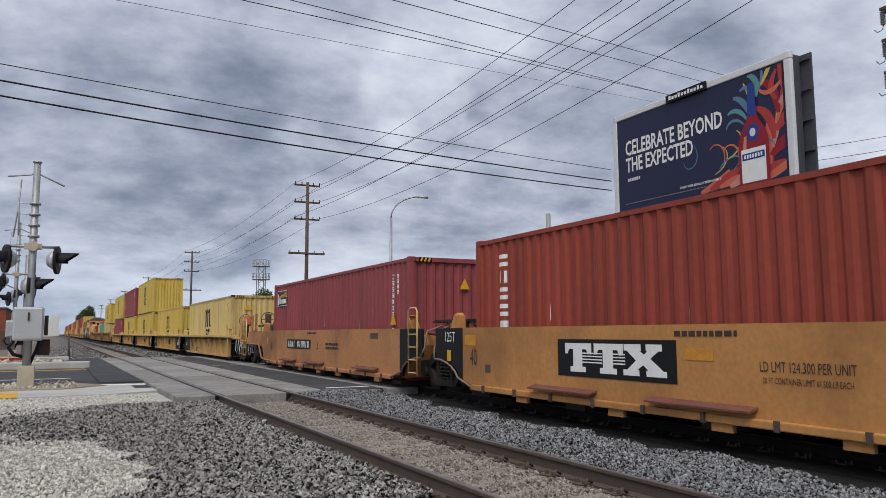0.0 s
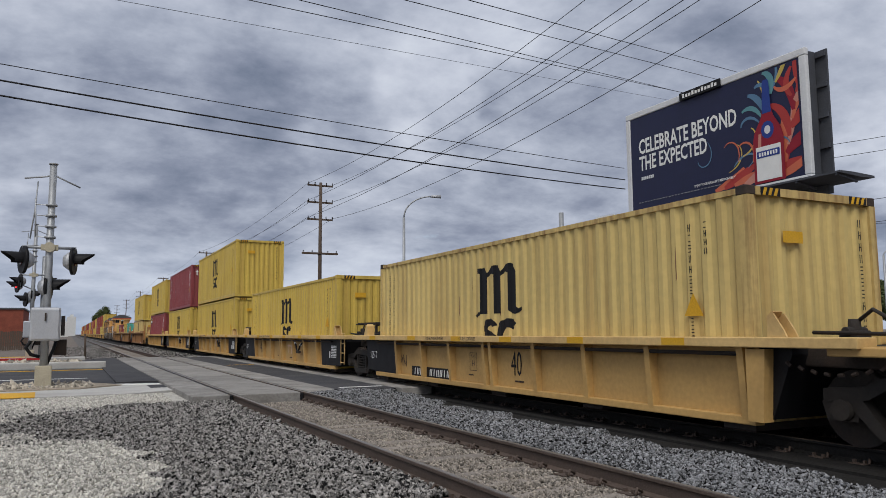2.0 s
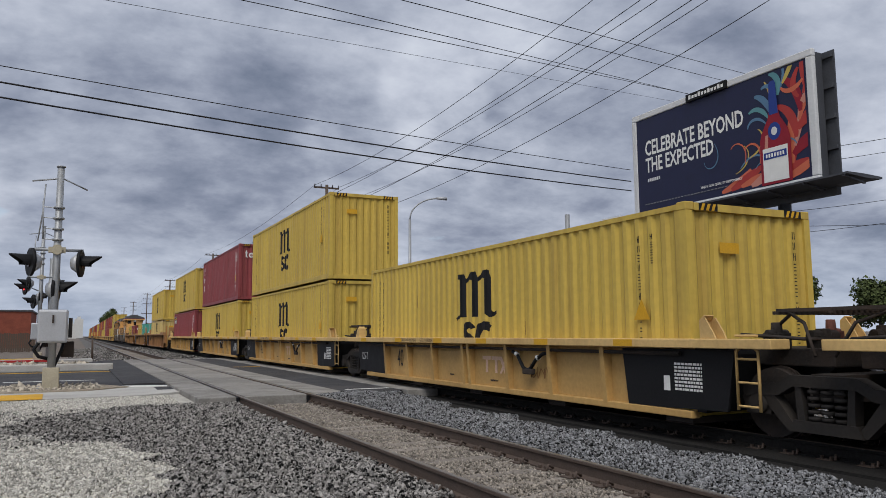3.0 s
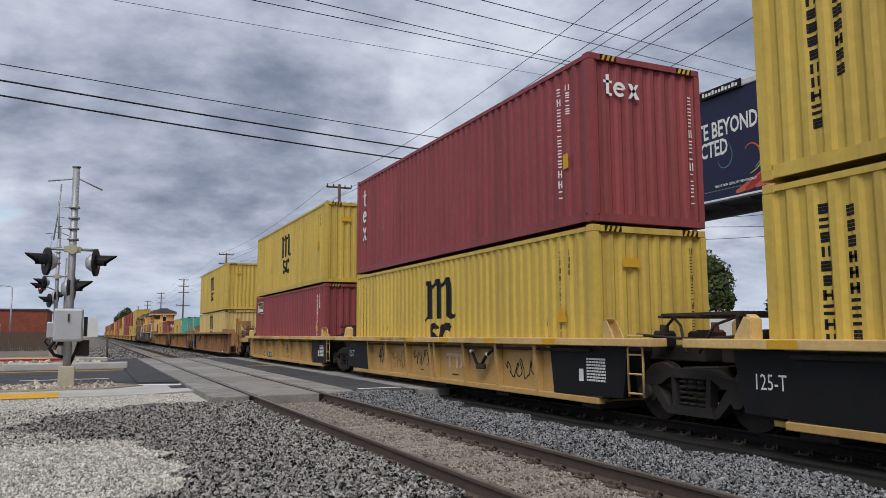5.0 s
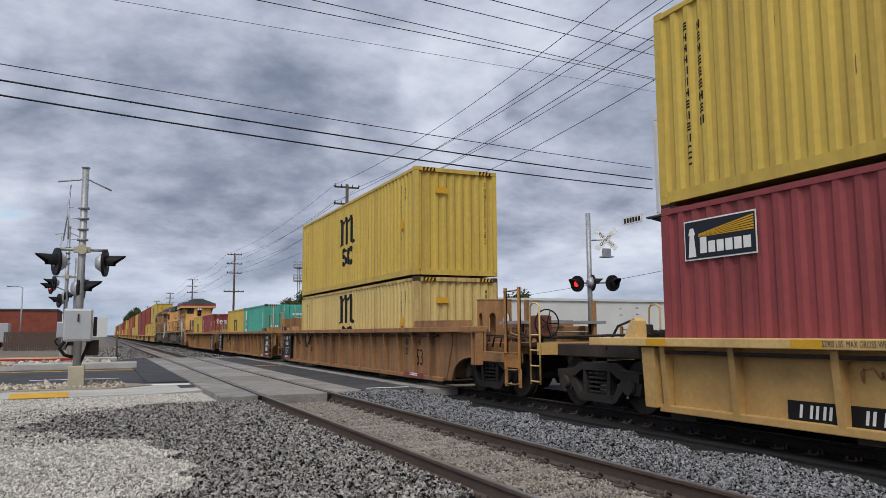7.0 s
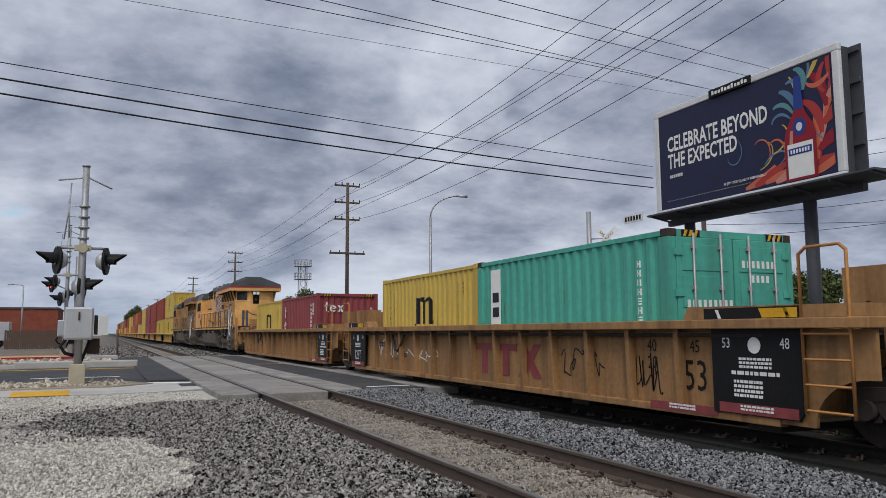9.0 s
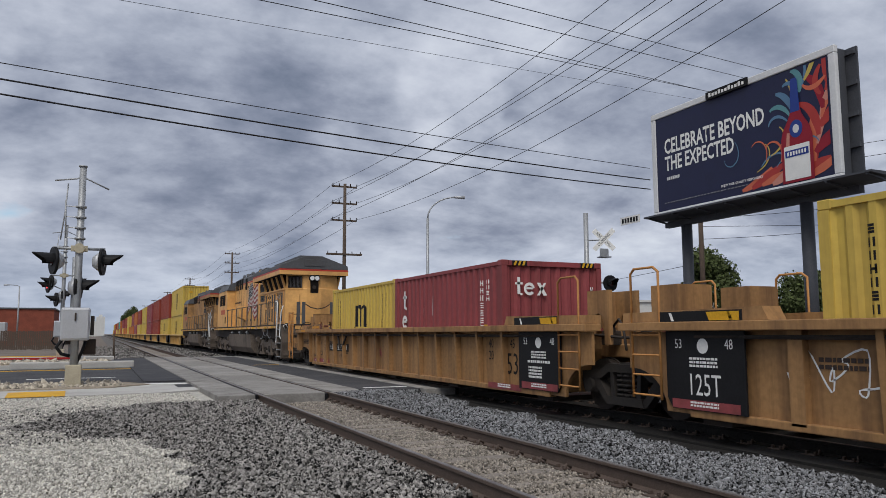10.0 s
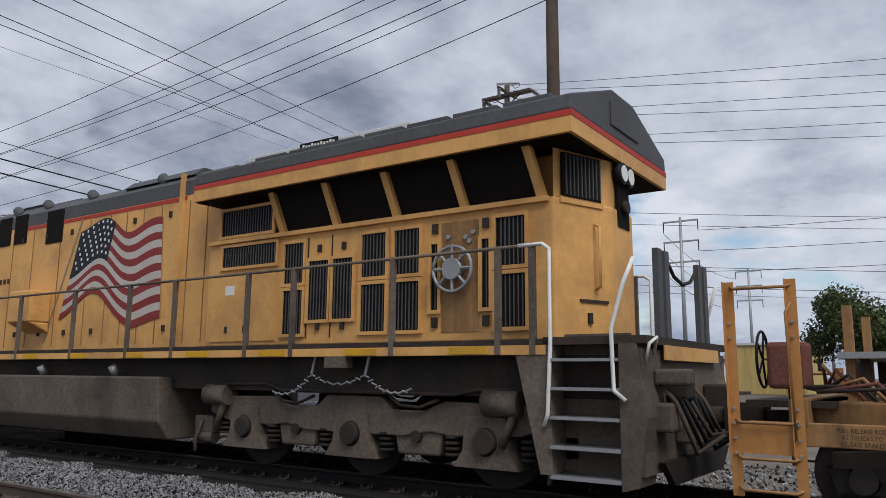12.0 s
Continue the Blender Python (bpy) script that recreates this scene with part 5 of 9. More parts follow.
            for k in range(9):
                a = k * 0.08
                cyl(bm, (-1.3, y0 + sy * (0.3 + a * 2), 0.92 - 0.12 * math.sin(k * 0.39)), (-1.3, y0 + sy * (0.36 + a * 2), 0.92 - 0.12 * math.sin((k + 1) * 0.39)), 0.022, seg=6)
            part("chain", bm, M["steel"], th, "slack rusty chain")
        if kind == "smooth" and ek == "bogie":
            bm = bmesh.new()
            tube(bm, [(-xs - 0.03, y0 + sy * 2.9, 0.86), (-xs - 0.03, y0 + sy * 0.95, 0.84), (-xs - 0.05, y0 + sy * 0.4, 0.36), (-xs - 0.05, y0 - sy * 0.2, 0.30), (-xs - 0.05, y0 - sy * 1.6, 0.27)], 0.03, 8)
            part("brake_pipe", bm, body, th, "bent brake pipe along the side")
            bm = bmesh.new()
            prism(bm, [(y0 + sy * 0.9, 0.86), (y0 + sy * 2.9, 0.9), (y0 + sy * 2.9, top - 0.05), (y0 + sy * 0.9, top)], "x", -xs, -xs + 0.06)
            part("end_panel", bm, body, th)
            for k in range(3):
                bm = bmesh.new()
                box(bm, -1.2 + k * 0.7, -0.75 + k * 0.7, *sorted((y0 + sy * (0.7 + 0.3 * k), y0 + sy * (1.3 + 0.3 * k))), 1.08, 1.62 + 0.1 * k)
                part("brake_housing", bm, M["rail"], th, "rusty brake housing", bevel=0.06)
            bm = bmesh.new()
            box(bm, -1.35, 0.9, *sorted((y0 + sy * 0.9, y0 + sy * 1.9)), top + 0.16, top + 0.22)
            part("walkway", bm, M["steel"], th)
        if kind == "deep":
            # upright end guides with arched openings
            for x in () if ek == "bogie" else (-0.98, -0.42, 0.42, 0.92):
                y1, y2 = sorted((y0 + sy * 0.45, y0 + sy * 1.05))
                ym = (y1 + y2) / 2
                bm = bmesh.new()
                prism(bm, [(y1, 1.08), (y1, 1.98), (y2, 1.98), (y2, 1.08), (ym + 0.16, 1.08), (ym + 0.16, 1.42), (ym + 0.09, 1.56), (ym, 1.6), (ym - 0.09, 1.56), (ym - 0.16, 1.42), (ym - 0.16, 1.08)], "x", x, x + 0.07)
                part("end_guide", bm, body, th, "upright end guide with arched opening")
            for x in () if ek == "bogie" else (-0.98, 0.42):
                bm = bmesh.new()
                box(bm, x + 0.07, x + 0.56 if x < 0 else x + 0.5, y1 if sy > 0 else y2 - 0.05, y1 + 0.05 if sy > 0 else y2, 1.35, 1.98)
                part("guide_plate", bm, body, th)
            if ek == "bogie":
                deep_end(th, body, y0, sy, xs)
    if fine:
        well_marks(kind, th, half, xs, top, near_end_kind, far_end_kind)
    return th


def scrawl(th, x, y, z, w, h, material, seed, label="looping spray-painted scrawl"):
    """A thin looping line of spray paint."""
    rng = random.Random(seed)
    pts = []
    for i in range(26):
        t = i / 25
        pts.append((-w / 2 + w * t + rng.uniform(-0.12, 0.12) * w * 0.6, rng.uniform(-0.5, 0.5) * h))
    # smooth the strokes
    fine = []
    for i in range(len(pts) - 1):
        p0, p1, p2, p3 = (pts[max(0, min(len(pts) - 1, j))] for j in (i - 1, i, i + 1, i + 2))
        for k in range(4):
            t = k / 4
            fine.append(tuple(0.5 * (2 * b + (c - a) * t + (2 * a - 5 * b + 4 * c - d) * t * t + (3 * b - a - 3 * c + d) * t ** 3) for a, b, c, d in zip(p0, p1, p2, p3)))
    bm = bmesh.new()
    last = None
    for i in range(len(fine) - 1):
        (a, b), (c, d) = fine[i], fine[i + 1]
        L = math.hypot(c - a, d - b) or 1
        nx, ny = -(d - b) / L * 0.012, (c - a) / L * 0.012
        if last is None:
            last = (bm.verts.new((a + nx, b + ny, 0)), bm.verts.new((a - nx, b - ny, 0)))
        then = (bm.verts.new((c + nx, d + ny, 0)), bm.verts.new((c - nx, d - ny, 0)))
        bm.faces.new((last[0], then[0], then[1], last[1]))
        last = then
    part("graffiti", bm, material, th, label).matrix_basis = near_side(x, y, z)


def mark(th, x, y, z, w, h, material, label="", name="decal"):
    return panel_mark(th, y, z, w, h, material, label, x, name=name)


def strokes(bm, n, w, h, gap=-1, slant=0.0):
    """n characters side by side, as plain upright bars."""
    p = w / n
    for k in range(n):
        if k == gap:
            continue
        a = -w / 2 + k * p
        t, c = p * 0.21, p * 0.66
        y0, y1 = -h / 2, h / 2
        for x0 in (a, a + c - t) if k % 3 else (a + c * 0.3,):
            prism(bm, [(x0 + slant * y0, y0), (x0 + t + slant * y0, y0), (x0 + t + slant * y1, y1), (x0 + slant * y1, y1)], "z", 0, 0.003)


def bar_lines(th, x, y, z, w, rows, h, material):
    """Rows of writing too small to read, as short bars."""
    bm = bmesh.new()
    for r in range(rows):
        p = -w / 2
        while p < w / 2:
            q = min(w / 2, p + random.uniform(0.05, 0.14) * w)
            box(bm, p, q, -r * h * 1.6, -r * h * 1.6 + h, 0, 0.003)
            p = q + 0.03 * w
    part("small_print", bm, material, th).matrix_basis = near_side(x, y, z)


UNITS = collections.Counter()


def well_marks(kind, th, half, xs, top, ne, fe):
    i = UNITS[kind]
    UNITS[kind] += 1
    dark = M["lettering"]
    if kind == "smooth":
        x = -xs - 0.004
        if i == 0:
            mark(th, x, 1.75, 0.89, 2.55, 0.56, M["black"], "black emblem panel")
            tee = [(0, 0.22), (0, 0.06), (0.06, 0.06), (0.1, 0.13), (0.2, 0.13), (0.2, -0.13), (0.13, -0.13), (0.13, -0.21), (0.5, -0.21), (0.5, -0.13), (0.42, -0.13), (0.42, 0.13), (0.52, 0.13), (0.56, 0.06), (0.64, 0.06), (0.64, 0.22)]
            cross = [(0, 0.22), (0, 0.13), (0.06, 0.13), (0.24, 0.0), (0.06, -0.13), (-0.02, -0.13), (-0.02, -0.21), (0.3, -0.21), (0.3, -0.13), (0.26, -0.13), (0.38, -0.06), (0.48, -0.13), (0.44, -0.13), (0.44, -0.21), (0.82, -0.21), (0.82, -0.13), (0.76, -0.13), (0.52, 0.03), (0.68, 0.13), (0.74, 0.13), (0.74, 0.22), (0.44, 0.22), (0.44, 0.13), (0.47, 0.13), (0.40, 0.08), (0.31, 0.13), (0.34, 0.13), (0.34, 0.22)]
            for shape, a in ((tee, -1.08), (tee, -0.38), (cross, 0.28)):
                bm = bmesh.new()
                prism(bm, [(a + u, v) for u, v in shape], "z", 0, 0.003)
                part("emblem_shape", bm, M["white"], th, "white blocky emblem shape").matrix_basis = near_side(x - 0.004, 1.75, 0.89)
            for k in range(4):
                for a, b in ((-0.66, -0.2), (0.04, 0.3)):
                    bm = bmesh.new()
                    box(bm, a, b, -0.07 + k * 0.045, -0.052 + k * 0.045, 0.0, 0.0025)
                    part("emblem_line", bm, M["white"], th).matrix_basis = near_side(x - 0.004, 1.75, 0.89)
            lettering("40", 0.46, dark, th, near_side(x - 0.003, 5.72, 0.80), sx=0.56)
            lettering("LD LMT 124,300 PER UNIT", 0.165, dark, th, near_side(x - 0.003, -1.38, 0.88), sx=0.62)
            lettering("20 FT CONTAINER LIMIT 61,500 LB EACH", 0.10, dark, th, near_side(x - 0.003, -1.38, 0.73), sx=0.60)
            bar_lines(th, x, 0.0, 1.22, 1.0, 1, 0.07, dark)
            mark(th, x, 0.1, 1.0, 0.46, 0.15, M["patch"], "orange paint patch")
            mark(th, x, 5.85, 1.13, 0.42, 0.2, M["patch"], "orange paint patch")
            mark(th, x + 0.001, 6.72, 0.82, 0.16, 0.22, M["hazard"], "yellow sticker")
            mark(th, x, 5.2, 0.62, 0.18, 0.14, M["rail"])
            lettering("125T", 0.28, M["white"], th, near_side(-xs - 0.002, half + 0.55, 1.18), sx=0.8)
        else:
            mark(th, x, 1.9, 0.92, 2.6, 0.30, M["black"], "black number panel")
            bm = bmesh.new()
            strokes(bm, 11, 2.4, 0.2, 4, 0.15)
            part("number_marking", bm, M["white"], th, "white bars for the number").matrix_basis = near_side(x - 0.004, 1.9, 0.92)
            lettering("40", 0.44, dark, th, near_side(x - 0.003, 5.3, 0.80), sx=0.6)
            lettering("B", 0.30, dark, th, near_side(x - 0.003, -0.1, 0.88), sx=0.8)
            bar_lines(th, x, -1.4, 0.92, 1.1, 2, 0.07, dark)
            bar_lines(th, x, 0.5, 1.24, 0.9, 1, 0.06, dark)
            mark(th, x, -4.6, 1.2, 0.5, 0.14, M["rail"])
            mark(th, x, 5.9, 1.0, 0.13, 0.24, M["hazard"], "yellow sticker")
    elif kind == "ribbed":
        inner = xs - 0.14 + 0.005
        lettering("40", 0.64, M["black"], th, near_side(-inner - 0.003, -0.7 if i in (0, 4) else 3.95, 0.67), sx=0.6)
        if i in (0, 4):
            mark(th, -inner, 2.93, 0.37, 2.17, 0.23, M["black"], "black number panel")
            bm = bmesh.new()
            strokes(bm, 11, 1.9, 0.15, 4, 0.15)
            part("number_marking", bm, M["white"], th, "white bars for the number").matrix_basis = near_side(-inner - 0.004, 2.93, 0.37)
            bm = bmesh.new()
            for q in ((-0.15, 0.15, 0.17, 0.18), (-0.15, 0.15, -0.18, -0.17), (-0.15, -0.14, -0.17, 0.17), (0.14, 0.15, -0.17, 0.17)):
                box(bm, *q, 0, 0.003)
            part("plate_frame", bm, dark, th, "thin stencilled square").matrix_basis = near_side(-inner - 0.002, 0.95, 0.68)
            lettering("PLATE", 0.08, dark, th, near_side(-inner - 0.003, 0.95, 0.79), sx=0.9)
            lettering("H", 0.17, dark, th, near_side(-inner - 0.003, 0.95, 0.64), sx=1.0)
        lettering("52900 LBS. MAX GROSS WEIGHT", 0.10, dark, th, near_side(-xs - 0.124, 2.85 if i else 2.25, top - 0.06), sx=0.62)
        lettering("FOR 20 FT. CONTAINERS", 0.10, dark, th, near_side(-xs - 0.124, 1.85 if i else 0.75, top - 0.06), sx=0.62)
        for y in (6.0, 3.5, 1.25, -0.73, -2.85, -5.0):
            mark(th, -xs - 0.121, y, top - 0.06, 0.42, 0.1, M["hazard"], "golden paint patch")
        lettering("125-T", 0.27, M["white"], th, near_side(-xs + 0.055, half + 0.05, 0.68), sx=0.75) if fe != "bogie" else None
        bar_lines(th, -xs + 0.055, -half + 0.2, 0.85, 0.5, 8, 0.03, M["white"]) if ne != "bogie" else None
        bar_lines(th, -inner, -0.8, 0.36, 0.3, 1, 0.03, dark)
        bar_lines(th, -inner, 1.05, 0.4, 0.2, 1, 0.025, dark)
        mark(th, -xs + 0.055, -half + 0.6, 0.6, 0.12, 0.2, M["white"], "small white card") if ne != "bogie" else None
        if i in (1, 2, 3):
            shapes = [[(a, 0.16), (a, 0.09), (a + 0.13, 0.09), (a + 0.13, -0.16), (a + 0.22, -0.16), (a + 0.22, 0.09), (a + 0.34, 0.09), (a + 0.34, 0.16)] for a in (-0.5, -0.13)]
            shapes += [[(0.16, 0.16), (0.26, 0.16), (0.5, -0.17), (0.38, -0.17)], [(0.5, 0.16), (0.42, 0.16), (0.18, -0.16), (0.26, -0.16)]]
            for k, shape in enumerate(shapes):
                bm = bmesh.new()
                prism(bm, shape, "z", 0.001 * k, 0.003 + 0.001 * k)
                part("emblem_shape", bm, M["faded"], th, "faded pale pink emblem shape").matrix_basis = near_side(-inner - 0.002, -0.84, 0.68)
        if i == 3:
            scrawl(th, -inner - 0.002, 2.5, 0.7, 1.15, 0.3, M["faint"], 3, "faint looping scrawl")
            scrawl(th, -inner - 0.002, 2.4, 0.5, 1.0, 0.25, M["faint"], 4, "faint looping scrawl")
            scrawl(th, -inner - 0.002, 1.08, 0.68, 1.1, 0.38, M["black"], 5)
            scrawl(th, -inner - 0.002, -3.6, 0.62, 1.0, 0.4, M["black"], 21)
        if i in (1, 2):
            scrawl(th, -inner - 0.002, -3.5 + i, 0.62, 0.9, 0.3, M["faint"], 22 + i, "faint looping scrawl")
        if i == 4:
            scrawl(th, -inner - 0.002, 2.6, 0.8, 0.9, 0.3, M["faint"], 6)
            scrawl(th, -inner - 0.002, -2.9, 0.6, 1.3, 0.5, M["faint"], 7)
            scrawl(th, -inner - 0.002, -4.3, 0.5, 0.5, 0.3, M["faint"], 8)
        if i == 0:
            scrawl(th, -inner - 0.002, 4.6, 0.6, 0.6, 0.3, M["rail"], 9)
        # brake hoses hanging to a dirt collector
        if i in (0, 4):
            return
        bm = bmesh.new()
        tube(bm, [(-xs + 0.02, -1.7, 0.95), (-xs + 0.02, -1.85, 0.9), (-xs + 0.0, -2.08, 0.68), (-xs + 0.0, -2.2, 0.64), (-xs + 0.0, -2.32, 0.66), (-xs + 0.0, -2.5, 0.82), (-xs + 0.02, -2.7, 0.93), (-xs + 0.02, -2.9, 0.95)], 0.032, 8)
        part("brake_hose", bm, M["black"], th, "black hanging brake hose")
        bm = bmesh.new()
        box(bm, -xs - 0.04, -xs + 0.06, -2.4, -2.1, 0.56, 0.66)
        part("brake_tap", bm, M["steel"], th, "dark metal hose tap", 0.02)
        for y, z in ((-1.85, 0.91), (-2.55, 0.86)):
            bm = bmesh.new()
            cyl(bm, (-xs + 0.01, y - 0.03, z - 0.015), (-xs + 0.01, y + 0.03, z + 0.015), 0.04, seg=10)
            part("hose_clip", bm, M["white"], th, "white hose clip")
    else:
        inner = xs - 0.12 + 0.005
        if i == 2:
            lettering("53", 0.16, dark, th, near_side(-inner - 0.003, 8.25, 0.93), sx=0.8)
            lettering("48", 0.16, dark, th, near_side(-inner - 0.003, 7.62, 0.93), sx=0.8)
            lettering("45", 0.16, dark, th, near_side(-inner - 0.003, 7.14, 0.93), sx=0.8)
            lettering("40", 0.17, dark, th, near_side(-xs + 0.017, 6.33, 1.0), sx=0.8)
            bm = bmesh.new()
            box(bm, -0.1, 0.1, 0, 0.02, 0, 0.003)
            part("decal", bm, dark, th).matrix_basis = near_side(-xs + 0.018, 6.33, 0.86)
            lettering("20", 0.17, dark, th, near_side(-xs + 0.017, 6.33, 0.74), sx=0.8)
            bm = bmesh.new()
            cyl(bm, (0, 0, 0), (0, 0, 0.003), 0.075, seg=16)
            part("badge", bm, M["white"], th, "round white badge").matrix_basis = near_side(-inner - 0.002, 8.2, 0.74)
            bm = bmesh.new()
            cyl(bm, (0, 0, 0.003), (0, 0, 0.005), 0.05, seg=14)
            part("badge", bm, dark, th).matrix_basis = near_side(-inner - 0.002, 8.2, 0.74)
            mark(th, -inner, 8.62, 0.68, 0.08, 0.17, M["white"], "small white card")
            mark(th, -inner, 7.1, 0.58, 0.24, 0.14, M["steel"], "dark inspection frame")
            mark(th, -inner - 0.002, 7.1, 0.58, 0.19, 0.1, M["well_53"])
            bar_lines(th, -inner, 8.1, 0.5, 0.35, 2, 0.03, dark)
            bar_lines(th, -inner, 9.3, 1.0, 0.8, 3, 0.035, dark)
            for y in (7.75, 6.75):
                lettering("JACK IN THIS AREA", 0.045, M["white"], th, near_side(-inner - 0.006, y, 0.325), sx=0.8)
                lettering("EMPTY CAR ONLY", 0.045, M["white"], th, near_side(-inner - 0.006, y, 0.275), sx=0.8)
            mark(th, -inner - 0.001, 7.15, 0.3, 2.1, 0.17, M["maroon"], "dark red warning strip")
            mark(th, -xs - 0.124, 8.9, top - 0.06, 0.6, 0.08, M["patch"], "orange paint patch")
            mark(th, -xs - 0.062, 7.3, top + 0.07, 0.9, 0.08, M["patch"], "orange paint patch")
            # hinged container stop
            bm = bmesh.new()
            prism(bm, [(6.25, top), (6.25, top + 0.12), (6.34, top + 0.22), (6.44, top + 0.22), (6.5, top + 0.1), (6.5, top)], "x", -xs - 0.08, -xs - 0.05)
            part("container_stop", bm, M["well_53"], th, "hinged container stop")
            bm = bmesh.new()
            cyl(bm, (-xs - 0.12, 6.42, top + 0.1), (-xs + 0.15, 6.42, top + 0.1), 0.04, seg=10)
            box(bm, -xs - 0.1, -xs - 0.02, 6.56, 6.62, top - 0.1, top + 0.2)
            part("hinge_pin", bm, M["rusty"], th, "rusty hinge pin")
        lettering("53", 0.58, M["black"], th, near_side(-inner - 0.003, -6.62, 0.66), sx=0.8)
        lettering("45", 0.24, M["black"], th, near_side(-inner - 0.003, -6.62, 1.06), sx=0.8)
        lettering("40", 0.26, M["black"], th, near_side(-inner - 0.003, -5.75, 1.06), sx=0.8)
        lettering("20", 0.26, M["black"], th, near_side(-inner - 0.003, -5.75, 0.82), sx=0.8)
        lettering("125T", 0.40, M["white"], th, near_side(-xs - 0.003, half - 0.45, 0.58), sx=0.72) if fe != "bogie" else None
        for s in (1, -1):
            if (fe if s > 0 else ne) == "bogie":
                continue
            lettering("53", 0.18, M["white"], th, near_side(-xs - 0.003, s * (half - 0.45) + 0.45, 1.12), sx=0.8)
            lettering("48", 0.18, M["white"], th, near_side(-xs - 0.003, s * (half - 0.45) - 0.45, 1.12), sx=0.8)
            bm = bmesh.new()
            cyl(bm, (0, 0, 0), (0, 0, 0.003), 0.1, seg=14)
            part("badge", bm, M["white"], th).matrix_basis = near_side(-xs - 0.003, s * (half - 0.45), 1.1)
            bar_lines(th, -xs - 0.003, s * (half - 0.45), 0.92, 0.5, 3, 0.03, M["white"])
            if s < 0:
                bar_lines(th, -xs - 0.003, s * (half - 0.45), 0.74, 0.75, 1, 0.045, M["white"])
                bar_lines(th, -xs - 0.003, s * (half - 0.45) + 0.12, 0.64, 0.45, 4, 0.035, M["white"])
            mark(th, -xs - 0.003, s * (half - 0.45), 0.33, 1.2, 0.12, M["maroon"], "dark red warning strip")
            bar_lines(th, -xs - 0.008, s * (half - 0.45), 0.35, 0.5, 2, 0.025, M["white"])
            bm = bmesh.new()
            box(bm, -0.75, 0.75, -0.005, 0.13, 0, 0.002)
            part("decal", bm, M["black"], th, "black band on the guide").matrix_basis = near_side(-xs - 0.0605, s * (half - 0.45), top + 0.008)
            for a, c in ((0.25, "white"), (0.95, "hazard"), (1.3, "white")):
                bm = bmesh.new()
                prism(bm, [(0, 0), (0.5 if c == "hazard" else 0.05, 0), (0.5 if c == "hazard" else 0.0, 0.11), (-0.05, 0.11)], "z", 0, 0.003)
                part("decal", bm, M[c], th).matrix_basis = near_side(-xs - 0.064, s * (half - 0.45) + 0.75 - a, top + 0.01)
        mark(th, -inner - 0.102, -half + 1.75, 0.25, 1.3, 0.11, M["maroon"], "dark red warning strip")
        bar_lines(th, -inner - 0.107, -half + 1.75, 0.27, 0.5, 2, 0.025, M["white"])
        bar_lines(th, -inner, half - 2.4, 0.95, 0.6, 2, 0.05, dark)
        bar_lines(th, -inner, half - 4.0, 0.75, 0.5, 3, 0.04, dark)
        lettering("LD LMT 177,500", 0.11, dark, th, near_side(-inner - 0.003, half - 3.6, 0.55), sx=0.8)
        if i == 1:
            bm = bmesh.new()
            for a in (-0.95, -0.05):
                box(bm, a, a + 0.86, 0.12, 0.26, 0, 0.003)
                box(bm, a + 0.3, a + 0.56, -0.36, 0.12, 0, 0.003)
            prism(bm, [(0.86, 0.26), (1.14, 0.26), (1.72, -0.36), (1.42, -0.36)], "z", 0, 0.003)
            prism(bm, [(1.70, 0.26), (1.44, 0.26), (0.86, -0.36), (1.12, -0.36)], "z", 0.001, 0.004)
            part("decal", bm, M["maroon"], th, "faded dark red block emblem").matrix_basis = near_side(-inner - 0.002, -1.0, 0.78)
            scrawl(th, -inner - 0.002, 5.6, 0.85, 1.9, 0.5, M["white"], 10)
            scrawl(th, -inner - 0.002, 3.2, 0.7, 2.4, 0.3, M["white"], 12)
            scrawl(th, -inner - 0.002, -4.0, 0.75, 1.2, 0.6, M["black"], 13)
            scrawl(th, -inner - 0.002, -5.6, 0.7, 0.7, 0.7, M["black"], 14)
        if i == 2:
            mark(th, -inner, 5.0, 0.81, 2.2, 0.25, M["black"], "black number panel")
            bm = bmesh.new()
            strokes(bm, 11, 1.95, 0.16, 4)
            part("number_marking", bm, M["white"], th, "white bars for the number").matrix_basis = near_side(-inner - 0.004, 5.0, 0.81)
            lettering("LD LMT", 0.13, dark, th, near_side(-inner - 0.003, 4.45, 0.58), sx=0.8)
            scrawl(th, -xs - 0.062, 8.3, top + 0.06, 0.9, 0.14, M["black"], 15)
            mark(th, -xs - 0.06, 7.62, top + 0.08, 0.03, 0.15, M["black"])
            scrawl(th, -inner - 0.002, 1.0, 0.75, 0.4, 0.3, M["maroon"], 16)
        bm = bmesh.new()
        tube(bm, [(-xs + 0.05, 4.9, top - 0.18), (-xs + 0.0, 4.5, 0.8), (-xs + 0.0, 4.3, 0.78), (-xs + 0.05, 3.9, top - 0.18)], 0.035)
        part("tie_down", bm, M["steel"], th, "dark hanging tie-down linkage")


# ---- the train, from its head ----
ZF = 0.17
ST = ZF + 2.94
# three-unit smooth-sided car
well_car("smooth", 6.78, 6.15, "shared", "shared", "orange-brown smooth-sided well car carrying one container")
container("rust_red", 6.78, ZF, style="triton", label="brick red corrugated shipping container with white column lettering")
well_car("smooth", 22.1, 6.15, "open", "bogie", "rust-brown smooth-sided well car with black number panel", paint="well_rust")
container("maroon", 22.1, ZF, style="beacon", label="maroon corrugated shipping container with small beacon badge")
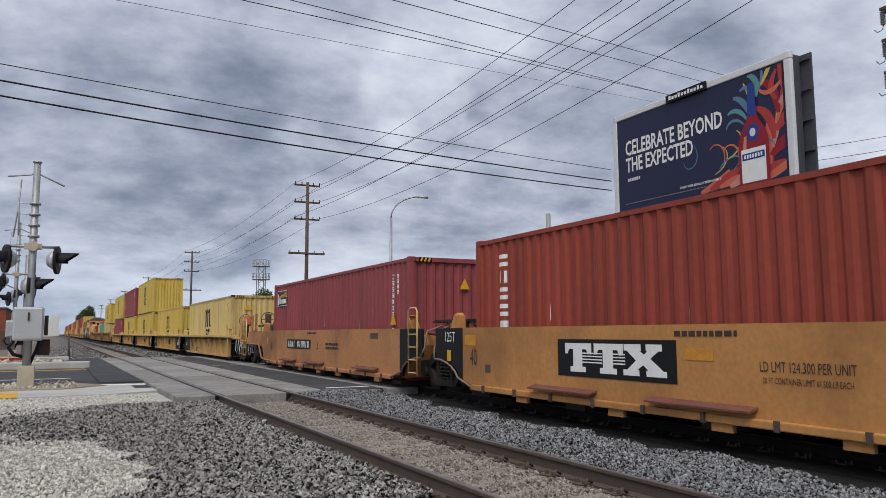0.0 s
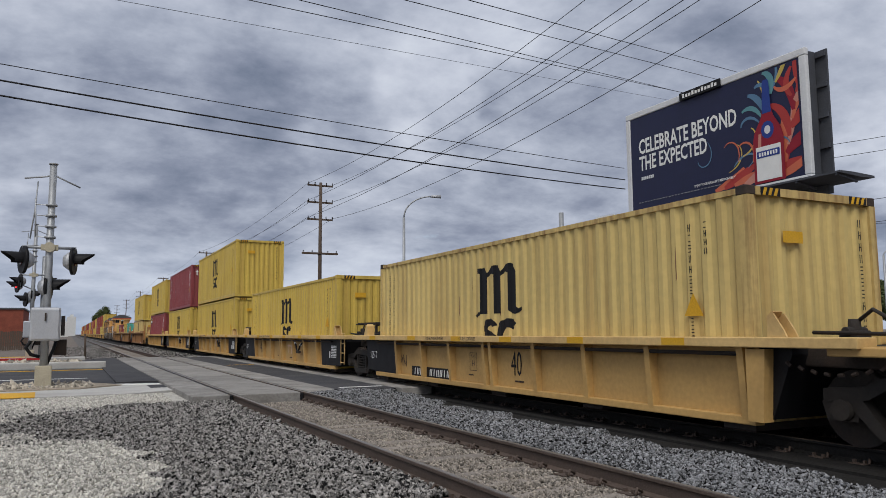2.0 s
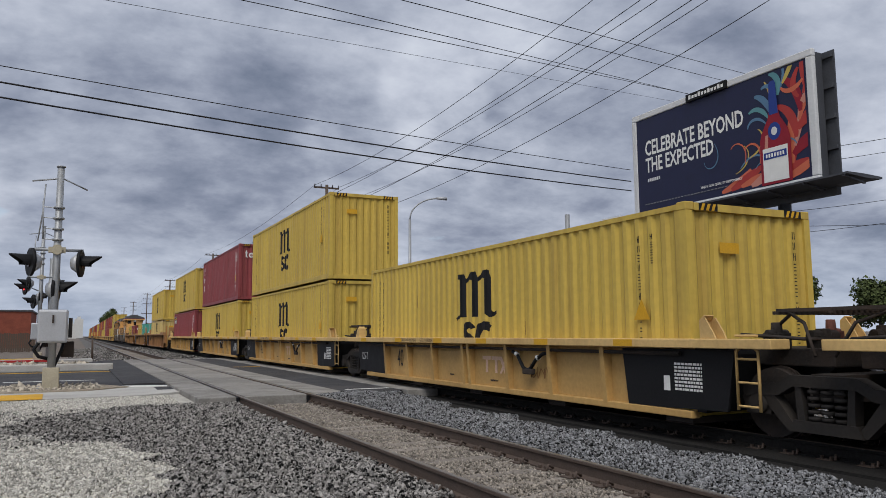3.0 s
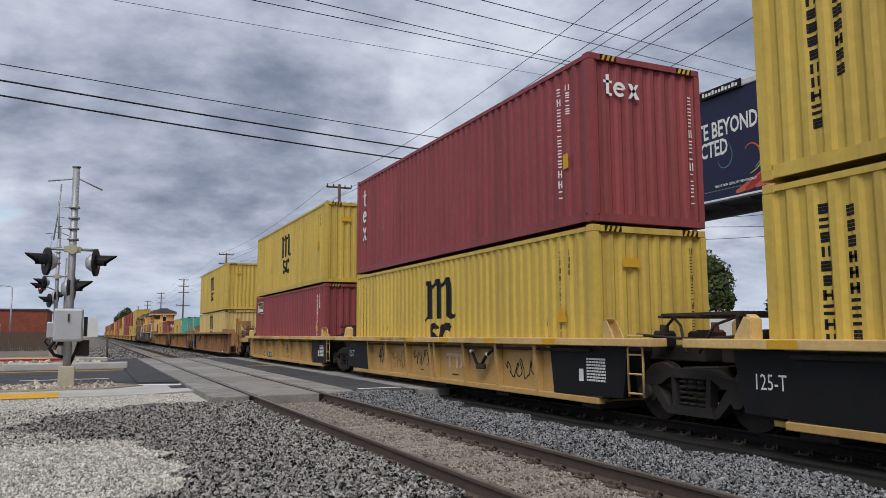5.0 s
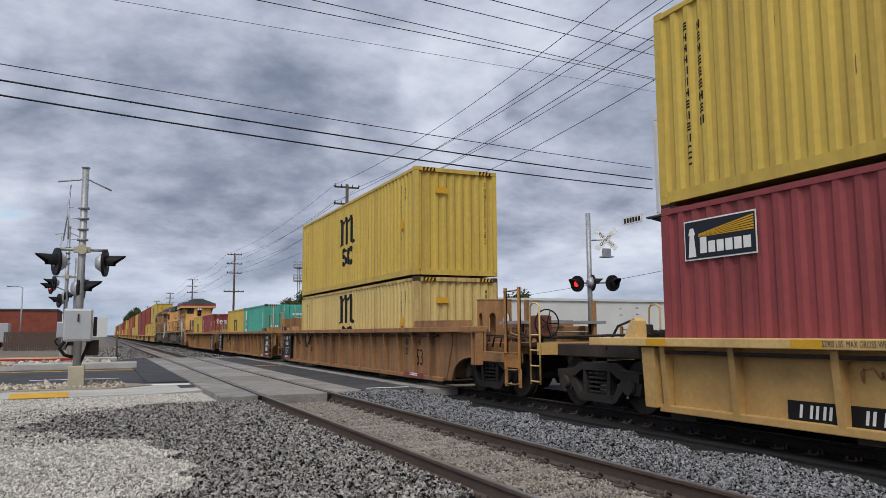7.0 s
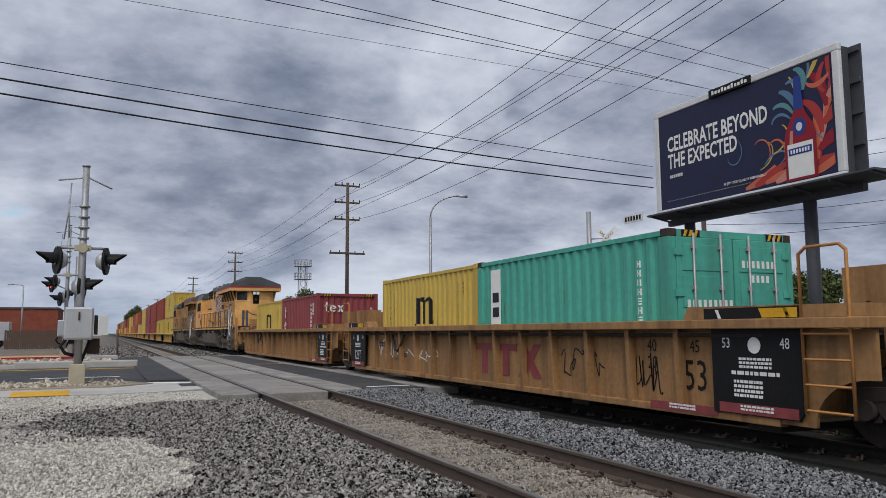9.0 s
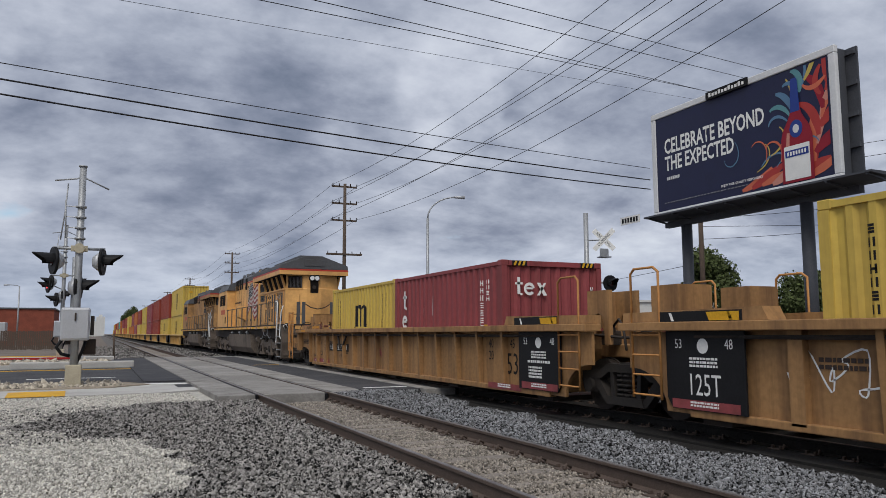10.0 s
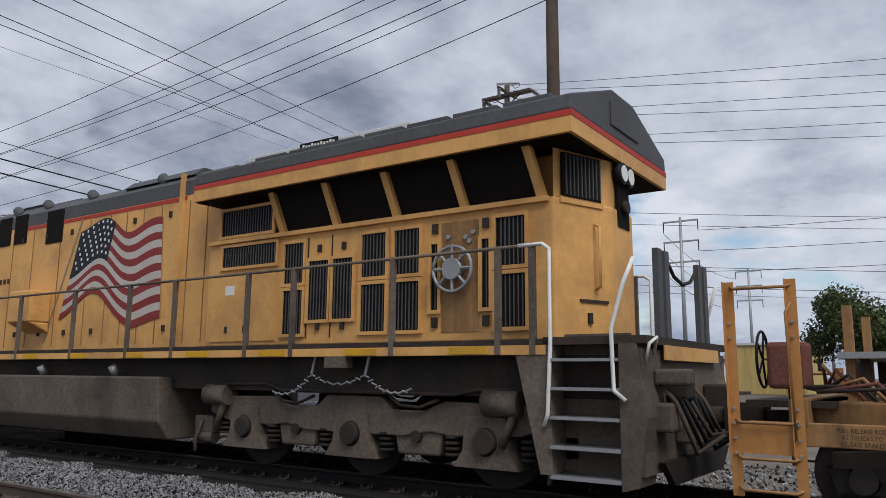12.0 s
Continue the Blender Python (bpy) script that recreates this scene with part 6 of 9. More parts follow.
# five-unit ribbed car
P0, PITCH = 42.0, 15.85
for i in range(5):
    well_car("ribbed", P0 + i * PITCH, 6.3, "bogie" if i == 0 else "open", "bogie" if i == 4 else "shared",
             "worn yellow well car with ribbed sides")
container("cream", P0, ZF, style="mlow", label="faded yellow corrugated shipping container, streaked with rust")
container("yellow", P0 + PITCH, ZF, style="mlow", label="yellow corrugated shipping container with black emblem")
container("yellow", P0 + 2 * PITCH + 0.3, ZF, style="mlow", label="yellow corrugated shipping container under another")
container("yellow", P0 + 2 * PITCH + 0.3, ST, style="mtop", label="yellow corrugated shipping container stacked on another")
container("yellow", P0 + 3 * PITCH + 0.1, ZF, style="mlow", label="yellow corrugated shipping container under a maroon one")
container("maroon", P0 + 3 * PITCH + 0.1, ST, style="tex", label="maroon corrugated shipping container stacked on a yellow one")
container("maroon", P0 + 4 * PITCH, ZF, style="beacon", label="maroon corrugated shipping container under a yellow one")
container("yellow", P0 + 4 * PITCH, ST, style="mtop", label="yellow corrugated shipping container stacked on a maroon one")
# three-unit deep car
well_car("deep", 127.1, 8.2, "bogie", "open", "dusty brown-ochre long well car with close ribs", paint="well_dust")
container("cream", 127.1, 0.0 + ZF, height=2.59, style="mlow", label="pale yellow shipping container under another")
container("yellow", 127.1, ZF + 2.63, height=2.896, style="mtop", label="yellow corrugated shipping container stacked on a pale one")
well_car("deep", 146.85, 8.2, "shared", "shared", "dirty ochre long well car with two short containers")
container("teal", 143.8, ZF, 6.06, 2.59, "teal", "teal short shipping container with torn white label")
container("yellow", 149.9, ZF, 6.06, 2.59, "m20", "yellow short shipping container with black emblem")
well_car("deep", 166.4, 8.2, "open", "bogie", "dirty ochre long well car with graffiti on its guide")
container("maroon", 163.35, ZF, 6.06, 2.59, "tex20", "maroon short shipping container with white emblem")
container("yellow", 169.45, ZF, 6.06, 2.59, "m20", "yellow short shipping container with black emblem")


# the rear of the train, behind the locomotives
REAR = ["yellow yellow", "rust_red yellow", "rust_red rust_red", "maroon maroon", "yellow yellow", "rust_red yellow", "orange maroon", "maroon orange", "orange",
        "yellow yellow", "rust_red orange", "orange", "maroon yellow", "rust_red", "orange orange", "teal yellow", "maroon rust_red", "orange yellow", "yellow", "rust_red maroon", "orange orange", "maroon", "yellow yellow", "orange"]
for i, cs in enumerate(REAR):
    s = 231.0 + i * 15.85 + (i // 5) * 2.4
    well_car("ribbed", s, 6.3, "bogie" if i % 5 == 0 else "open", "bogie" if i % 5 == 4 else "shared", "grimy yellow well car far along the train", fine=False)
    for k, c in enumerate(reversed(cs.split())):
        container(c, s, ZF + 2.9 * k, style="m" if c == "yellow" and i < 3 else "", label=c.replace("_", " ") + " shipping container far along the train", fine=False)


# ---- locomotives ----
def locomotive(s, flag, label, paint="loco"):
    th = thing("locomotive", label, "locomotive", "locomotives")
    th["rest_height"] = 0.0
    MOVERS.append((th, s))
    Y, G, D, R = M[paint], M["loco_grey"], M["mesh_dark"], M["loco_red"]

    def bx(name, a, material, label="", bevel=0.0, parent=None):
        bm = bmesh.new()
        box(bm, *a)
        return part(name, bm, material, parent or th, label, bevel)

    # frame and walkway
    bx("underframe", (-1.25, 1.25, -10.9, 10.9, 1.05, 1.5), M["steel"])
    bx("walkway", (-1.55, 1.55, -9.95, 9.6, 1.605, 1.66), M["steel"], "dark walkway deck")
    for sx in (-1, 1):
        bx("sill", (*sorted((sx * 1.55, sx * 1.47)), -10.0, 9.6, 1.50, 1.60), Y, "yellow sill stripe")
        for y in np.arange(-9.3, 9, 1.55):
            bx("sill_patch", (*sorted((sx * 1.556, sx * 1.55)), y, y + 0.5, 1.51, 1.59), M["hazard"])
    # long hood
    bm = bmesh.new()
    prism(bm, [(-1.0, 1.66), (1.0, 1.66), (1.0, 4.18), (-1.0, 4.18)], "y", -4.1, 4.7)
    part("hood", bm, Y, th, "yellow hood with access doors")
    bm = bmesh.new()
    prism(bm, [(-1.005, 4.184), (1.005, 4.184), (1.005, 4.42), (0.75, 4.62), (-0.75, 4.62), (-1.005, 4.42)], "y", -4.1, 4.7)
    part("hood_roof", bm, G, th, "grey roof band")
    for sx in (-1, 1):
        bx("stripe", (*sorted((sx * 1.007, sx * 1.0)), -3.2, 2.0, 4.10, 4.165), R, "red stripe")
        # door seams, hinges and latches
        for y in (-3.75, -3.3, -2.55, -2.05, -1.55, -1.05, -0.4, 0.6, 1.6, 2.4, 3.2, 4.0):
            bx("door_seam", (*sorted((sx * 1.012, sx * 1.0)), y - 0.006, y + 0.006, 1.75, 4.08), M["well_53"] if sx < 0 else Y)
        for y in (-2.8, -1.8, -0.7, 0.2, 1.1, 2.0):
            for z in (1.95, 3.85):
                bx("latch", (*sorted((sx * 1.03, sx * 1.0)), y - 0.03, y + 0.03, z, z + 0.1), M["steel"])
        bx("door_edge", (*sorted((sx * 1.05, sx * 1.0)), -3.15, -3.06, 1.7, 4.55), Y)
        bx("hood_vent", (*sorted((sx * 1.012, sx * 1.0)), 0.55, 1.15, 3.75, 4.4), D, "dark vent screen")
        for k in range(4):
            bx("upper_vent", (*sorted((sx * 1.015, sx * 1.0)), 1.9 + k * 0.65, 2.4 + k * 0.65, 3.85, 4.45), D, "dark vent screen")
        bm = bmesh.new()
        box(bm, *sorted((sx * 1.0, sx * 1.4)), 0.75, 1.55, 2.2, 2.8)
        prism(bm, [(sx * 1.0, 2.0), (sx * 1.4, 2.2), (sx * 1.0, 2.2)], "y", 0.75, 1.55)
        part("side_box", bm, Y, th, "yellow box on the hood side", 0.03)
    bm = bmesh.new()
    prism(bm, [(-0.9, 4.56), (0.9, 4.56), (0.7, 4.72), (-0.7, 4.72)], "y", -3.2, -1.2)
    part("exhaust_housing", bm, G, th)
    bm = bmesh.new()
    prism(bm, [(-0.6, 4.56), (0.6, 4.56), (0.5, 4.75), (-0.5, 4.75)], "y", 0.9, 3.4)
    part("exhaust_housing", bm, G, th)
    for y in (-2.4, -0.2, 1.4, 2.6):
        bm = bmesh.new()
        cyl(bm, (-0.8, y, 4.5), (-0.8, y + 0.2, 4.66), 0.1, seg=8)
        part("lifting_lug", bm, G, th)
    # radiator body
    rb = [(-1.2, -9.95), (-0.32, -10.28), (0.32, -10.28), (1.2, -9.95), (1.2, -4.1), (-1.2, -4.1)]
    bm = bmesh.new()
    prism(bm, rb, "z", 1.66, 3.26)
    part("radiator_body", bm, Y, th, "yellow radiator compartment", 0.03)
    rb2 = [(-1.16, -9.93), (-0.3, -10.24), (0.3, -10.24), (1.16, -9.93), (0.9, -9.82), (0.9, -4.12), (-0.9, -4.12), (-0.9, -9.82)]
    bm = bmesh.new()
    prism(bm, rb2, "z", 3.265, 3.86)
    part("radiator_top", bm, Y, th)
    # overhanging roof
    bm = bmesh.new()
    prism(bm, [(-1.55, 3.84), (1.55, 3.84), (1.55, 4.02), (-1.55, 4.02)], "y", -10.34, -4.1)
    part("roof_soffit", bm, Y, th, "yellow roof edge")
    # near-black plate added below the overhang: its shade painted as colour
    bx("roof_underside", (-1.5, 1.5, -10.29, -4.12, 3.828, 3.838), D, "near-black plate for the shade under the roof")
    bm = bmesh.new()
    prism(bm, [(-1.555, 4.02), (1.555, 4.02), (1.55, 4.09), (-1.55, 4.09)], "y", -10.345, -4.095)
    part("stripe", bm, R, th, "red stripe along the roof edge")
    bm = bmesh.new()
    prism(bm, [(-1.55, 4.09), (1.55, 4.09), (1.53, 4.27), (0.35, 4.69), (-0.35, 4.69), (-1.53, 4.27)], "y", -10.34, -4.1)
    part("wing_roof", bm, G, th, "grey flared radiator roof", 0.02)
    bm = bmesh.new()
    box(bm, -0.45, 0.45, -10.36, -10.338, 4.22, 4.52)
    part("roof_plate", bm, G, th, "", 0.008)
    for k in range(7):
        bx("roof_grille", (-0.5, 0.5, -9.6 + k * 0.78, -8.9 + k * 0.78, 4.6, 4.77), G, "grey top screen", 0.02)
    # sloping screens under the roof
    for sx in (-1, 1):
        edges = np.linspace(-9.8, -5.7, 5)
        for a, b in zip(edges, edges[1:]):
            bm = bmesh.new()
            quadbox(bm, [(sx * 1.10, a, 3.27), (sx * 1.14, a, 3.27), (sx * 1.14, b, 3.27), (sx * 1.10, b, 3.27),
                         (sx * 1.26, a + 0.11, 3.826), (sx * 1.30, a + 0.11, 3.826), (sx * 1.30, b + 0.11, 3.826), (sx * 1.26, b + 0.11, 3.826)])
            part("intake_screen", bm, D, th, "dark sloping radiator screen")
        for a in edges:
            bm = bmesh.new()
            quadbox(bm, [(sx * 1.12, a - 0.05, 3.26), (sx * 1.22, a - 0.05, 3.26), (sx * 1.22, a + 0.05, 3.26), (sx * 1.12, a + 0.05, 3.26),
                         (sx * 1.28, a + 0.06, 3.84), (sx * 1.38, a + 0.06, 3.84), (sx * 1.38, a + 0.16, 3.84), (sx * 1.28, a + 0.16, 3.84)])
            part("screen_post", bm, Y, th)
        bx("ledge", (*sorted((sx * 1.26, sx * 1.2)), -9.9, -4.15, 3.20, 3.26), Y)
        x = sx * 1.2

        def grille(y0, y1, z0, z1, frame=True):
            g = bx("grille", (*sorted((x, x + sx * 0.012)), y0, y1, z0, z1), D, "dark louvred screen")
            if sx < 0:
                bm = bmesh.new()
                for yy in np.arange(y0 + 0.04, y1 - 0.02, 0.055):
                    box(bm, *sorted((x + sx * 0.012, x + sx * 0.02)), yy - 0.008, yy + 0.008, z0 + 0.01, z1 - 0.01)
                part("louvre", bm, M["loco_grey"], g)
                bm = bmesh.new()
                for a in ((y0 - 0.045, y0, z0 - 0.045, z1 + 0.045), (y1, y1 + 0.045, z0 - 0.045, z1 + 0.045), (y0, y1, z0 - 0.045, z0), (y0, y1, z1, z1 + 0.045)):
                    box(bm, *sorted((x, x + sx * 0.035)), *a)
                part("grille_frame", bm, Y, g)
        grille(-5.5, -4.4, 3.32, 3.70)
        grille(-5.6, -4.45, 2.84, 3.14)
        for y0, y1 in ((-6.15, -5.78), (-7.6, -7.2), (-8.13, -7.74), (-9.6, -9.22)):
            grille(y0, y1, 2.52, 3.08)
            grille(y0, y1, 1.82, 2.42)
        for y0, y1 in ((-6.62, -6.26), (-7.05, -6.70)):
            grille(y0, y1, 2.0, 2.80)
            bx("door_seam", (*sorted((x, x + sx * 0.012)), y1 + 0.03, y1 + 0.045, 1.76, 3.14), M["lettering"])
        for y in (-8.36, -9.08):
            grille(y - 0.05, y + 0.05, 2.05, 2.85)
            for z in (1.84, 2.98):
                bx("latch", (*sorted((x, x + sx * 0.03)), y - 0.04, y + 0.04, z, z + 0.12), M["steel"])
        for y in (-6.44, -6.88, -5.0, -4.6):
            for z in (1.86, 2.92):
                bx("latch", (*sorted((x, x + sx * 0.03)), y - 0.03, y + 0.03, z, z + 0.1), M["steel"])
        bx("panel", (*sorted((x, x + sx * 0.02)), -5.62, -5.05, 1.74, 2.74), Y)
        bx("panel", (*sorted((x, x + sx * 0.02)), -5.0, -4.25, 1.74, 2.74), Y)
        bx("decal", (*sorted((x + sx * 0.02, x + sx * 0.024)), -4.75, -4.55, 2.42, 2.56), M["white"])
        # recess with the hand brake wheel
        bx("recess", (*sorted((x, x + sx * 0.008)), -8.98, -8.45, 1.78, 3.1), M["well_53"], "stained brake recess")
        if sx < 0:
            wh = thing("brake_wheel", "", "")
            wh.parent = th
            tagged(wh, "pale spoked hand brake wheel")
            c = Vector((-1.29, -8.66, 2.52))
            bm = bmesh.new()
            tube(bm, [c + Vector((0, 0.27 * math.cos(k * 0.2618), 0.27 * math.sin(k * 0.2618))) for k in range(25)], 0.022, 6)
            part("rim", bm, M["galv"], wh)
            bm = bmesh.new()
            cyl(bm, c - Vector((0.03, 0, 0)), c + Vector((0.09, 0, 0)), 0.13, seg=14)
            part("hub", bm, M["galv"], wh)
            for k in range(8):
                bm = bmesh.new()
                a = k * 0.7854
                cyl(bm, c + Vector((0, 0.1 * math.cos(a), 0.1 * math.sin(a))), c + Vector((0, 0.27 * math.cos(a), 0.27 * math.sin(a))), 0.022, seg=6)
                part("spoke", bm, M["galv"], wh)
            for dy, dz in ((-0.15, 0.4), (-0.25, 0.45), (-0.2, 0.35), (0.1, 0.42)):
                bm = bmesh.new()
                cyl(bm, (-1.2, -8.66 + dy, 2.5 + dz), (-1.235, -8.66 + dy, 2.5 + dz), 0.03, seg=8)
                part("gauge", bm, M["galv"], th)
    # rear end details
    e = Vector((-0.76, -10.115, 0))
    turn = Matrix.Translation(e) @ pose(0, 0, 0, 0, 0, -20.6)
    def on_end(name, a, material, label=""):
        bm = bmesh.new()
        box(bm, *a)
        part(name, bm, material, th, label).matrix_basis = turn
    on_end("grille", (-0.34, 0.26, -0.03, 0.02, 3.27, 3.78), D, "dark rear vent screen")
    for k in range(10):
        on_end("louvre", (-0.31 + k * 0.06, -0.295 + k * 0.06, -0.045, -0.03, 3.29, 3.76), G)
    on_end("grille_frame", (-0.38, 0.30, -0.02, 0.02, 3.20, 3.27), Y)
    on_end("latch", (0.02, 0.08, -0.03, 0.02, 1.86, 1.98), M["steel"])
    on_end("marking", (-0.1, 0.35, -0.02, 0.01, 2.1, 2.13), M["lettering"])
    bm = bmesh.new()
    tube(bm, [(0.15, -0.02, 3.0), (0.15, -0.09, 2.97), (0.15, -0.09, 2.28), (0.15, -0.02, 2.25)], 0.018)
    part("grab_iron", bm, Y, th).matrix_basis = turn
    bx("headlight_recess", (-0.16, 0.2, -10.295, -10.27, 3.05, 3.62), M["mesh_dark"])
    for x in (-0.1, 0.12):
        bm = bmesh.new()
        cyl(bm, (x, -10.27, 3.70), (x, -10.36, 3.70), 0.135, seg=16)
        part("headlight_housing", bm, M["black"], th)
        bm = bmesh.new()
        cyl(bm, (x, -10.36, 3.70), (x, -10.37, 3.70), 0.10, seg=16)
        part("headlight", bm, M["headlight"], th, "round clear headlight")
    bm = bmesh.new()
    cyl(bm, (0.0, -10.3, 3.3), (0.0, -10.36, 3.3), 0.08, seg=10)
    part("lamp", bm, M["steel"], th)
    # end platform, posts, steps
    bx("end_deck", (-1.5, 1.5, -11.05, -9.95, 1.60, 1.68), M["steel"])
    bx("end_sill_stripe", (-1.0, 1.0, -11.07, -11.052, 1.45, 1.60), Y)
    bm = bmesh.new()
    prism(bm, [(-1.5, 0.35), (1.5, 0.35), (1.5, 1.55), (-1.5, 1.55)], "y", -11.0, -10.85)
    part("end_plate", bm, M["tank"], th, "grimy grey end plate")
    bm = bmesh.new()
    prism(bm, [(-0.9, 0.22), (0.9, 0.22), (1.2, 0.46), (-1.2, 0.46)], "y", -11.09, -11.02)
    part("pilot", bm, M["steel"], th, "dark plough plate")
    for x in (-0.85, -0.62, 0.62, 0.85):
        bx("end_post", (x - 0.07, x + 0.07, -11.0, -10.94, 1.68, 2.62), M["loco_grey"], "grey end post")
    bm = bmesh.new()
    tube(bm, [(-0.62, -10.97, 2.58), (-0.3, -10.97, 2.38), (0.0, -10.97, 2.32), (0.3, -10.97, 2.38), (0.62, -10.97, 2.58)], 0.022)
    part("chain", bm, M["steel"], th, "sagging dark chain")
    for sx in (-1, 1):
        st = thing("steps", "", "")
        st.parent = th
        bm = bmesh.new()
        prism(bm, [(-9.62, 1.6), (-10.05, 1.6), (-10.05, 0.3), (-9.92, 0.3)], "x", *sorted((sx * 1.54, sx * 1.0)))
        part("side_plate", bm, M["tank"], st)
        bm = bmesh.new()
        prism(bm, [(-10.78, 1.6), (-10.95, 1.6), (-11.05, 0.9), (-10.95, 0.25), (-10.78, 0.2)], "x", *sorted((sx * 1.54, sx * 1.1)))
        part("side_plate", bm, M["tank"], st)
        for k in range(5):
            bm = bmesh.new()
            box(bm, *sorted((sx * 1.58, sx * 1.2)), -10.78, -10.05, 0.27 + k * 0.29, 0.30 + k * 0.29)
            part("tread", bm, M["galv"], st, "worn bare steel tread")
            bm = bmesh.new()
            box(bm, *sorted((sx * 1.2, sx * 1.16)), -10.78, -10.05, 0.30 + k * 0.29, 0.56 + k * 0.29)
            part("riser", bm, M["tank"], st)
        bm = bmesh.new()
        tube(bm, [(sx * 1.56, -9.7, 2.66), (sx * 1.56, -9.98, 2.66), (sx * 1.56, -10.06, 2.6), (sx * 1.56, -10.06, 1.6), (sx * 1.58, -10.03, 0.9), (sx * 1.56, -9.98, 0.78)], 0.022, 8)
        part("handrail", bm, M["white"], th, "white painted handrail")
        bm = bmesh.new()
        tube(bm, [(sx * 1.5, -10.95, 2.45), (sx * 1.56, -10.86, 2.2), (sx * 1.56, -10.72, 1.75), (sx * 1.58, -10.74, 1.15), (sx * 1.56, -10.85, 1.05)], 0.022, 8)
        part("handrail", bm, M["white"], th, "white painted handrail")
        bm = bmesh.new()
        tube(bm, [(sx * 1.4, -11.0, 1.4), (sx * 1.5, -11.08, 1.6), (sx * 1.4, -11.12, 1.66), (sx * 1.3, -11.05, 1.5)], 0.018, 6)
        part("handrail", bm, M["white"], th, "white painted handrail")
        for y in (0.78, -1.03, -2.63, -3.79, -5.41, -6.30, -7.97, -9.43, -9.85, 2.4, 4.0):
            bx("stanchion", (*sorted((sx * 1.56, sx * 1.51)), y - 0.035, y + 0.035, 1.5, 2.66), M["tank"], "grey rail post")
        bm = bmesh.new()
        cyl(bm, (sx * 1.54, -9.75, 2.66), (sx * 1.54, 4.2, 2.66), 0.02, seg=8)
        part("handrail", bm, M["tank"], th)
        # fuel tank
        bm = bmesh.new()
        prism(bm, [(sx * 0.3, 0.27), (sx * 1.25, 0.27), (sx * 1.45, 0.55), (sx * 1.5, 1.22), (sx * 0.3, 1.22)], "y", -3.45, 3.65)
        part("fuel_tank", bm, M["tank"], th, "grimy grey fuel tank", 0.03)
        for y in (-2.2, 0.0, 2.6):
            bm = bmesh.new()
            cyl(bm, (sx * 1.4, y, 1.25), (sx * 1.48, y, 1.38), 0.07, seg=8)
            part("tank_cap", bm, M["galv"], th)
        # bogies
        for yb in (-7.1, 7.1):
            bg = thing("bogie", "", "")
            bg.parent = th
            bg.matrix_basis = Matrix.Translation((0, yb, 0))
            bm = bmesh.new()
            prism(bm, [(-2.75, 0.72), (-2.75, 0.95), (-1.4, 0.98), (-1.1, 0.86), (-0.65, 0.86), (-0.45, 1.02), (0.45, 1.02), (0.65, 0.86), (1.1, 0.86), (1.4, 0.98), (2.75, 0.95), (2.75, 0.72),
                       (2.4, 0.62), (1.5, 0.58), (1.2, 0.62), (0.8, 0.55), (-0.8, 0.55), (-1.2, 0.62), (-1.5, 0.58), (-2.4, 0.62)], "x", *sorted((sx * 1.2, sx * 1.05)))
            part("side_frame", bm, M["tank"], bg, "grimy cast side frame", 0.02)
            for ya in (-1.98, 0.0, 1.98):
                bm = bmesh.new()
                cyl(bm, (0, ya, 0.53), (sx * 0.82, ya, 0.53), 0.08, seg=8)
                cyl(bm, (sx * 0.69, ya, 0.53), (sx * 0.83, ya, 0.53), 0.53, seg=28)
                part("wheel", bm, M["steel"], bg)
                bm = bmesh.new()
                prism(bm, [(ya - 0.42, 0.26), (ya + 0.42, 0.26), (ya + 0.30, 0.45), (ya + 0.26, 0.82), (ya - 0.26, 0.82), (ya - 0.30, 0.45)], "x", *sorted((sx * 1.24, sx * 0.95)))
                part("axle_box", bm, M["tank"], bg)
                bm = bmesh.new()
                cyl(bm, (sx * 1.24, ya, 0.55), (sx * 1.30, ya, 0.55), 0.16, 0.13, seg=14)
                part("axle_cap", bm, M["steel"], bg)
                for d in (-0.5, 0.5):
                    bm = bmesh.new()
                    for k in range(4):
                        cyl(bm, (sx * 1.12, ya + d, 0.36 + k * 0.065), (sx * 1.12, ya + d, 0.395 + k * 0.065), 0.1, seg=10)
                    part("spring", bm, M["steel"], bg, "coil spring")
            for ya in (-2.45, 2.3):
                bm = bmesh.new()
                cyl(bm, (sx * 1.25, ya, 0.98), (sx * 1.25, ya + 0.45, 0.98), 0.15, seg=12)
                part("brake_cylinder", bm, M["tank"], bg)
                bm = bmesh.new()
                cyl(bm, (sx * 1.26, ya + 0.05, 0.95), (sx * 1.26, ya + 0.25, 0.5), 0.05, seg=8)
                part("brake_lever", bm, M["tank"], bg)
            for ya in (-1.0, 1.0):
                bm = bmesh.new()
                prism(bm, [(ya - 0.30, 0.34), (ya + 0.30, 0.34), (ya + 0.36, 0.6), (ya + 0.2, 0.72), (ya - 0.2, 0.72), (ya - 0.36, 0.6)], "x", *sorted((sx * 1.16, sx * 0.98)))
                part("equaliser", bm, M["tank"], bg, "", 0.03)
                bm = bmesh.new()
                cyl(bm, (sx * 1.16, ya, 0.56), (sx * 1.22, ya, 0.56), 0.07, seg=10)
                tube(bm, [(sx * 1.23, ya - 0.35, 1.0), (sx * 1.27, ya - 0.1, 0.9), (sx * 1.27, ya + 0.2, 0.92), (sx * 1.23, ya + 0.4, 1.04)], 0.022)
                part("brake_rod", bm, M["steel"], bg)
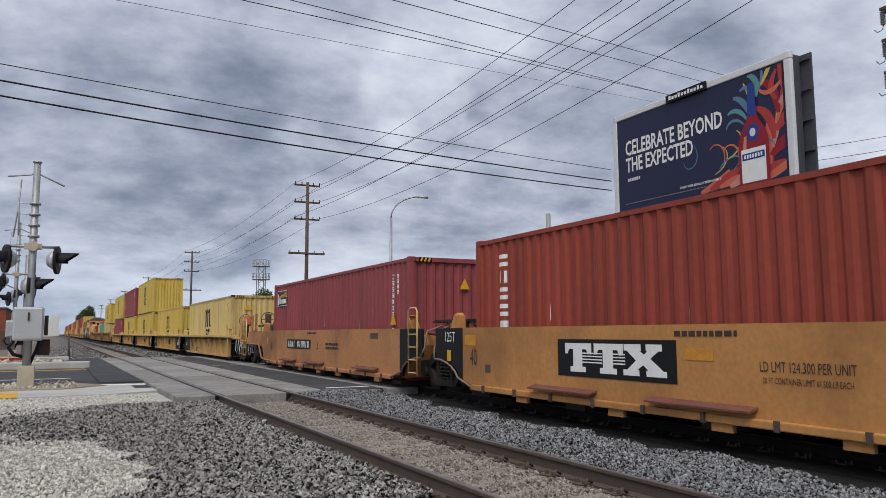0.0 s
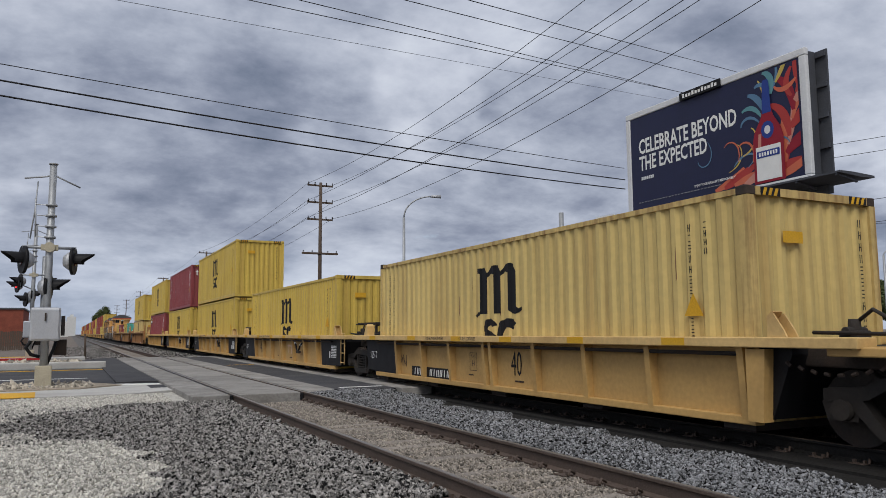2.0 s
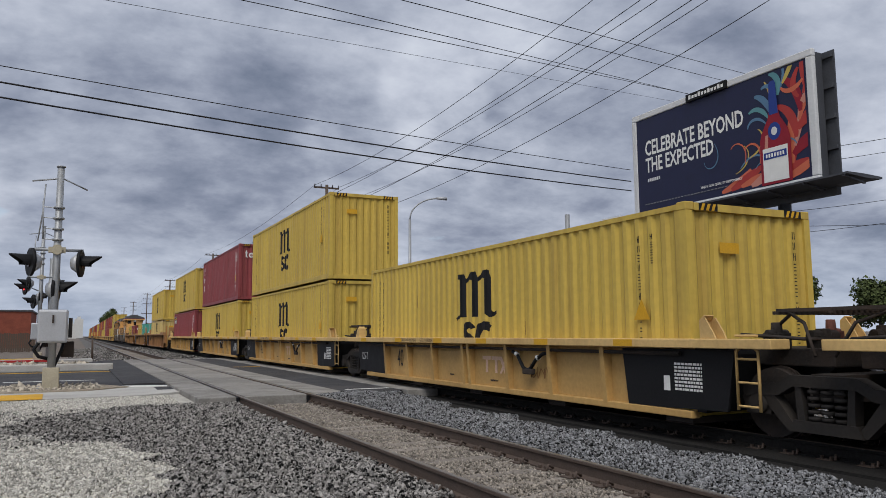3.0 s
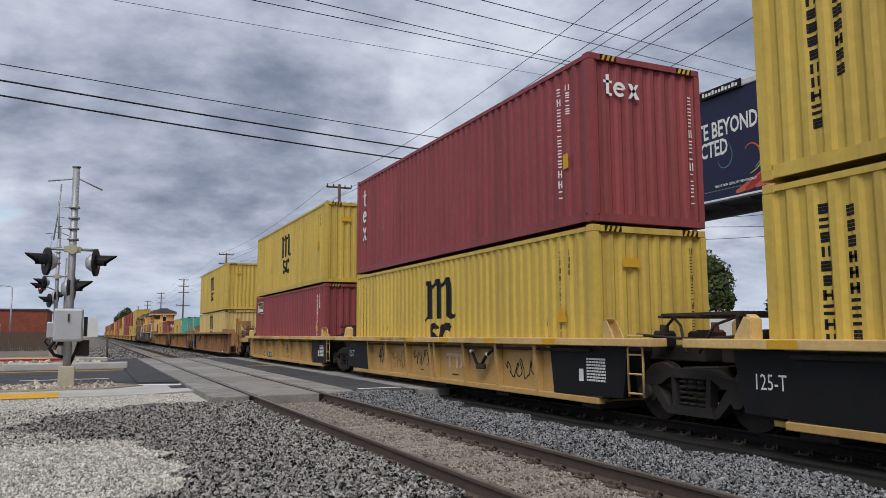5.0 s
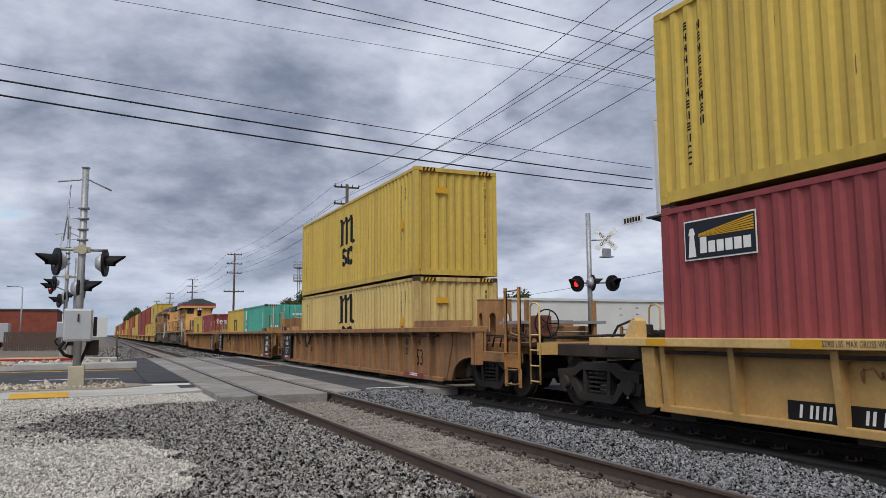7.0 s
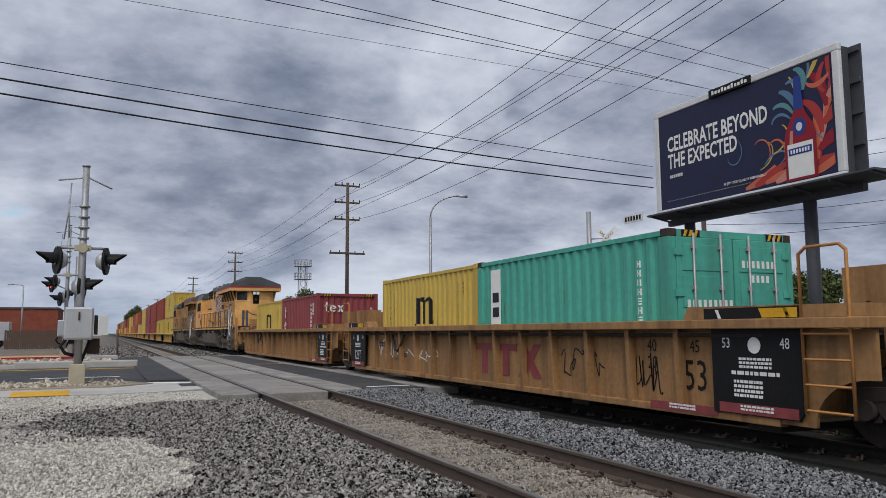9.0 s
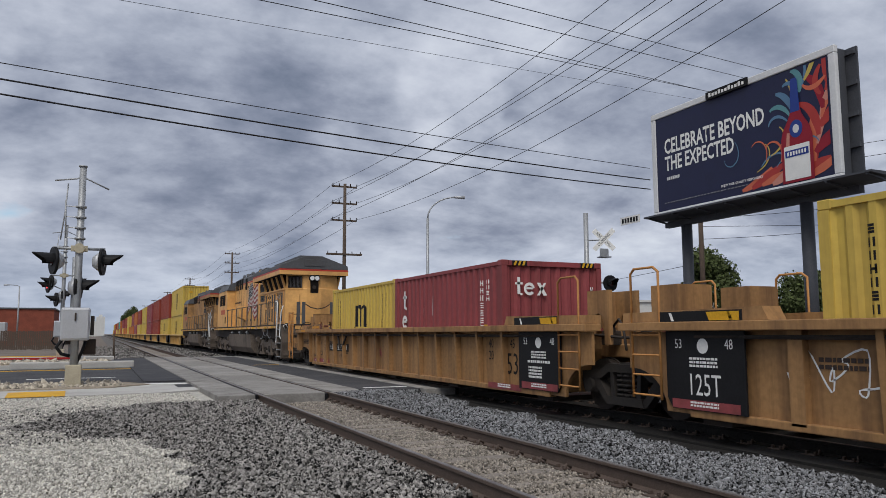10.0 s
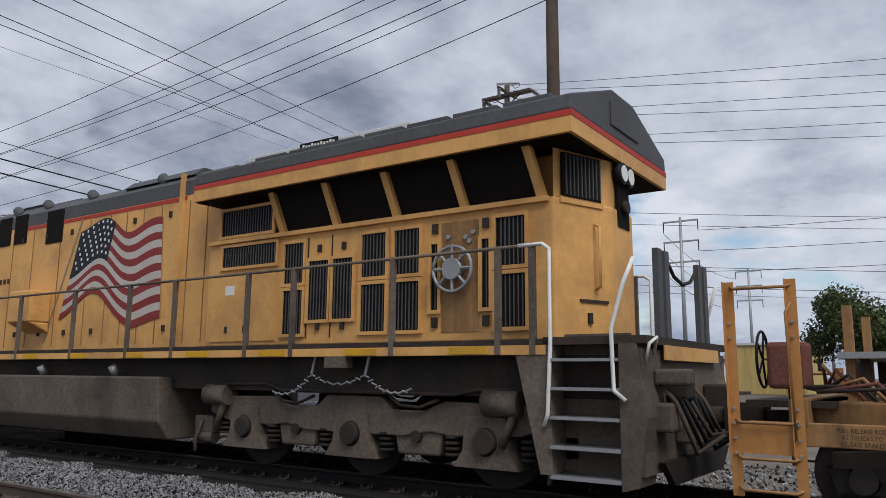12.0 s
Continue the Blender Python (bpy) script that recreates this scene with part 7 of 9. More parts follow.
            for ya in (-2.9, 2.9):
                bm = bmesh.new()
                cyl(bm, (sx * 1.12, ya - 0.18, 0.36), (sx * 1.12, ya + 0.18, 0.36), 0.10, seg=10)
                box(bm, *sorted((sx * 1.2, sx * 1.0)), ya - 0.2, ya + 0.2, 0.42, 0.66)
                tube(bm, [(sx * 1.22, ya, 0.6), (sx * 1.26, ya + 0.1, 0.3), (sx * 1.2, ya + 0.15, 0.15)], 0.03)
                part("sand_pipe", bm, M["tank"], bg, "grimy sanding pipe and bracket", 0.015)
            bm = bmesh.new()
            tube(bm, [(sx * 1.28, 2.6, 1.12), (sx * 1.28, 1.5, 1.15), (sx * 1.28, 1.2, 1.06), (sx * 1.28, -1.6, 1.06), (sx * 1.28, -1.9, 1.12), (sx * 1.28, -2.7, 1.12)], 0.025)
            part("air_pipe", bm, M["steel"], bg)
        bm = bmesh.new()
        for a, b in (((-5.9, 1.05), (-6.6, 1.28)), ((-6.6, 1.28), (-7.5, 1.28)), ((-7.5, 1.28), (-8.2, 1.12))):
            p, q = Vector((sx * 1.45, *a)), Vector((sx * 1.45, *b))
            for k in range(12):
                t = (k + 0.5) / 12
                c = p.lerp(q, t) - Vector((0, 0, 0.12 * 4 * t * (1 - t)))
                cyl(bm, c - Vector((0, 0.035, 0.012 * (-1) ** k)), c + Vector((0, 0.035, 0.012 * (-1) ** k)), 0.012, seg=5)
        part("chain", bm, M["galv"], th, "slack bright safety chains")
        for y in (-6.6, -7.5):
            bm = bmesh.new()
            cyl(bm, (sx * 1.45, y, 1.28), (sx * 1.45, y - 0.06, 1.5), 0.02, seg=6)
            part("chain_hanger", bm, M["galv"], th)
        bx("jacking_pad", (*sorted((sx * 1.6, sx * 1.4)), -7.25, -6.95, 1.36, 1.5), M["tank"])
        # cab
        bm = bmesh.new()
        prism(bm, [(4.7, 1.66), (8.5, 1.66), (8.5, 2.9), (8.2, 3.9), (4.7, 3.9)], "x", *sorted((sx * 1.5, sx * 0.02)))
        part("cab", bm, Y, th, "yellow cab side", 0.03)
        for y0, y1 in ((5.3, 6.2), (6.4, 7.4)):
            bx("cab_window", (*sorted((sx * 1.515, sx * 1.5)), y0, y1, 3.0, 3.65), D, "dark cab window")
        for k in range(4):
            bx("number_marking", (*sorted((sx * 1.506, sx * 1.5)), 5.4 + k * 0.4, 5.65 + k * 0.4, 2.45, 2.75), R, "red bars for the number")
        bx("cab_vent", (*sorted((sx * 1.51, sx * 1.5)), 5.0, 5.3, 1.9, 2.3), D)
    bm = bmesh.new()
    prism(bm, [(-1.52, 3.904), (1.52, 3.904), (1.3, 4.3), (0.8, 4.5), (-0.8, 4.5), (-1.3, 4.3)], "y", 4.6, 8.3)
    part("cab_roof", bm, G, th)
    bm = bmesh.new()
    prism(bm, [(8.5, 1.66), (10.3, 1.66), (10.1, 2.7), (8.5, 2.9)], "x", -0.95, 0.95)
    part("nose", bm, Y, th, "", 0.05)
    bm = bmesh.new()
    cyl(bm, (0, -11.1, 0.85), (0, -11.5, 0.85), 0.12, seg=8)
    box(bm, -0.16, 0.16, -11.75, -11.4, 0.65, 1.02)
    part("coupler", bm, M["steel"], th, "dark knuckle coupler")
    for k in range(7):
        x = -1.1 + k * 0.16
        bm = bmesh.new()
        tube(bm, [(x, -11.0, 1.25 - 0.05 * (k % 3)), (x - 0.05, -11.2, 1.05), (x + 0.08, -11.35, 0.55 + 0.05 * (k % 4)), (x + 0.35, -11.55, 0.72)], 0.025)
        part("hose", bm, M["black"] if k % 3 else M["rail"], th, "hanging air hose")
    for k, (x, z, w, h) in enumerate(((-1.25, 0.75, 0.3, 0.28), (-0.85, 1.05, 0.25, 0.3), (-0.6, 0.6, 0.3, 0.22), (0.5, 0.9, 0.35, 0.3), (-1.2, 1.2, 0.16, 0.16))):
        bx("valve_box", (x, x + w, -11.2 - 0.04 * k, -11.0, z, z + h), M["steel"] if k % 2 else M["tank"], "grimy valve box", 0.03)
    bx("exhaust", (-0.4, 0.4, 2.4, 3.4, 4.6, 4.85), M["black"])
    # wide side decal on the hood: flag painted on the doors
    if flag:
        nu, x = 26, -1.016

        def point(u, v):
            y = -0.12 + 0.62 * v * (1 - u) ** 1.5 - u * 2.5 - 0.10 * math.sin(6.0 * u + v)
            z = 3.98 - (1.62 - 0.32 * math.sin(math.pi * min(1.0, u * 1.3)) + 0.1 * u) * v + 0.13 * math.sin(u * 9.2 - 1.1 - v * 0.5) - 0.22 * u
            return y, z
        cells = {"flag_white": [], "flag_red": [], "flag_blue": []}
        for r in range(13):
            for c in range(nu):
                key = "flag_blue" if r < 7 and c < nu * 0.42 else ("flag_red" if r % 2 == 0 else "flag_white")
                cells[key].append((r, c))
        fl = thing("painted_flag", "", "")
        fl.parent = th
        tagged(fl, "waving striped flag painted on the hood doors")
        for key, lst in cells.items():
            bm = bmesh.new()
            for r, c in lst:
                vs = [bm.verts.new((x, *point(cc / nu, rr / 13))) for rr, cc in ((r, c), (r, c + 1), (r + 1, c + 1), (r + 1, c))]
                bm.faces.new(vs)
            part("flag_field" if key == "flag_blue" else "flag_stripes", bm, M[key], fl)
        bm = bmesh.new()
        for r in range(6):
            for c in range(7):
                y, z = point(0.03 + c * 0.055 + (0.025 if r % 2 else 0), (0.5 + r) * 1.06 / 13)
                box(bm, x - 0.006, x - 0.002, y - 0.022, y + 0.022, z - 0.025, z + 0.025)
        part("stars", bm, M["white"], fl)
        bm = bmesh.new()
        quadbox(bm, [(x, 0.86, 1.85), (x - 0.004, 0.86, 1.85), (x - 0.004, 0.89, 1.85), (x, 0.89, 1.85), (x, -0.14, 4.12), (x - 0.004, -0.14, 4.12), (x - 0.004, -0.11, 4.12), (x, -0.11, 4.12)])
        part("flag_staff", bm, M["galv"], fl)
        for k in range(14):
            bx("number_marking", (-1.006, -1.0, 4.6 - k * 0.16 - 0.1, 4.6 - k * 0.16, 3.05, 3.15), M["lettering"])
    return th


locomotive(189.95, True, "yellow and grey diesel locomotive with painted flag")
locomotive(212.35, False, "sooty yellow and grey diesel locomotive behind another", "loco_dirty")


# ---- billboard beyond the train ----
def billboard():
    th = thing("billboard", "large billboard with navy drink advertisement on two steel posts", "billboard")
    X, Y0, Y1, Z0, Z1 = 19.68, 14.87, 23.11, 5.74, 9.82
    yc, zc, w, hh = (Y0 + Y1) / 2, (Z0 + Z1) / 2, Y1 - Y0, Z1 - Z0

    def flat(name, outline, material, depth, label="", cy=yc, cz=zc):
        bm = bmesh.new()
        prism(bm, outline, "z", 0, 0.006)
        o = part(name, bm, material, th, label)
        o.matrix_basis = near_side(X - depth, cy, cz)
        return o

    bm = bmesh.new()
    b = 0.24
    for a in ((Y0, Y1, Z0, Z0 + 0.16), (Y0, Y1, Z1 - b, Z1), (Y0, Y0 + b, Z0 + 0.16, Z1 - b), (Y1 - b, Y1, Z0 + 0.16, Z1 - b)):
        box(bm, X - 0.05, X + 0.12, *a)
    part("frame", bm, M["frame_grey"], th, "pale grey rounded border", bevel=0.03)
    bm = bmesh.new()
    box(bm, X - 0.012, X + 0.08, Y0 + b, Y1 - b, Z0 + 0.16, Z1 - b)
    part("poster", bm, M["navy"], th, "dark navy printed vinyl")
    fitted("CELEBRATE BEYOND", 4.82, 0.60, M["white"], th, near_side(X - 0.018, 22.41, 8.08), "slogan", "white capital letters")
    fitted("THE EXPECTED", 3.48, 0.58, M["white"], th, near_side(X - 0.018, 22.41, 7.42), "slogan", "white capital letters")
    # flowing coloured shapes round the bottle
    rng = random.Random(4)

    def ribbon(pts, width, material):
        left, right = [], []
        for i, (x, y) in enumerate(pts):
            x2, y2 = pts[min(i + 1, len(pts) - 1)]
            x1, y1 = pts[max(i - 1, 0)]
            d = math.hypot(x2 - x1, y2 - y1) or 1
            k = width * (0.35 + 0.65 * math.sin(math.pi * (i + 0.6) / (len(pts) + 0.2)))
            nx, ny = -(y2 - y1) / d * k, (x2 - x1) / d * k
            left.append((max(-3.8, min(3.8, x + nx)), max(-1.82, min(1.74, y + ny)))); right.append((max(-3.8, min(3.8, x - nx)), max(-1.82, min(1.74, y - ny))))
        bm = bmesh.new()
        lv, rv = [bm.verts.new((*p, 0)) for p in left], [bm.verts.new((*p, 0)) for p in right]
        for i in range(len(pts) - 1):
            bm.faces.new((lv[i], lv[i + 1], rv[i + 1], rv[i]))
        o = part("swirl", bm, material, th)
        o.matrix_basis = near_side(X - 0.02 - 0.0002 * len(th.children), yc, zc)
    def curl(x, y, ang, length, turn, width, material, n=16):
        pts = []
        for i in range(n):
            pts.append((x, y))
            x += math.cos(ang) * length / n; y += math.sin(ang) * length / n
            ang += turn / n * (0.4 + 1.4 * i / n)
        ribbon(pts, width, material)
    # coral ground below, red and coral plumes beside the bottle, blue ones over it, thin gold curls
    for k in range(7):
        curl(0.35 + 0.42 * k, -1.78 + 0.03 * (k % 3), 0.25 + 0.1 * (k % 2), 1.5, 0.5 - 0.35 * (k % 3), 0.13 + 0.03 * (k % 2), (M["p_coral"], M["p_red"], M["p_coral"], M["p_pink"])[k % 4])
    for k in range(11):
        curl(3.15 + 0.065 * k, -1.6 + 0.26 * k, 1.2 + 0.5 * math.sin(k * 2.1), 1.5, 1.6 * math.cos(k * 1.7), 0.10 + 0.05 * (k % 3), (M["p_red"], M["p_coral"], M["p_bottle"], M["p_pink"], M["p_red"])[k % 5])
    for k in range(8):
        curl(2.3 + 0.1 * k, 0.15 + 0.16 * k, 2.3 - 0.2 * k, 1.0, 2.6 - 0.7 * (k % 4), 0.05 + 0.03 * (k % 3), (M["p_blue"], M["p_teal"], M["p_blue"], M["p_gold"])[k % 4])
    for k in range(9):
        curl(1.0 + 0.2 * k, -1.25 + 0.14 * (k % 4), 0.3 + 0.5 * (k % 3), 1.3, (2.6, -2.2, 3.2)[k % 3], 0.025 + 0.012 * (k % 2), (M["p_gold"], M["p_blue"], M["p_coral"])[k % 3])
    curl(0.1, 0.0, -1.0, 1.6, -4.2, 0.022, M["p_blue"])
    curl(3.6, 1.6, -2.2, 1.1, 1.8, 0.10, M["p_red"])
    curl(3.75, 1.2, -2.4, 1.0, -2.0, 0.08, M["p_coral"])
    bx, hw = 2.64, 0.58
    flat("bottle", [(bx - hw, -1.86), (bx + hw, -1.86), (bx + hw, -0.46), (bx + hw * 0.86, -0.18), (bx + hw * 0.4, 0.25), (bx + hw * 0.3, 0.47), (bx - hw * 0.3, 0.47), (bx - hw * 0.4, 0.25), (bx - hw * 0.86, -0.18), (bx - hw, -0.46)], M["p_bottle"], 0.055, "printed red bottle")
    flat("bottle_shine", [(bx - hw * 0.75, -0.96), (bx - hw * 0.5, -0.96), (bx - hw * 0.42, -0.26), (bx - hw * 0.6, -0.26)], M["p_pink"], 0.058)
    flat("bottle_neck", [(bx - hw * 0.3, 0.37), (bx + hw * 0.3, 0.37), (bx + hw * 0.22, 1.35), (bx + hw * 0.15, 1.45), (bx - hw * 0.15, 1.45), (bx - hw * 0.22, 1.35)], M["p_royal"], 0.060, "printed blue neck")
    flat("seal", [(bx + hw * 0.42 * math.cos(a * 0.5236), -0.18 + hw * 0.5 * math.sin(a * 0.5236)) for a in range(12)], M["p_royal"], 0.060)
    flat("seal_ring", [(bx + hw * 0.2 * math.cos(a * 0.5236), -0.18 + hw * 0.24 * math.sin(a * 0.5236)) for a in range(12)], M["frame_grey"], 0.064)
    flat("bottle_label", [(2.16, -1.78), (3.1, -1.78), (3.1, -0.69), (2.16, -0.69)], M["white"], 0.062, "printed white label")
    flat("bottle_band", [(2.20, -1.05), (3.06, -1.05), (3.06, -0.83), (2.20, -0.83)], M["p_royal"], 0.068)
    for k in range(7):
        x0 = 2.28 + k * 0.106
        flat("number_marking", [(x0, -1.00), (x0 + 0.06, -1.00), (x0 + 0.06, -0.88), (x0, -0.88)], M["white"], 0.074)
    curl(2.26, -1.53, 0.6, 0.7, -1.2, 0.012, M["p_royal"])
    for k in range(7):
        flat("number_marking", [(-3.32 + k * 0.1, -0.72), (-3.25 + k * 0.1, -0.72), (-3.25 + k * 0.1, -0.6), (-3.32 + k * 0.1, -0.6)], M["frame_grey"], 0.02)
    fitted("ENJOY OUR QUALITY RESPONSIBLY", 1.85, 0.11, M["white"], th, near_side(X - 0.06, 19.55, 6.27), "small_print", "small white capital letters")
    for k in range(26):
        flat("number_marking", [(-3.5 + k * 0.16, -1.60), (-3.5 + k * 0.16 + rng.uniform(0.07, 0.14), -1.60), (-3.5 + k * 0.16 + 0.1, -1.57), (-3.5 + k * 0.16, -1.57)], M["insulator"], 0.02)
    # small sign on top
    bm = bmesh.new()
    box(bm, X - 0.12, X - 0.06, 18.15, 20.05, Z1 - 0.26, Z1 + 0.02)
    part("sign", bm, M["black"], th, "small black name sign")
    bm = bmesh.new()
    for k in range(11):
        y = 19.9 - k * 0.152
        box(bm, X - 0.127, X - 0.121, y - 0.1, y, Z1 - 0.19, Z1 - (0.04 if k % 3 == 0 else 0.08))
    part("number_marking", bm, M["white"], th)
    # dark back structure
    backs = [(X + 0.14, X + 0.42, y, y + 0.10, Z0 - 0.1, Z1 - 0.1) for y in (Y0 + 0.02, Y0 + 2.7, Y0 + 5.4, Y1 - 0.12)]
    backs += [(X + 0.42, X + 0.50, Y0 - 0.3, Y1, z, z + 0.14) for z in np.linspace(Z0, Z1 - 0.3, 5)]
    backs += [(X + 0.50, X + 0.56, Y0 - 0.32, Y1 - 0.2, Z0 - 0.05, Z1 - 0.08)]
    for k, a in enumerate(backs):
        bm = bmesh.new()
        box(bm, *map(float, a))
        part("back_post" if k < 4 else "back_rail" if k < 9 else "back_sheet", bm, M["dark_frame"], th, "dark steel back frame")
    # catwalk
    bm = bmesh.new()
    prism(bm, [(X - 0.6, Z0 - 0.10), (X - 0.6, Z0 - 0.04), (X + 0.05, Z0 - 0.04), (X + 0.9, Z0 - 0.08), (X + 0.9, Z0 - 0.14), (X + 0.3, Z0 - 0.16)], "y", Y0 - 1.3, Y1 - 0.05)
    for y in np.arange(Y0 - 1.2, Y1, 1.3):
        prism(bm, [(X - 0.58, Z0 - 0.10), (X + 0.3, Z0 - 0.24), (X + 0.3, Z0 - 0.30), (X - 0.58, Z0 - 0.15)], "y", y, y + 0.07)
    part("catwalk", bm, M["dark_frame"], th, "dark steel catwalk under the poster")
    bm = bmesh.new()
    box(bm, X + 0.4, X + 0.62, Y0 - 0.2, Y1 - 0.1, Z0 - 0.42, Z0 - 0.20)
    part("beam", bm, M["dark_frame"], th)
    for y in (16.6, 21.95):
        bm = bmesh.new()
        cyl(bm, (X + 0.52, y, GZ), (X + 0.52, y, Z0 - 0.42), 0.2, seg=16)
        part("post", bm, M["dark_frame"], th)
    bm = bmesh.new()
    box(bm, X - 0.9, X - 0.86, Y1 - 0.15, Y1 + 1.0, Z0 - 0.24, Z0 + 0.06)
    part("number_plate", bm, M["white"], th, "small pale plate with dark bars")
    bm = bmesh.new()
    for k in range(6):
        box(bm, X - 0.91, X - 0.902, Y1 - 0.06 + k * 0.17, Y1 + 0.05 + k * 0.17, Z0 - 0.18, Z0)
    part("number_marking", bm, M["black"], th)


billboard()


# ---- wooden poles and overhead wires ----
def insulator(bm, x, y, z, n=3, r=0.05):
    for k in range(n):
        cyl(bm, (x, y, z + k * 0.06), (x, y, z + k * 0.06 + 0.045), r, r * 0.6, seg=8)


def utility_pole(x, y, top, arms, r=0.16, label="weathered wooden utility pole with crossarms", along=False):
    th = thing("utility_pole", label, "utility pole", "poles along the railway")
    bm = bmesh.new()
    cyl(bm, (x, y, GZ - 0.2), (x, y, top), r, r * 0.7, seg=12)
    part("pole", bm, M["wood"], th)
    for z, half, double in arms:
        for d in ((-0.12, 0.12) if double else (0.12,)):
            bm = bmesh.new()
            if along:
                box(bm, x + d - 0.05, x + d + 0.05, y - half, y + half, z - 0.05, z + 0.05)
            else:
                box(bm, x - half, x + half, y + d - 0.05, y + d + 0.05, z - 0.06, z + 0.06)
            part("crossarm", bm, M["wood"], th)
        for k in (-0.95, -0.45, 0.45, 0.95):
            bm = bmesh.new()
            if along:
                insulator(bm, x, y + k * half, z + 0.05)
            else:
                insulator(bm, x + k * half, y, z + 0.05)
            part("insulator", bm, M["steel"], th)
    return th


POLE_X = 16.0
for k, y in enumerate((52.4, 103.7, 155.5, 209.0, 262.0, 315.0)):
    utility_pole(POLE_X, y, 12.15, ((11.95, 0.95, False), (10.7, 0.95, False), (9.45, 0.95, False), (6.95, 1.3, True)))


def wire(a, b, sag, r, label="black overhead cable", n=14):
    a, b = Vector(a), Vector(b)
    cu = bpy.data.curves.new("overhead_wire", "CURVE")
    cu.dimensions, cu.bevel_depth, cu.bevel_resolution = "3D", r, 1
    sp = cu.splines.new("POLY")
    sp.points.add(n)
    for i in range(n + 1):
        t = i / n
        p = a.lerp(b, t)
        sp.points[i].co = (p.x, p.y, p.z - 4 * sag * t * (1 - t), 1)
    cu.materials.append(M["wire"])
    return tagged(new("overhead_wire", cu), label, "wire", "overhead wires")


# along the railway: pole to pole, and from the first pole on over the road
for y0, y1 in ((52.4, 103.7), (103.7, 155.5), (155.5, 209.0), (209.0, 262.0)):
    for z in (12.05, 10.8, 9.55):
        for dx in (-0.95, 0.95):
            wire((POLE_X + dx, y0, z), (POLE_X + dx, y1, z), 0.7, 0.011, "thin wire along the railway poles")
for dx, z, ze, sag in ((-0.95, 12.05, 14.89, 1.61), (-0.95, 10.8, 13.25, 1.23), (0.95, 12.05, 14.1, 1.19), (-0.95, 9.55, 12.24, 1.19), (0.95, 10.8, 13.34, 1.37), (0.95, 9.55, 12.51, 1.62)):
    wire((POLE_X + dx, 52.4, z), (POLE_X + dx, 0.0, ze), sag, 0.012, "thin wire running over the road", 24)
# heavy cables over the tracks
for za, zb, sag, r in ((9.33, 8.98, 0.27, 0.014), (8.75, 8.85, 0.42, 0.026), (8.28, 8.65, 0.54, 0.026)):
    wire((24.5, 29.05, za), (-22.6, 19.85, zb), sag, r, "heavy black cable across the tracks", 24)
for a, b in (((30.79, 32.82, 14.8), (1.05, 21.97, 10.52)), ((31.71, 31.93, 15.02), (4.44, 21.55, 11.04)), ((31.49, 32.15, 15.12), (5.79, 21.23, 11.19)),
             ((33.24, 30.33, 15.45), (8.66, 20.22, 11.37)), ((33.63, 29.9, 15.95), (10.37, 19.4, 11.38))):
    a, b = Vector(a), Vector(b)
    wire(b + (b - a) * 0.9, a + (a - b) * 0.3, 0.0, 0.007 if b.x < 2 else 0.013, "thin wire high over the tracks")
# poles beyond the billboard
utility_pole(25.6, 26.9, 9.7, ((9.5, 0.9, False), (8.5, 0.7, False)), 0.14, "grey wooden pole behind the billboard")
utility_pole(17.1, 8.27, 18.0, (), 0.2, "tall plain brown wooden pole")
TX, TY = 33.1, 18.7
tower = utility_pole(TX, TY, 16.4, ((9.75, 1.45, True), (9.15, 1.2, True), (7.1, 0.6, True)), 0.2, "tall wooden pole with stacked crossarms and insulator strings", along=True)
for z in (15.85, 14.35, 12.85):
    bm = bmesh.new()
    for d in (-0.13, 0.13):
        box(bm, TX + d - 0.05, TX + d + 0.05, TY - 1.45, TY + 1.45, z - 0.07, z + 0.07)
    part("crossarm", bm, M["wood"], tower)
    bm = bmesh.new()
    box(bm, TX - 0.95, TX + 0.95, TY - 0.06, TY + 0.06, z + 0.1, z + 0.22)
    part("crossarm", bm, M["wood"], tower)
    for e in (-1, 1):
        bm = bmesh.new()
        cyl(bm, (TX, TY, z - 0.6), (TX, TY + e * 0.8, z - 0.05), 0.03, seg=6)
        part("brace", bm, M["steel"], tower)
    right = Vector((0.45, -0.89, 0))
    for p0, d, n, r in ((Vector((TX, TY - 1.45, z)), right * 0.75 + Vector((0, 0, -0.62)), 11, 0.13), (Vector((TX, TY + 1.3, z - 0.1)), right * 0.75 + Vector((0, 0, -0.62)), 11, 0.13),
                        (Vector((TX - 0.9, TY + 0.1, z + 0.35)), right * 1.2, 12, 0.1), (Vector((TX + 0.9, TY - 0.1, z + 0.05)), right * 0.9, 9, 0.1),
                        (Vector((TX, TY + 1.42, z - 0.1)), Vector((0, 0, -0.65)), 8, 0.13), (Vector((TX - 0.85, TY, z + 0.1)), Vector((0, 0, -0.5)), 6, 0.11)):
        bm = bmesh.new()
        for k in range(n):
            p = p0 + d * (k / n)
            cyl(bm, p, p + d * (0.6 / n), r, r * 0.45, seg=8)
        part("insulator_string", bm, M["insulator"], tower, "grey string of disc insulators")
        bm = bmesh.new()
        q = p0 + d
        tube(bm, [p0, q, q + Vector((0.0, 0.06, -0.18)), q + Vector((0.0, 0.3, -0.22)), q + Vector((0, 0.42, -0.05))], 0.018)
        part("jumper", bm, M["wire"], tower, "looped jumper cable")
for i, (zv, za) in enumerate(((16.7, 15.9), (15.91, 15.6), (15.07, 14.4), (14.37, 14.1), (13.54, 12.9), (12.86, 12.6))):
    a, b = Vector((TX, TY, za + 0.5)), Vector((39.96, 1.9, zv))
    wire(a, a + (b - a) * 2.6, 0.35, 0.013, "thin wire beyond the railway")
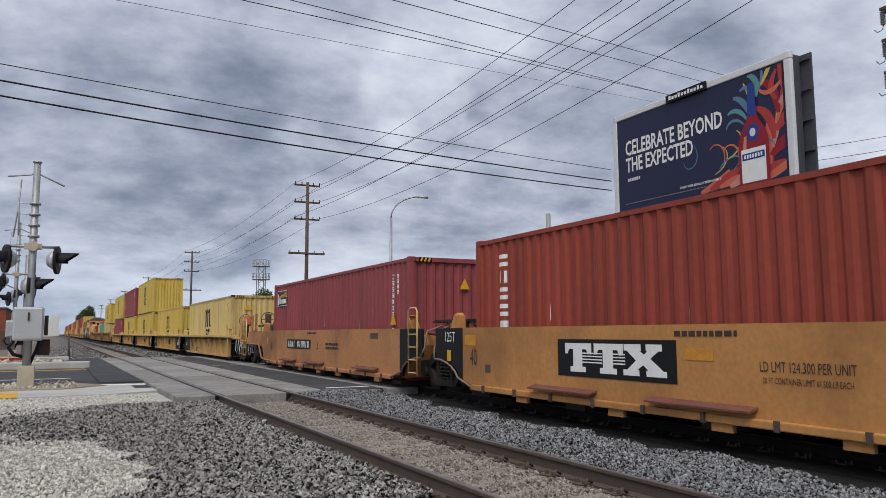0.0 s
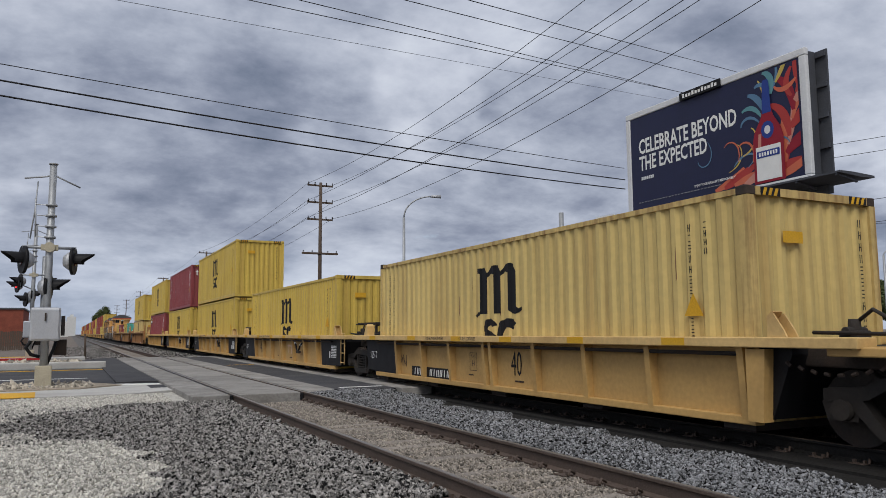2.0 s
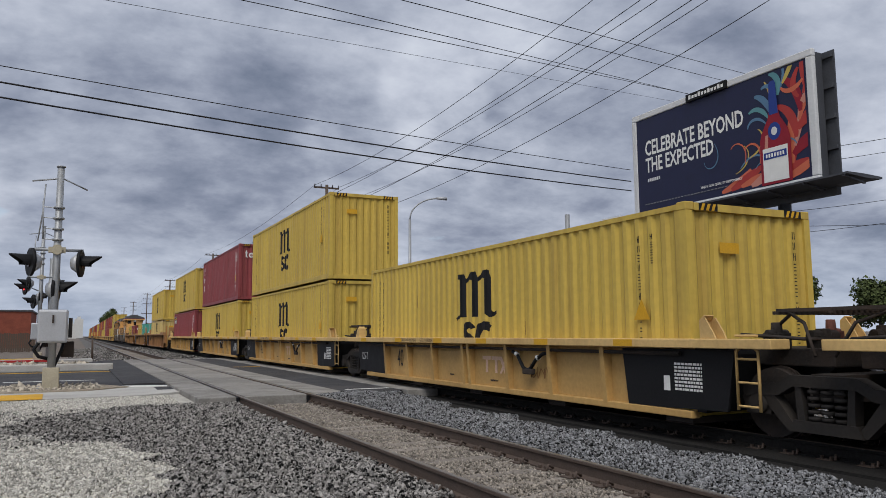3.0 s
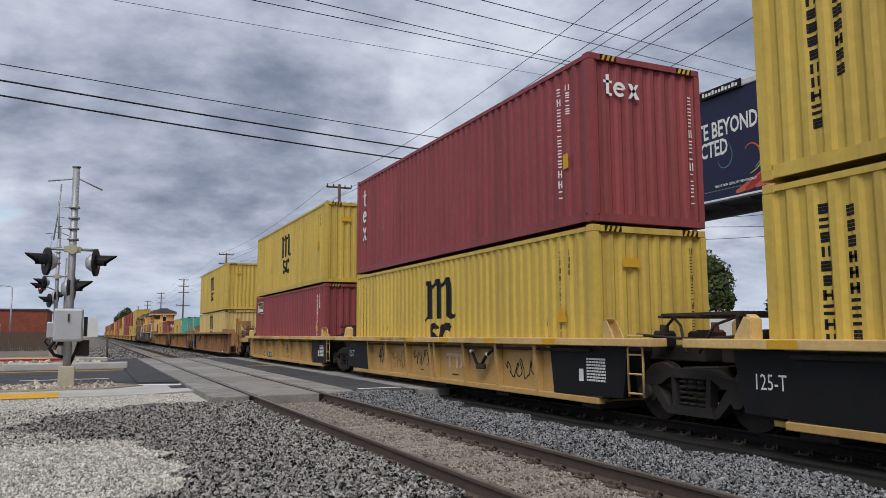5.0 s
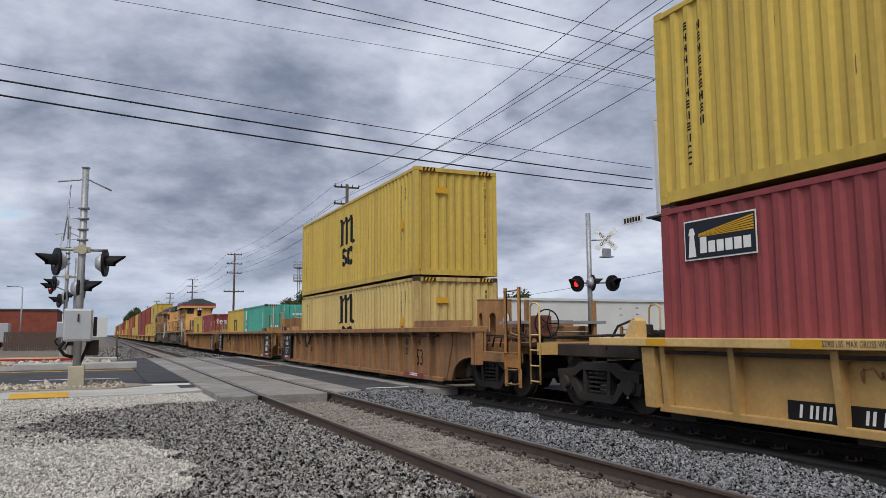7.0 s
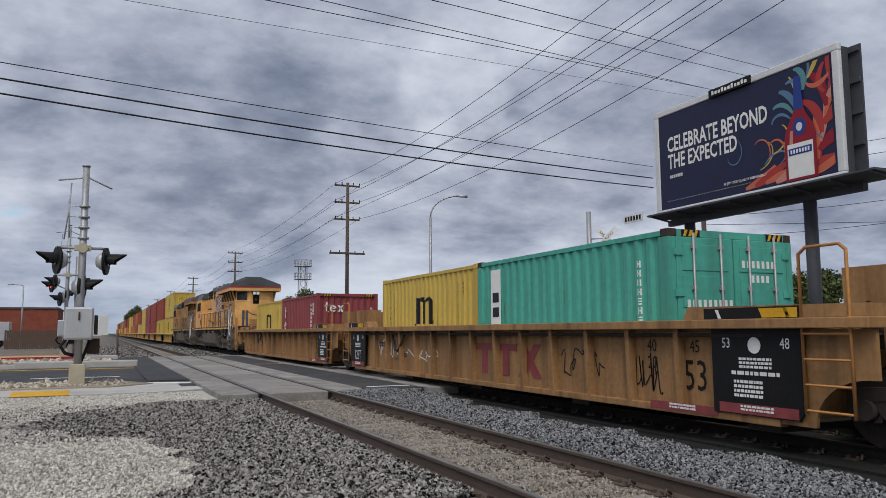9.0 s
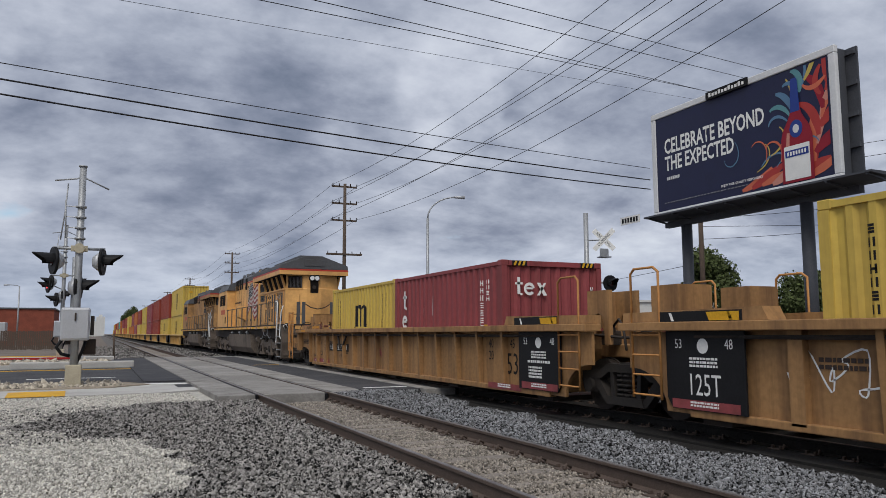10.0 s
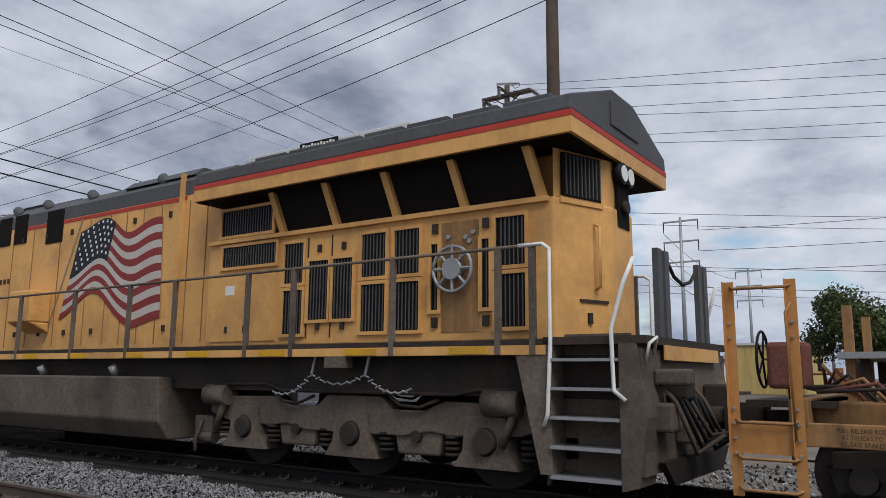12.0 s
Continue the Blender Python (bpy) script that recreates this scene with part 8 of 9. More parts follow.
for i, z in enumerate((9.9, 9.3, 7.2, 6.2)):
    wire((TX, TY + 1.2, z), (TX + 24, TY - 46, z - 0.8), 0.6, 0.013, "thin wire beyond the railway")
    wire((25.6, 26.9, z - 0.6), (TX, TY, z), 0.2, 0.012, "thin wire behind the billboard")
wire((25.6, 26.9, 6.2), (60, -8, 6.0), 0.5, 0.012, "thin wire behind the billboard")
wire((25.6, 26.9, 4.5), (40, 90, 5.2), 0.5, 0.012, "thin wire behind the billboard")


def steel_pylon(x, y, top):
    th = thing("transmission_pole", "distant grey steel transmission pole with three arms", "pylon", "distant transmission poles")
    bm = bmesh.new()
    cyl(bm, (x, y, GZ), (x, y, top), 0.5, 0.25, seg=8)
    part("pole", bm, M["galv"], th)
    for z in (top - 0.8, top - 4.8, top - 8.8):
        bm = bmesh.new()
        box(bm, x - 0.15, x + 0.15, y - 3.4, y + 3.4, z - 0.15, z + 0.15)
        part("arm", bm, M["galv"], th)
        for e in (-3.3, 3.3):
            bm = bmesh.new()
            cyl(bm, (x, y + e, z - 2.0), (x, y + e, z), 0.1, seg=6)
            part("insulator", bm, M["steel"], th)


steel_pylon(143.7, 43.0, 31.7)
steel_pylon(215.0, 46.5, 30.5)
steel_pylon(260.0, 33.0, 27.0)
for z in (30.8, 26.8, 22.8):
    wire((143.7, 39.6, z - 2), (150, -140, z + 3), 3.0, 0.05, "distant thin transmission wire")
    wire((143.7, 46.4, z - 2), (215, 49.8, z - 3), 2.0, 0.05, "distant thin transmission wire")


# ---- street lamp ----
def street_lamp(x, y, z, tx, ty, tz):
    th = thing("street_lamp", "tall grey street lamp with curved arm", "street lamp")
    bm = bmesh.new()
    cyl(bm, (x, y, GZ), (x, y, z), 0.11, 0.08, seg=12)
    part("pole", bm, M["galv"], th)
    bm = bmesh.new()
    pts = []
    for i in range(9):
        a = i / 8
        pts.append((x + (tx - x) * (1 - math.cos(a * 1.5708)) , y + (ty - y) * (1 - math.cos(a * 1.5708)), z + (tz - z) * math.sin(a * 1.5708)))
    tube(bm, pts, 0.045, 8)
    part("arm", bm, M["galv"], th)
    bm = bmesh.new()
    d = Vector((tx - x, ty - y, 0)).normalized()
    a = Vector((tx, ty, tz))
    cyl(bm, a - d * 0.1, a + d * 0.55, 0.07, 0.12, seg=8)
    part("lamp_head", bm, M["alu"], th)


street_lamp(18.2, 42.2, 8.3, 19.9, 41.7, 9.65)
street_lamp(55.0, 36.0, 6.8, 57.5, 35.0, 7.6)
street_lamp(-9.4, 109.6, 7.3, -10.6, 109.6, 7.5)


# ---- crossing signals ----
def signal_lamp(th, x, y, z, facing, lit=False):
    """facing: -1 towards the camera's side along y, 1 away."""
    lamp = thing("signal_lamp", "", "")
    lamp.parent = th
    lamp.matrix_basis = Matrix.Translation((x, y, z)) @ pose(0, 0, 0, 0, 0, {-1: 0, 1: 180, 2: 78, -2: -72}[facing]) @ Matrix.Scale(1.2, 4)
    bm = bmesh.new()
    cyl(bm, (0, 0.0, 0), (0, 0.06, 0), 0.30, seg=24)
    part("background_disc", bm, M["black"], lamp, "round black backing disc")
    bm = bmesh.new()
    cyl(bm, (0, 0.06, 0), (0, 0.22, 0), 0.24, 0.12, seg=16)
    part("housing", bm, M["alu"], lamp, "grey aluminium lamp back")
    bm = bmesh.new()
    cyl(bm, (0, -0.02, 0), (0, 0.0, 0), 0.11, seg=16)
    part("lens", bm, M["lens_red"] if lit else M["lens_dark"], lamp, "glowing red lens" if lit else "dark red lens")
    bm = bmesh.new()
    n, ring = 12, []
    for i in range(n + 1):
        a = math.radians(-20 + 220 * i / n)
        ln = 0.16 + 0.24 * max(0.0, math.sin(a))
        ring.append([bm.verts.new((r * math.cos(a), yy, r * math.sin(a))) for r, yy in ((0.15, -ln), (0.165, -ln), (0.165, 0), (0.15, 0))])
    for p, q in zip(ring, ring[1:]):
        for k in range(4):
            bm.faces.new((p[k], p[(k + 1) % 4], q[(k + 1) % 4], q[k]))
    part("visor", bm, M["black"], lamp, "long black visor")
    return lamp


def crossing_mast(x, y, top, arm_z, label, box_on=True, gates=True):
    th = thing("crossing_signal", label, "crossing signal", "crossing signals")
    bm = bmesh.new()
    cyl(bm, (x, y, -0.12), (x, y, top), 0.1, 0.085, seg=16)
    part("mast", bm, M["galv"], th)
    bm = bmesh.new()
    cyl(bm, (x, y, top), (x, y, top + 0.03), 0.11, seg=16)
    part("cap", bm, M["galv"], th)
    bm = bmesh.new()
    box(bm, x - 0.3, x + 0.3, y - 0.3, y + 0.3, -0.25, -0.14)
    part("footing", bm, M["galv"], th, "bolted grey footing")
    bm = bmesh.new()
    prism(bm, [(x - 0.27, -0.13), (x + 0.27, -0.13), (x + 0.2, -0.02), (x + 0.19, 0.14), (x + 0.19, 0.5), (x - 0.19, 0.5), (x - 0.19, 0.14), (x - 0.2, -0.02)], "y", y - 0.2, y + 0.16)
    part("base", bm, M["cast_tan"], th, "tan cast base", bevel=0.02)
    for dx in (-0.28, 0.28):
        for dy in (-0.28, 0.28):
            bm = bmesh.new()
            cyl(bm, (x + dx, y + dy, -0.13), (x + dx, y + dy, 0.02), 0.03, seg=6)
            part("bolt", bm, M["galv"], th)
    bm = bmesh.new()
    cyl(bm, (x - 0.62, y, arm_z), (x + 0.62, y, arm_z), 0.04, seg=10)
    part("lamp_arm", bm, M["galv"], th)
    bm = bmesh.new()
    cyl(bm, (x, y - 0.16, arm_z), (x, y + 0.16, arm_z), 0.13, seg=14)
    box(bm, x - 0.2, x + 0.2, y - 0.09, y + 0.09, arm_z - 0.07, arm_z + 0.07)
    part("junction_box", bm, M["cast_tan"], th, "cast junction box on the mast")
    for sx, f in ((-0.62, -2), (0.60, 2)):
        signal_lamp(th, x + sx, y, arm_z - 0.33, f)
    signal_lamp(th, x + 0.05, y + 0.2, arm_z - 1.0, 2)
    # bracket stubs and cables climbing the mast
    for k in range(4):
        z = top - 1.1 - k * 0.28
        bm = bmesh.new()
        cyl(bm, (x, y, z), (x, y, z + 0.05), 0.135, seg=12)
        cyl(bm, (x, y, z + 0.02), (x - 0.36 + 0.02 * k, y + 0.1, z + 0.05), 0.014, seg=6)
        part("clamp", bm, M["galv"], th)
    bm = bmesh.new()
    for e, d in ((-1, -0.05), (1, -0.2)):
        tube(bm, [(x, y, top - 0.25), (x + e * 0.12, y, top - 0.32), (x + e * 0.65, y, top - 0.36 + d)], 0.022)
    tube(bm, [(x - 0.34, y + 0.1, top - 0.45), (x - 0.38, y + 0.1, top - 1.2), (x - 0.46, y + 0.1, top - 1.95)], 0.02)
    tube(bm, [(x - 0.38, y + 0.1, top - 0.9), (x - 0.34, y + 0.1, top - 1.9)], 0.022)
    part("antenna", bm, M["galv"], th, "thin rods beside the mast")
    if box_on:
        bm = bmesh.new()
        box(bm, x - 0.34, x + 0.34, y - 0.42, y - 0.12, 1.12, 1.96)
        part("relay_box", bm, M["alu"], th, "grey aluminium relay box", bevel=0.05)
        bm = bmesh.new()
        box(bm, x - 0.30, x + 0.30, y - 0.435, y - 0.421, 1.17, 1.91)
        part("relay_door", bm, M["alu"], th, bevel=0.02)
        bm = bmesh.new()
        box(bm, x - 0.02, x + 0.02, y - 0.47, y - 0.436, 1.62, 1.82)
        part("handle", bm, M["steel"], th)
        bm = bmesh.new()
        box(bm, x + 0.35, x + 0.44, y - 0.25, y + 0.25, 1.25, 1.75)
        box(bm, x + 0.2, x + 0.5, y + 0.1, y + 0.3, 0.75, 1.15)
        part("gate_machine", bm, M["steel"], th, "dark gate mechanism")
        bm = bmesh.new()
        tube(bm, [(x - 0.3, y, 1.15), (x - 0.42, y, 0.95), (x - 0.3, y, 0.78), (x - 0.1, y, 0.72)], 0.045, 8)
        tube(bm, [(x + 0.25, y, 1.1), (x + 0.2, y, 0.9), (x + 0.05, y, 0.5)], 0.04, 8)
        part("conduit", bm, M["black"], th, "black flexible conduit")
    return th


crossing_mast(-0.55, 21.8, 5.69, 3.51, "galvanised crossing signal mast with lamps and relay box")
m2 = crossing_mast(-1.75, 43.6, 6.9, 4.3, "galvanised crossing signal mast across the road")
bm = bmesh.new()
cyl(bm, (-1.3, 43.9, -0.1), (-1.3, 43.9, 5.3), 0.11, seg=12)
part("mast", bm, M["galv"], m2)
bm = bmesh.new()
cyl(bm, (-1.3, 43.9, 3.35), (-2.5, 43.9, 3.9), 0.03, seg=6)
part("lamp_arm", bm, M["galv"], m2)
signal_lamp(m2, -2.5, 43.6, 3.75, -2, True)
signal_lamp(m2, -2.1, 43.6, 3.05, -2)


def far_signal():
    x, y = 19.68, 27.73
    th = thing("crossing_signal", "galvanised crossing signal with crossbuck and red lamps", "crossing signal", "crossing signals")
    bm = bmesh.new()
    cyl(bm, (x, y, GZ), (x, y, 6.58), 0.11, seg=14)
    part("mast", bm, M["galv"], th)
    c = Vector((x + 0.55, y - 0.55, 5.35))
    turn = pose(0, 0, 0, 90, 0, -38)
    for a, word in ((45, "RAIL   ROAD"), (-45, "CROSSING")):
        m = Matrix.Translation(c) @ turn @ pose(0, 0, 0.0 if a > 0 else 0.012, 0, 0, -a)
        bm = bmesh.new()
        box(bm, -0.62, 0.62, -0.115, 0.115, -0.004, 0.004)
        part("crossbuck_blade", bm, M["white"], th, "white crossbuck blade").matrix_basis = m
        lettering(word, 0.17, M["black"], th, m @ Matrix.Translation((0, 0, 0.007)), "lettering", "", 0.9)
    bm = bmesh.new()
    cyl(bm, (x, y, 5.35), c, 0.03)
    part("bracket", bm, M["galv"], th)
    bm = bmesh.new()
    box(bm, x + 0.3, x + 0.8, y - 0.75, y - 0.35, 4.55, 4.6)
    box(bm, x + 0.35, x + 0.75, y - 0.6, y - 0.5, 4.6, 4.95)
    part("bell_bracket", bm, M["galv"], th)
    bm = bmesh.new()
    cyl(bm, (x - 0.5, y + 0.35, 3.45), (x + 0.85, y - 0.62, 3.45), 0.045)
    part("lamp_arm", bm, M["galv"], th)
    signal_lamp(th, x - 0.48, y + 0.3, 3.42, -2, True)
    signal_lamp(th, x + 0.1, y - 0.1, 3.45, 2)
    signal_lamp(th, x + 0.82, y - 0.6, 3.42, -1)


far_signal()


def track_sign():
    th = thing("road_sign", "small white warning sign on a grey pole", "sign")
    c = Vector((24.9, 26.3, 2.6))
    bm = bmesh.new()
    cyl(bm, (c.x + 0.12, c.y + 0.1, GZ), (c.x + 0.12, c.y + 0.1, 3.2), 0.05, seg=8)
    part("pole", bm, M["galv"], th)
    m = Matrix.Translation(c) @ pose(0, 0, 0, 90, 0, -43)
    bm = bmesh.new()
    box(bm, -0.32, 0.32, -0.42, 0.42, -0.01, 0.01)
    part("sign_plate", bm, M["white"], th).matrix_basis = m
    for z, w in ((0.26, 0.42), (0.06, 0.42), (-0.14, 0.24), (-0.3, 0.5)):
        bm = bmesh.new()
        box(bm, -w / 2, w / 2, z - 0.05, z + 0.05, 0.011, 0.014)
        part("small_print", bm, M["black"], th).matrix_basis = m


track_sign()


# ---- trees ----
def tree(x, y, h, r, seed, label="dense dark green broadleaf tree", n=900):
    rng = random.Random(seed)
    th = thing("tree", label, "tree", "trees beyond the railway")
    bm = bmesh.new()
    cyl(bm, (x, y, GZ), (x, y, h * 0.45), 0.22, 0.14, seg=8)
    lobes = []
    for k in range(14):
        a, e = rng.uniform(0, 6.283), rng.uniform(0.0, 1.0)
        c = Vector((x + math.cos(a) * r * 0.55 * (1 - 0.4 * e), y + math.sin(a) * r * 0.55 * (1 - 0.4 * e), h * (0.42 + 0.36 * e)))
        lobes.append((c, r * rng.uniform(0.26, 0.52)))
        cyl(bm, (x, y, h * 0.3), c, 0.07, 0.03, seg=6)
    part("trunk", bm, M["bark"], th)
    verts, faces = [], []
    for k in range(n * 11):
        c, lr = rng.choice(lobes)
        d = Vector((rng.gauss(0, 1), rng.gauss(0, 1), rng.gauss(0, 1))).normalized()
        p = c + d * lr * (rng.uniform(0.45, 1.0) + 0.16 * noise.noise((d + c) * 2.3))
        s = rng.uniform(0.07, 0.21)
        u = Vector((rng.gauss(0, 1), rng.gauss(0, 1), rng.gauss(0, 1))).normalized()
        w = d.cross(u).normalized() if d.cross(u).length > 0.01 else Vector((1, 0, 0))
        i = len(verts)
        verts += [p + u * s, p + w * s * 0.6, p - u * s, p - w * s * 0.6 + d * s * 0.3]
        faces.append((i, i + 1, i + 2, i + 3))
    me = bpy.data.meshes.new("crown")
    me.from_pydata([tuple(v) for v in verts], [], faces)
    me.materials.append(M["leaf"])
    ob = new("crown", me)
    ob.parent = th
    tagged(ob, kind="stuff")
    return th


tree(43.1, 44.6, 8.7, 2.9, 1)
tree(47.8, 39.5, 6.2, 2.9, 2)
tree(59.6, 40.3, 6.1, 2.6, 6)
tree(64.8, 37.7, 5.4, 1.6, 7)
tree(69.0, 7.0, 9.3, 5.0, 8, n=1300)
tree(66.0, 0.0, 9.0, 5.0, 9, n=1300)
tree(30.0, 126.0, 9.0, 3.6, 11)
tree(45.0, 78.0, 6.5, 3.0, 12)
tree(10.5, 330.0, 13.0, 4.0, 13)
tree(12.5, 340.0, 15.0, 3.5, 14)


# ---- buildings and far things ----
def building(name, x0, x1, y0, y1, z, material, label, windows=0, door=False, roof="black"):
    th = thing(name, label, "building")
    bm = bmesh.new()
    box(bm, x0, x1, y0, y1, GZ, z)
    part("wall", bm, material, th)
    bm = bmesh.new()
    box(bm, x0 - 0.15, x1 + 0.15, y0 - 0.15, y1 + 0.15, z + 0.004, z + 0.22)
    part("roof", bm, M["pale_wall"] if roof == "pale" else M["loco_grey"], th, "flat roof edge")
    for k in range(windows):
        w = (x1 - x0) / windows
        bm = bmesh.new()
        box(bm, x0 + (k + 0.25) * w, x0 + (k + 0.75) * w, y0 - 0.04, y0 - 0.004, z * 0.45, z * 0.75)
        part("window", bm, M["mesh_dark"], th, "dark window")
    return th


building("brick_building", -60, -5.8, 119, 135, 4.7, M["brick"], "low red brick building with flat roof", 0)
building("white_building", 31, 62, 60, 75, 4.2, M["pale_wall"], "low white industrial building", 0, roof="pale")
building("white_building", 70, 120, 30, 44, 4.0, M["white_box"], "long low white industrial building", 0, roof="pale")
building("pale_green_building", 75, 88, 12, 18, 4.2, M["cream"], "small pale yellow building beyond the tracks", 2, roof="pale")
building("white_building", 90, 160, -20, 5, 3.6, M["white_box"], "long low white warehouse", 0, roof="pale")
for k, (x0, x1, y, z) in enumerate(((-32, -18, 95, 2.2), (-17, -9.5, 97, 2.0))):
    th = thing("parked_trailer", "grey parked trailer beside the brick building", "trailer")
    bm = bmesh.new()
    box(bm, x0, x1, y, y + 2.5, 0.5, z + 0.6)
    part("body", bm, M["alu"], th, bevel=0.05)
    for x in (x0 + 1.2, x0 + 2.3, x1 - 1.2):
        bm = bmesh.new()
        cyl(bm, (x, y + 0.05, 0.2), (x, y + 2.45, 0.2), 0.5, seg=14)
        part("wheel", bm, M["black"], th)
bm = bmesh.new()
for k in range(40):
    x, y = random.uniform(-20, -10.5), random.uniform(78, 82)
    cyl(bm, (x, y, GZ), (x + random.uniform(-0.3, 0.3), y, random.uniform(0.3, 1.1)), random.uniform(0.5, 0.9), 0.15, seg=7)
solid("covered_heap", bm, M["tarp"], "black plastic sheet over a heap", "heap")


def wood_fence(x0, x1, y, z):
    th = thing("fence", "dark weathered wooden fence at the railway's edge", "fence")
    bm = bmesh.new()
    box(bm, 0, 0.18, 0, 0.03, GZ, z)
    finish(bm)
    me = bpy.data.meshes.new("board")
    bm.to_mesh(me)
    bm.free()
    me.materials.append(M["wood"])
    n = int((x1 - x0) / 0.2)
    for i in range(n):
        shared("board", me, th, Matrix.Translation((x0 + i * 0.2, y, random.uniform(-0.06, 0.06))))


wood_fence(-9.0, -3.8, 88, 1.6)


def rail_bollard(x, y, h):
    th = thing("marker_post", "thin weathered post beside the track", "post")
    bm = bmesh.new()
    cyl(bm, (x, y, GZ), (x - 0.05, y, h), 0.06, 0.05, seg=8)
    part("post", bm, M["wood"], th)


rail_bollard(0.85, 47.0, 1.3)
rail_bollard(-6.0, 55.0, 0.7)
# far skyline masts along the line
for k, (x, y, h) in enumerate(((-3.5, 520, 9), (1.0, 620, 14), (20, 650, 12))):
    bm = bmesh.new()
    box(bm, x - 3, x + 3, y, y + 8, GZ, h)
    box(bm, x - 1.2, x + 1.2, y + 1, y + 5, h, h + 1.6)
    solid("distant_block", bm, M["pale_wall"], "pale building block far along the line", "building", "distant blocks")


def lattice_mast(x, y, top):
    th = thing("lattice_mast", "pale lattice mast with railed round platforms", "mast")
    bm = bmesh.new()
    for a in range(4):
        c, s = 0.9 * math.cos(a * 1.5708 + 0.8), 0.9 * math.sin(a * 1.5708 + 0.8)
        cyl(bm, (x + c, y + s, GZ), (x + c, y + s, top - 0.5), 0.07, seg=6)
    for z in np.arange(1, top - 1, 1.5):
        cyl(bm, (x - 0.65, y - 0.65, z), (x + 0.65, y - 0.65, z + 1.5), 0.04, seg=5)
        cyl(bm, (x + 0.65, y - 0.65, z), (x - 0.65, y - 0.65, z + 1.5), 0.04, seg=5)
    part("lattice", bm, M["galv"], th)
    for z in (top - 3.6, top - 1.2):
        bm = bmesh.new()
        cyl(bm, (x, y, z), (x, y, z + 0.12), 1.6, seg=16)
        for k in range(16):
            a = k * 0.3927
            cyl(bm, (x + 1.55 * math.cos(a), y + 1.55 * math.sin(a), z), (x + 1.55 * math.cos(a), y + 1.55 * math.sin(a), z + 1.2), 0.04, seg=5)
        for zz in (0.6, 1.2):
            tube(bm, [(x + 1.55 * math.cos(k * 0.3927), y + 1.55 * math.sin(k * 0.3927), z + zz) for k in range(17)], 0.04, 5)
        part("platform", bm, M["galv"], th)


lattice_mast(33.1, 136.0, 14.4)


# ---- ties, spikes and loose stone ----
def ties(track, xc, y0, y1, material):
    bm = bmesh.new()
    box(bm, -1.3, 1.3, -0.115, 0.115, -0.33, -0.168)
    bmesh.ops.bevel(bm, geom=list(bm.edges), offset=0.012, segments=1, affect="EDGES")
    finish(bm)
    me = bpy.data.meshes.new("tie")
    bm.to_mesh(me)
    bm.free()
    me.materials.append(material)
    bm = bmesh.new()
    for sx in (-0.7535, 0.7535):
        box(bm, sx - 0.17, sx + 0.17, -0.09, 0.09, -0.170, -0.158)
        for d in (-1, 1):
            for e in (-0.06, 0.06):
                box(bm, sx + d * 0.10 - 0.018, sx + d * 0.10 + 0.018, e - 0.014, e + 0.014, -0.16, -0.125)
            tube(bm, [(sx + d * 0.05, -0.11, -0.14), (sx + d * 0.12, -0.13, -0.10), (sx + d * 0.16, -0.15, -0.15)], 0.014, 5)
    finish(bm)
    plate = bpy.data.meshes.new("tie_plate")
    bm.to_mesh(plate)
    bm.free()
    plate.materials.append(M["rail"])
    y = y0
    while y < y1:
        if not CY0 - 0.2 < y < CY1 + 0.2:
            m = Matrix.Translation((xc + random.uniform(-0.04, 0.04), y, random.uniform(-0.012, 0.004))) @ pose(0, 0, 0, 0, 0, random.uniform(-1.2, 1.2))
            shared("tie", me, track, m)
            shared("tie_plate", plate, track, Matrix.Translation((xc, y, 0)))
        y += 0.5


ties(track_near, TRACK1, -2.0, 90.0, M["tie"])
# far ties take the under-train shade colour too
ties(track_far, TRACK2, -2.0, 30.0, M["oily_shade"])

ROCK_V = np.array([(-1, 0, 0), (1, 0, 0), (0, -1, 0), (0, 1, 0), (0, 0, -1), (0, 0, 1)])
ROCK_F = np.array([(0, 2, 5), (2, 1, 5), (1, 3, 5), (3, 0, 5), (2, 0, 4), (1, 2, 4), (3, 1, 4), (0, 3, 4)])


def stones(name, label, material, place, count, size, seed):
    """Loose crushed stone as one joined heap. place: gives x, y, z arrays for random numbers."""
    rng = np.random.default_rng(seed)
    x, y, z = place(rng, count)
    k = len(x)
    r = size * rng.lognormal(0.0, 0.26, k)
    pts = (ROCK_V[None] * (1 + rng.uniform(-0.35, 0.2, (k, 6, 1))) + rng.uniform(-0.42, 0.42, (k, 6, 3))) * r[:, None, None] * rng.uniform(0.65, 1.25, (k, 1, 3))
    a, b = rng.uniform(0, 6.283, k), rng.uniform(-1.4, 1.4, k)
    ca, sa, cb, sb = np.cos(a), np.sin(a), np.cos(b), np.sin(b)
    px, py, pz = pts[..., 0], pts[..., 1], pts[..., 2]
    py, pz = py * cb[:, None] - pz * sb[:, None], py * sb[:, None] + pz * cb[:, None]
    px, py = px * ca[:, None] - py * sa[:, None], px * sa[:, None] + py * ca[:, None]
    v = np.stack([px + x[:, None], py + y[:, None], pz + z[:, None]], -1).reshape(-1, 3)
    f = (ROCK_F[None] + 6 * np.arange(k)[:, None, None]).reshape(-1, 3)
    me = bpy.data.meshes.new(name)
    me.vertices.add(len(v))
    me.vertices.foreach_set("co", v.ravel())
    me.loops.add(f.size)
    me.loops.foreach_set("vertex_index", f.ravel().astype(np.int32))
    me.polygons.add(len(f))
    me.polygons.foreach_set("loop_start", np.arange(0, f.size, 3, dtype=np.int32))
    me.update(calc_edges=True)
    me.materials.append(material)
    return tagged(new(name, me), label, "gravel", kind="stuff")


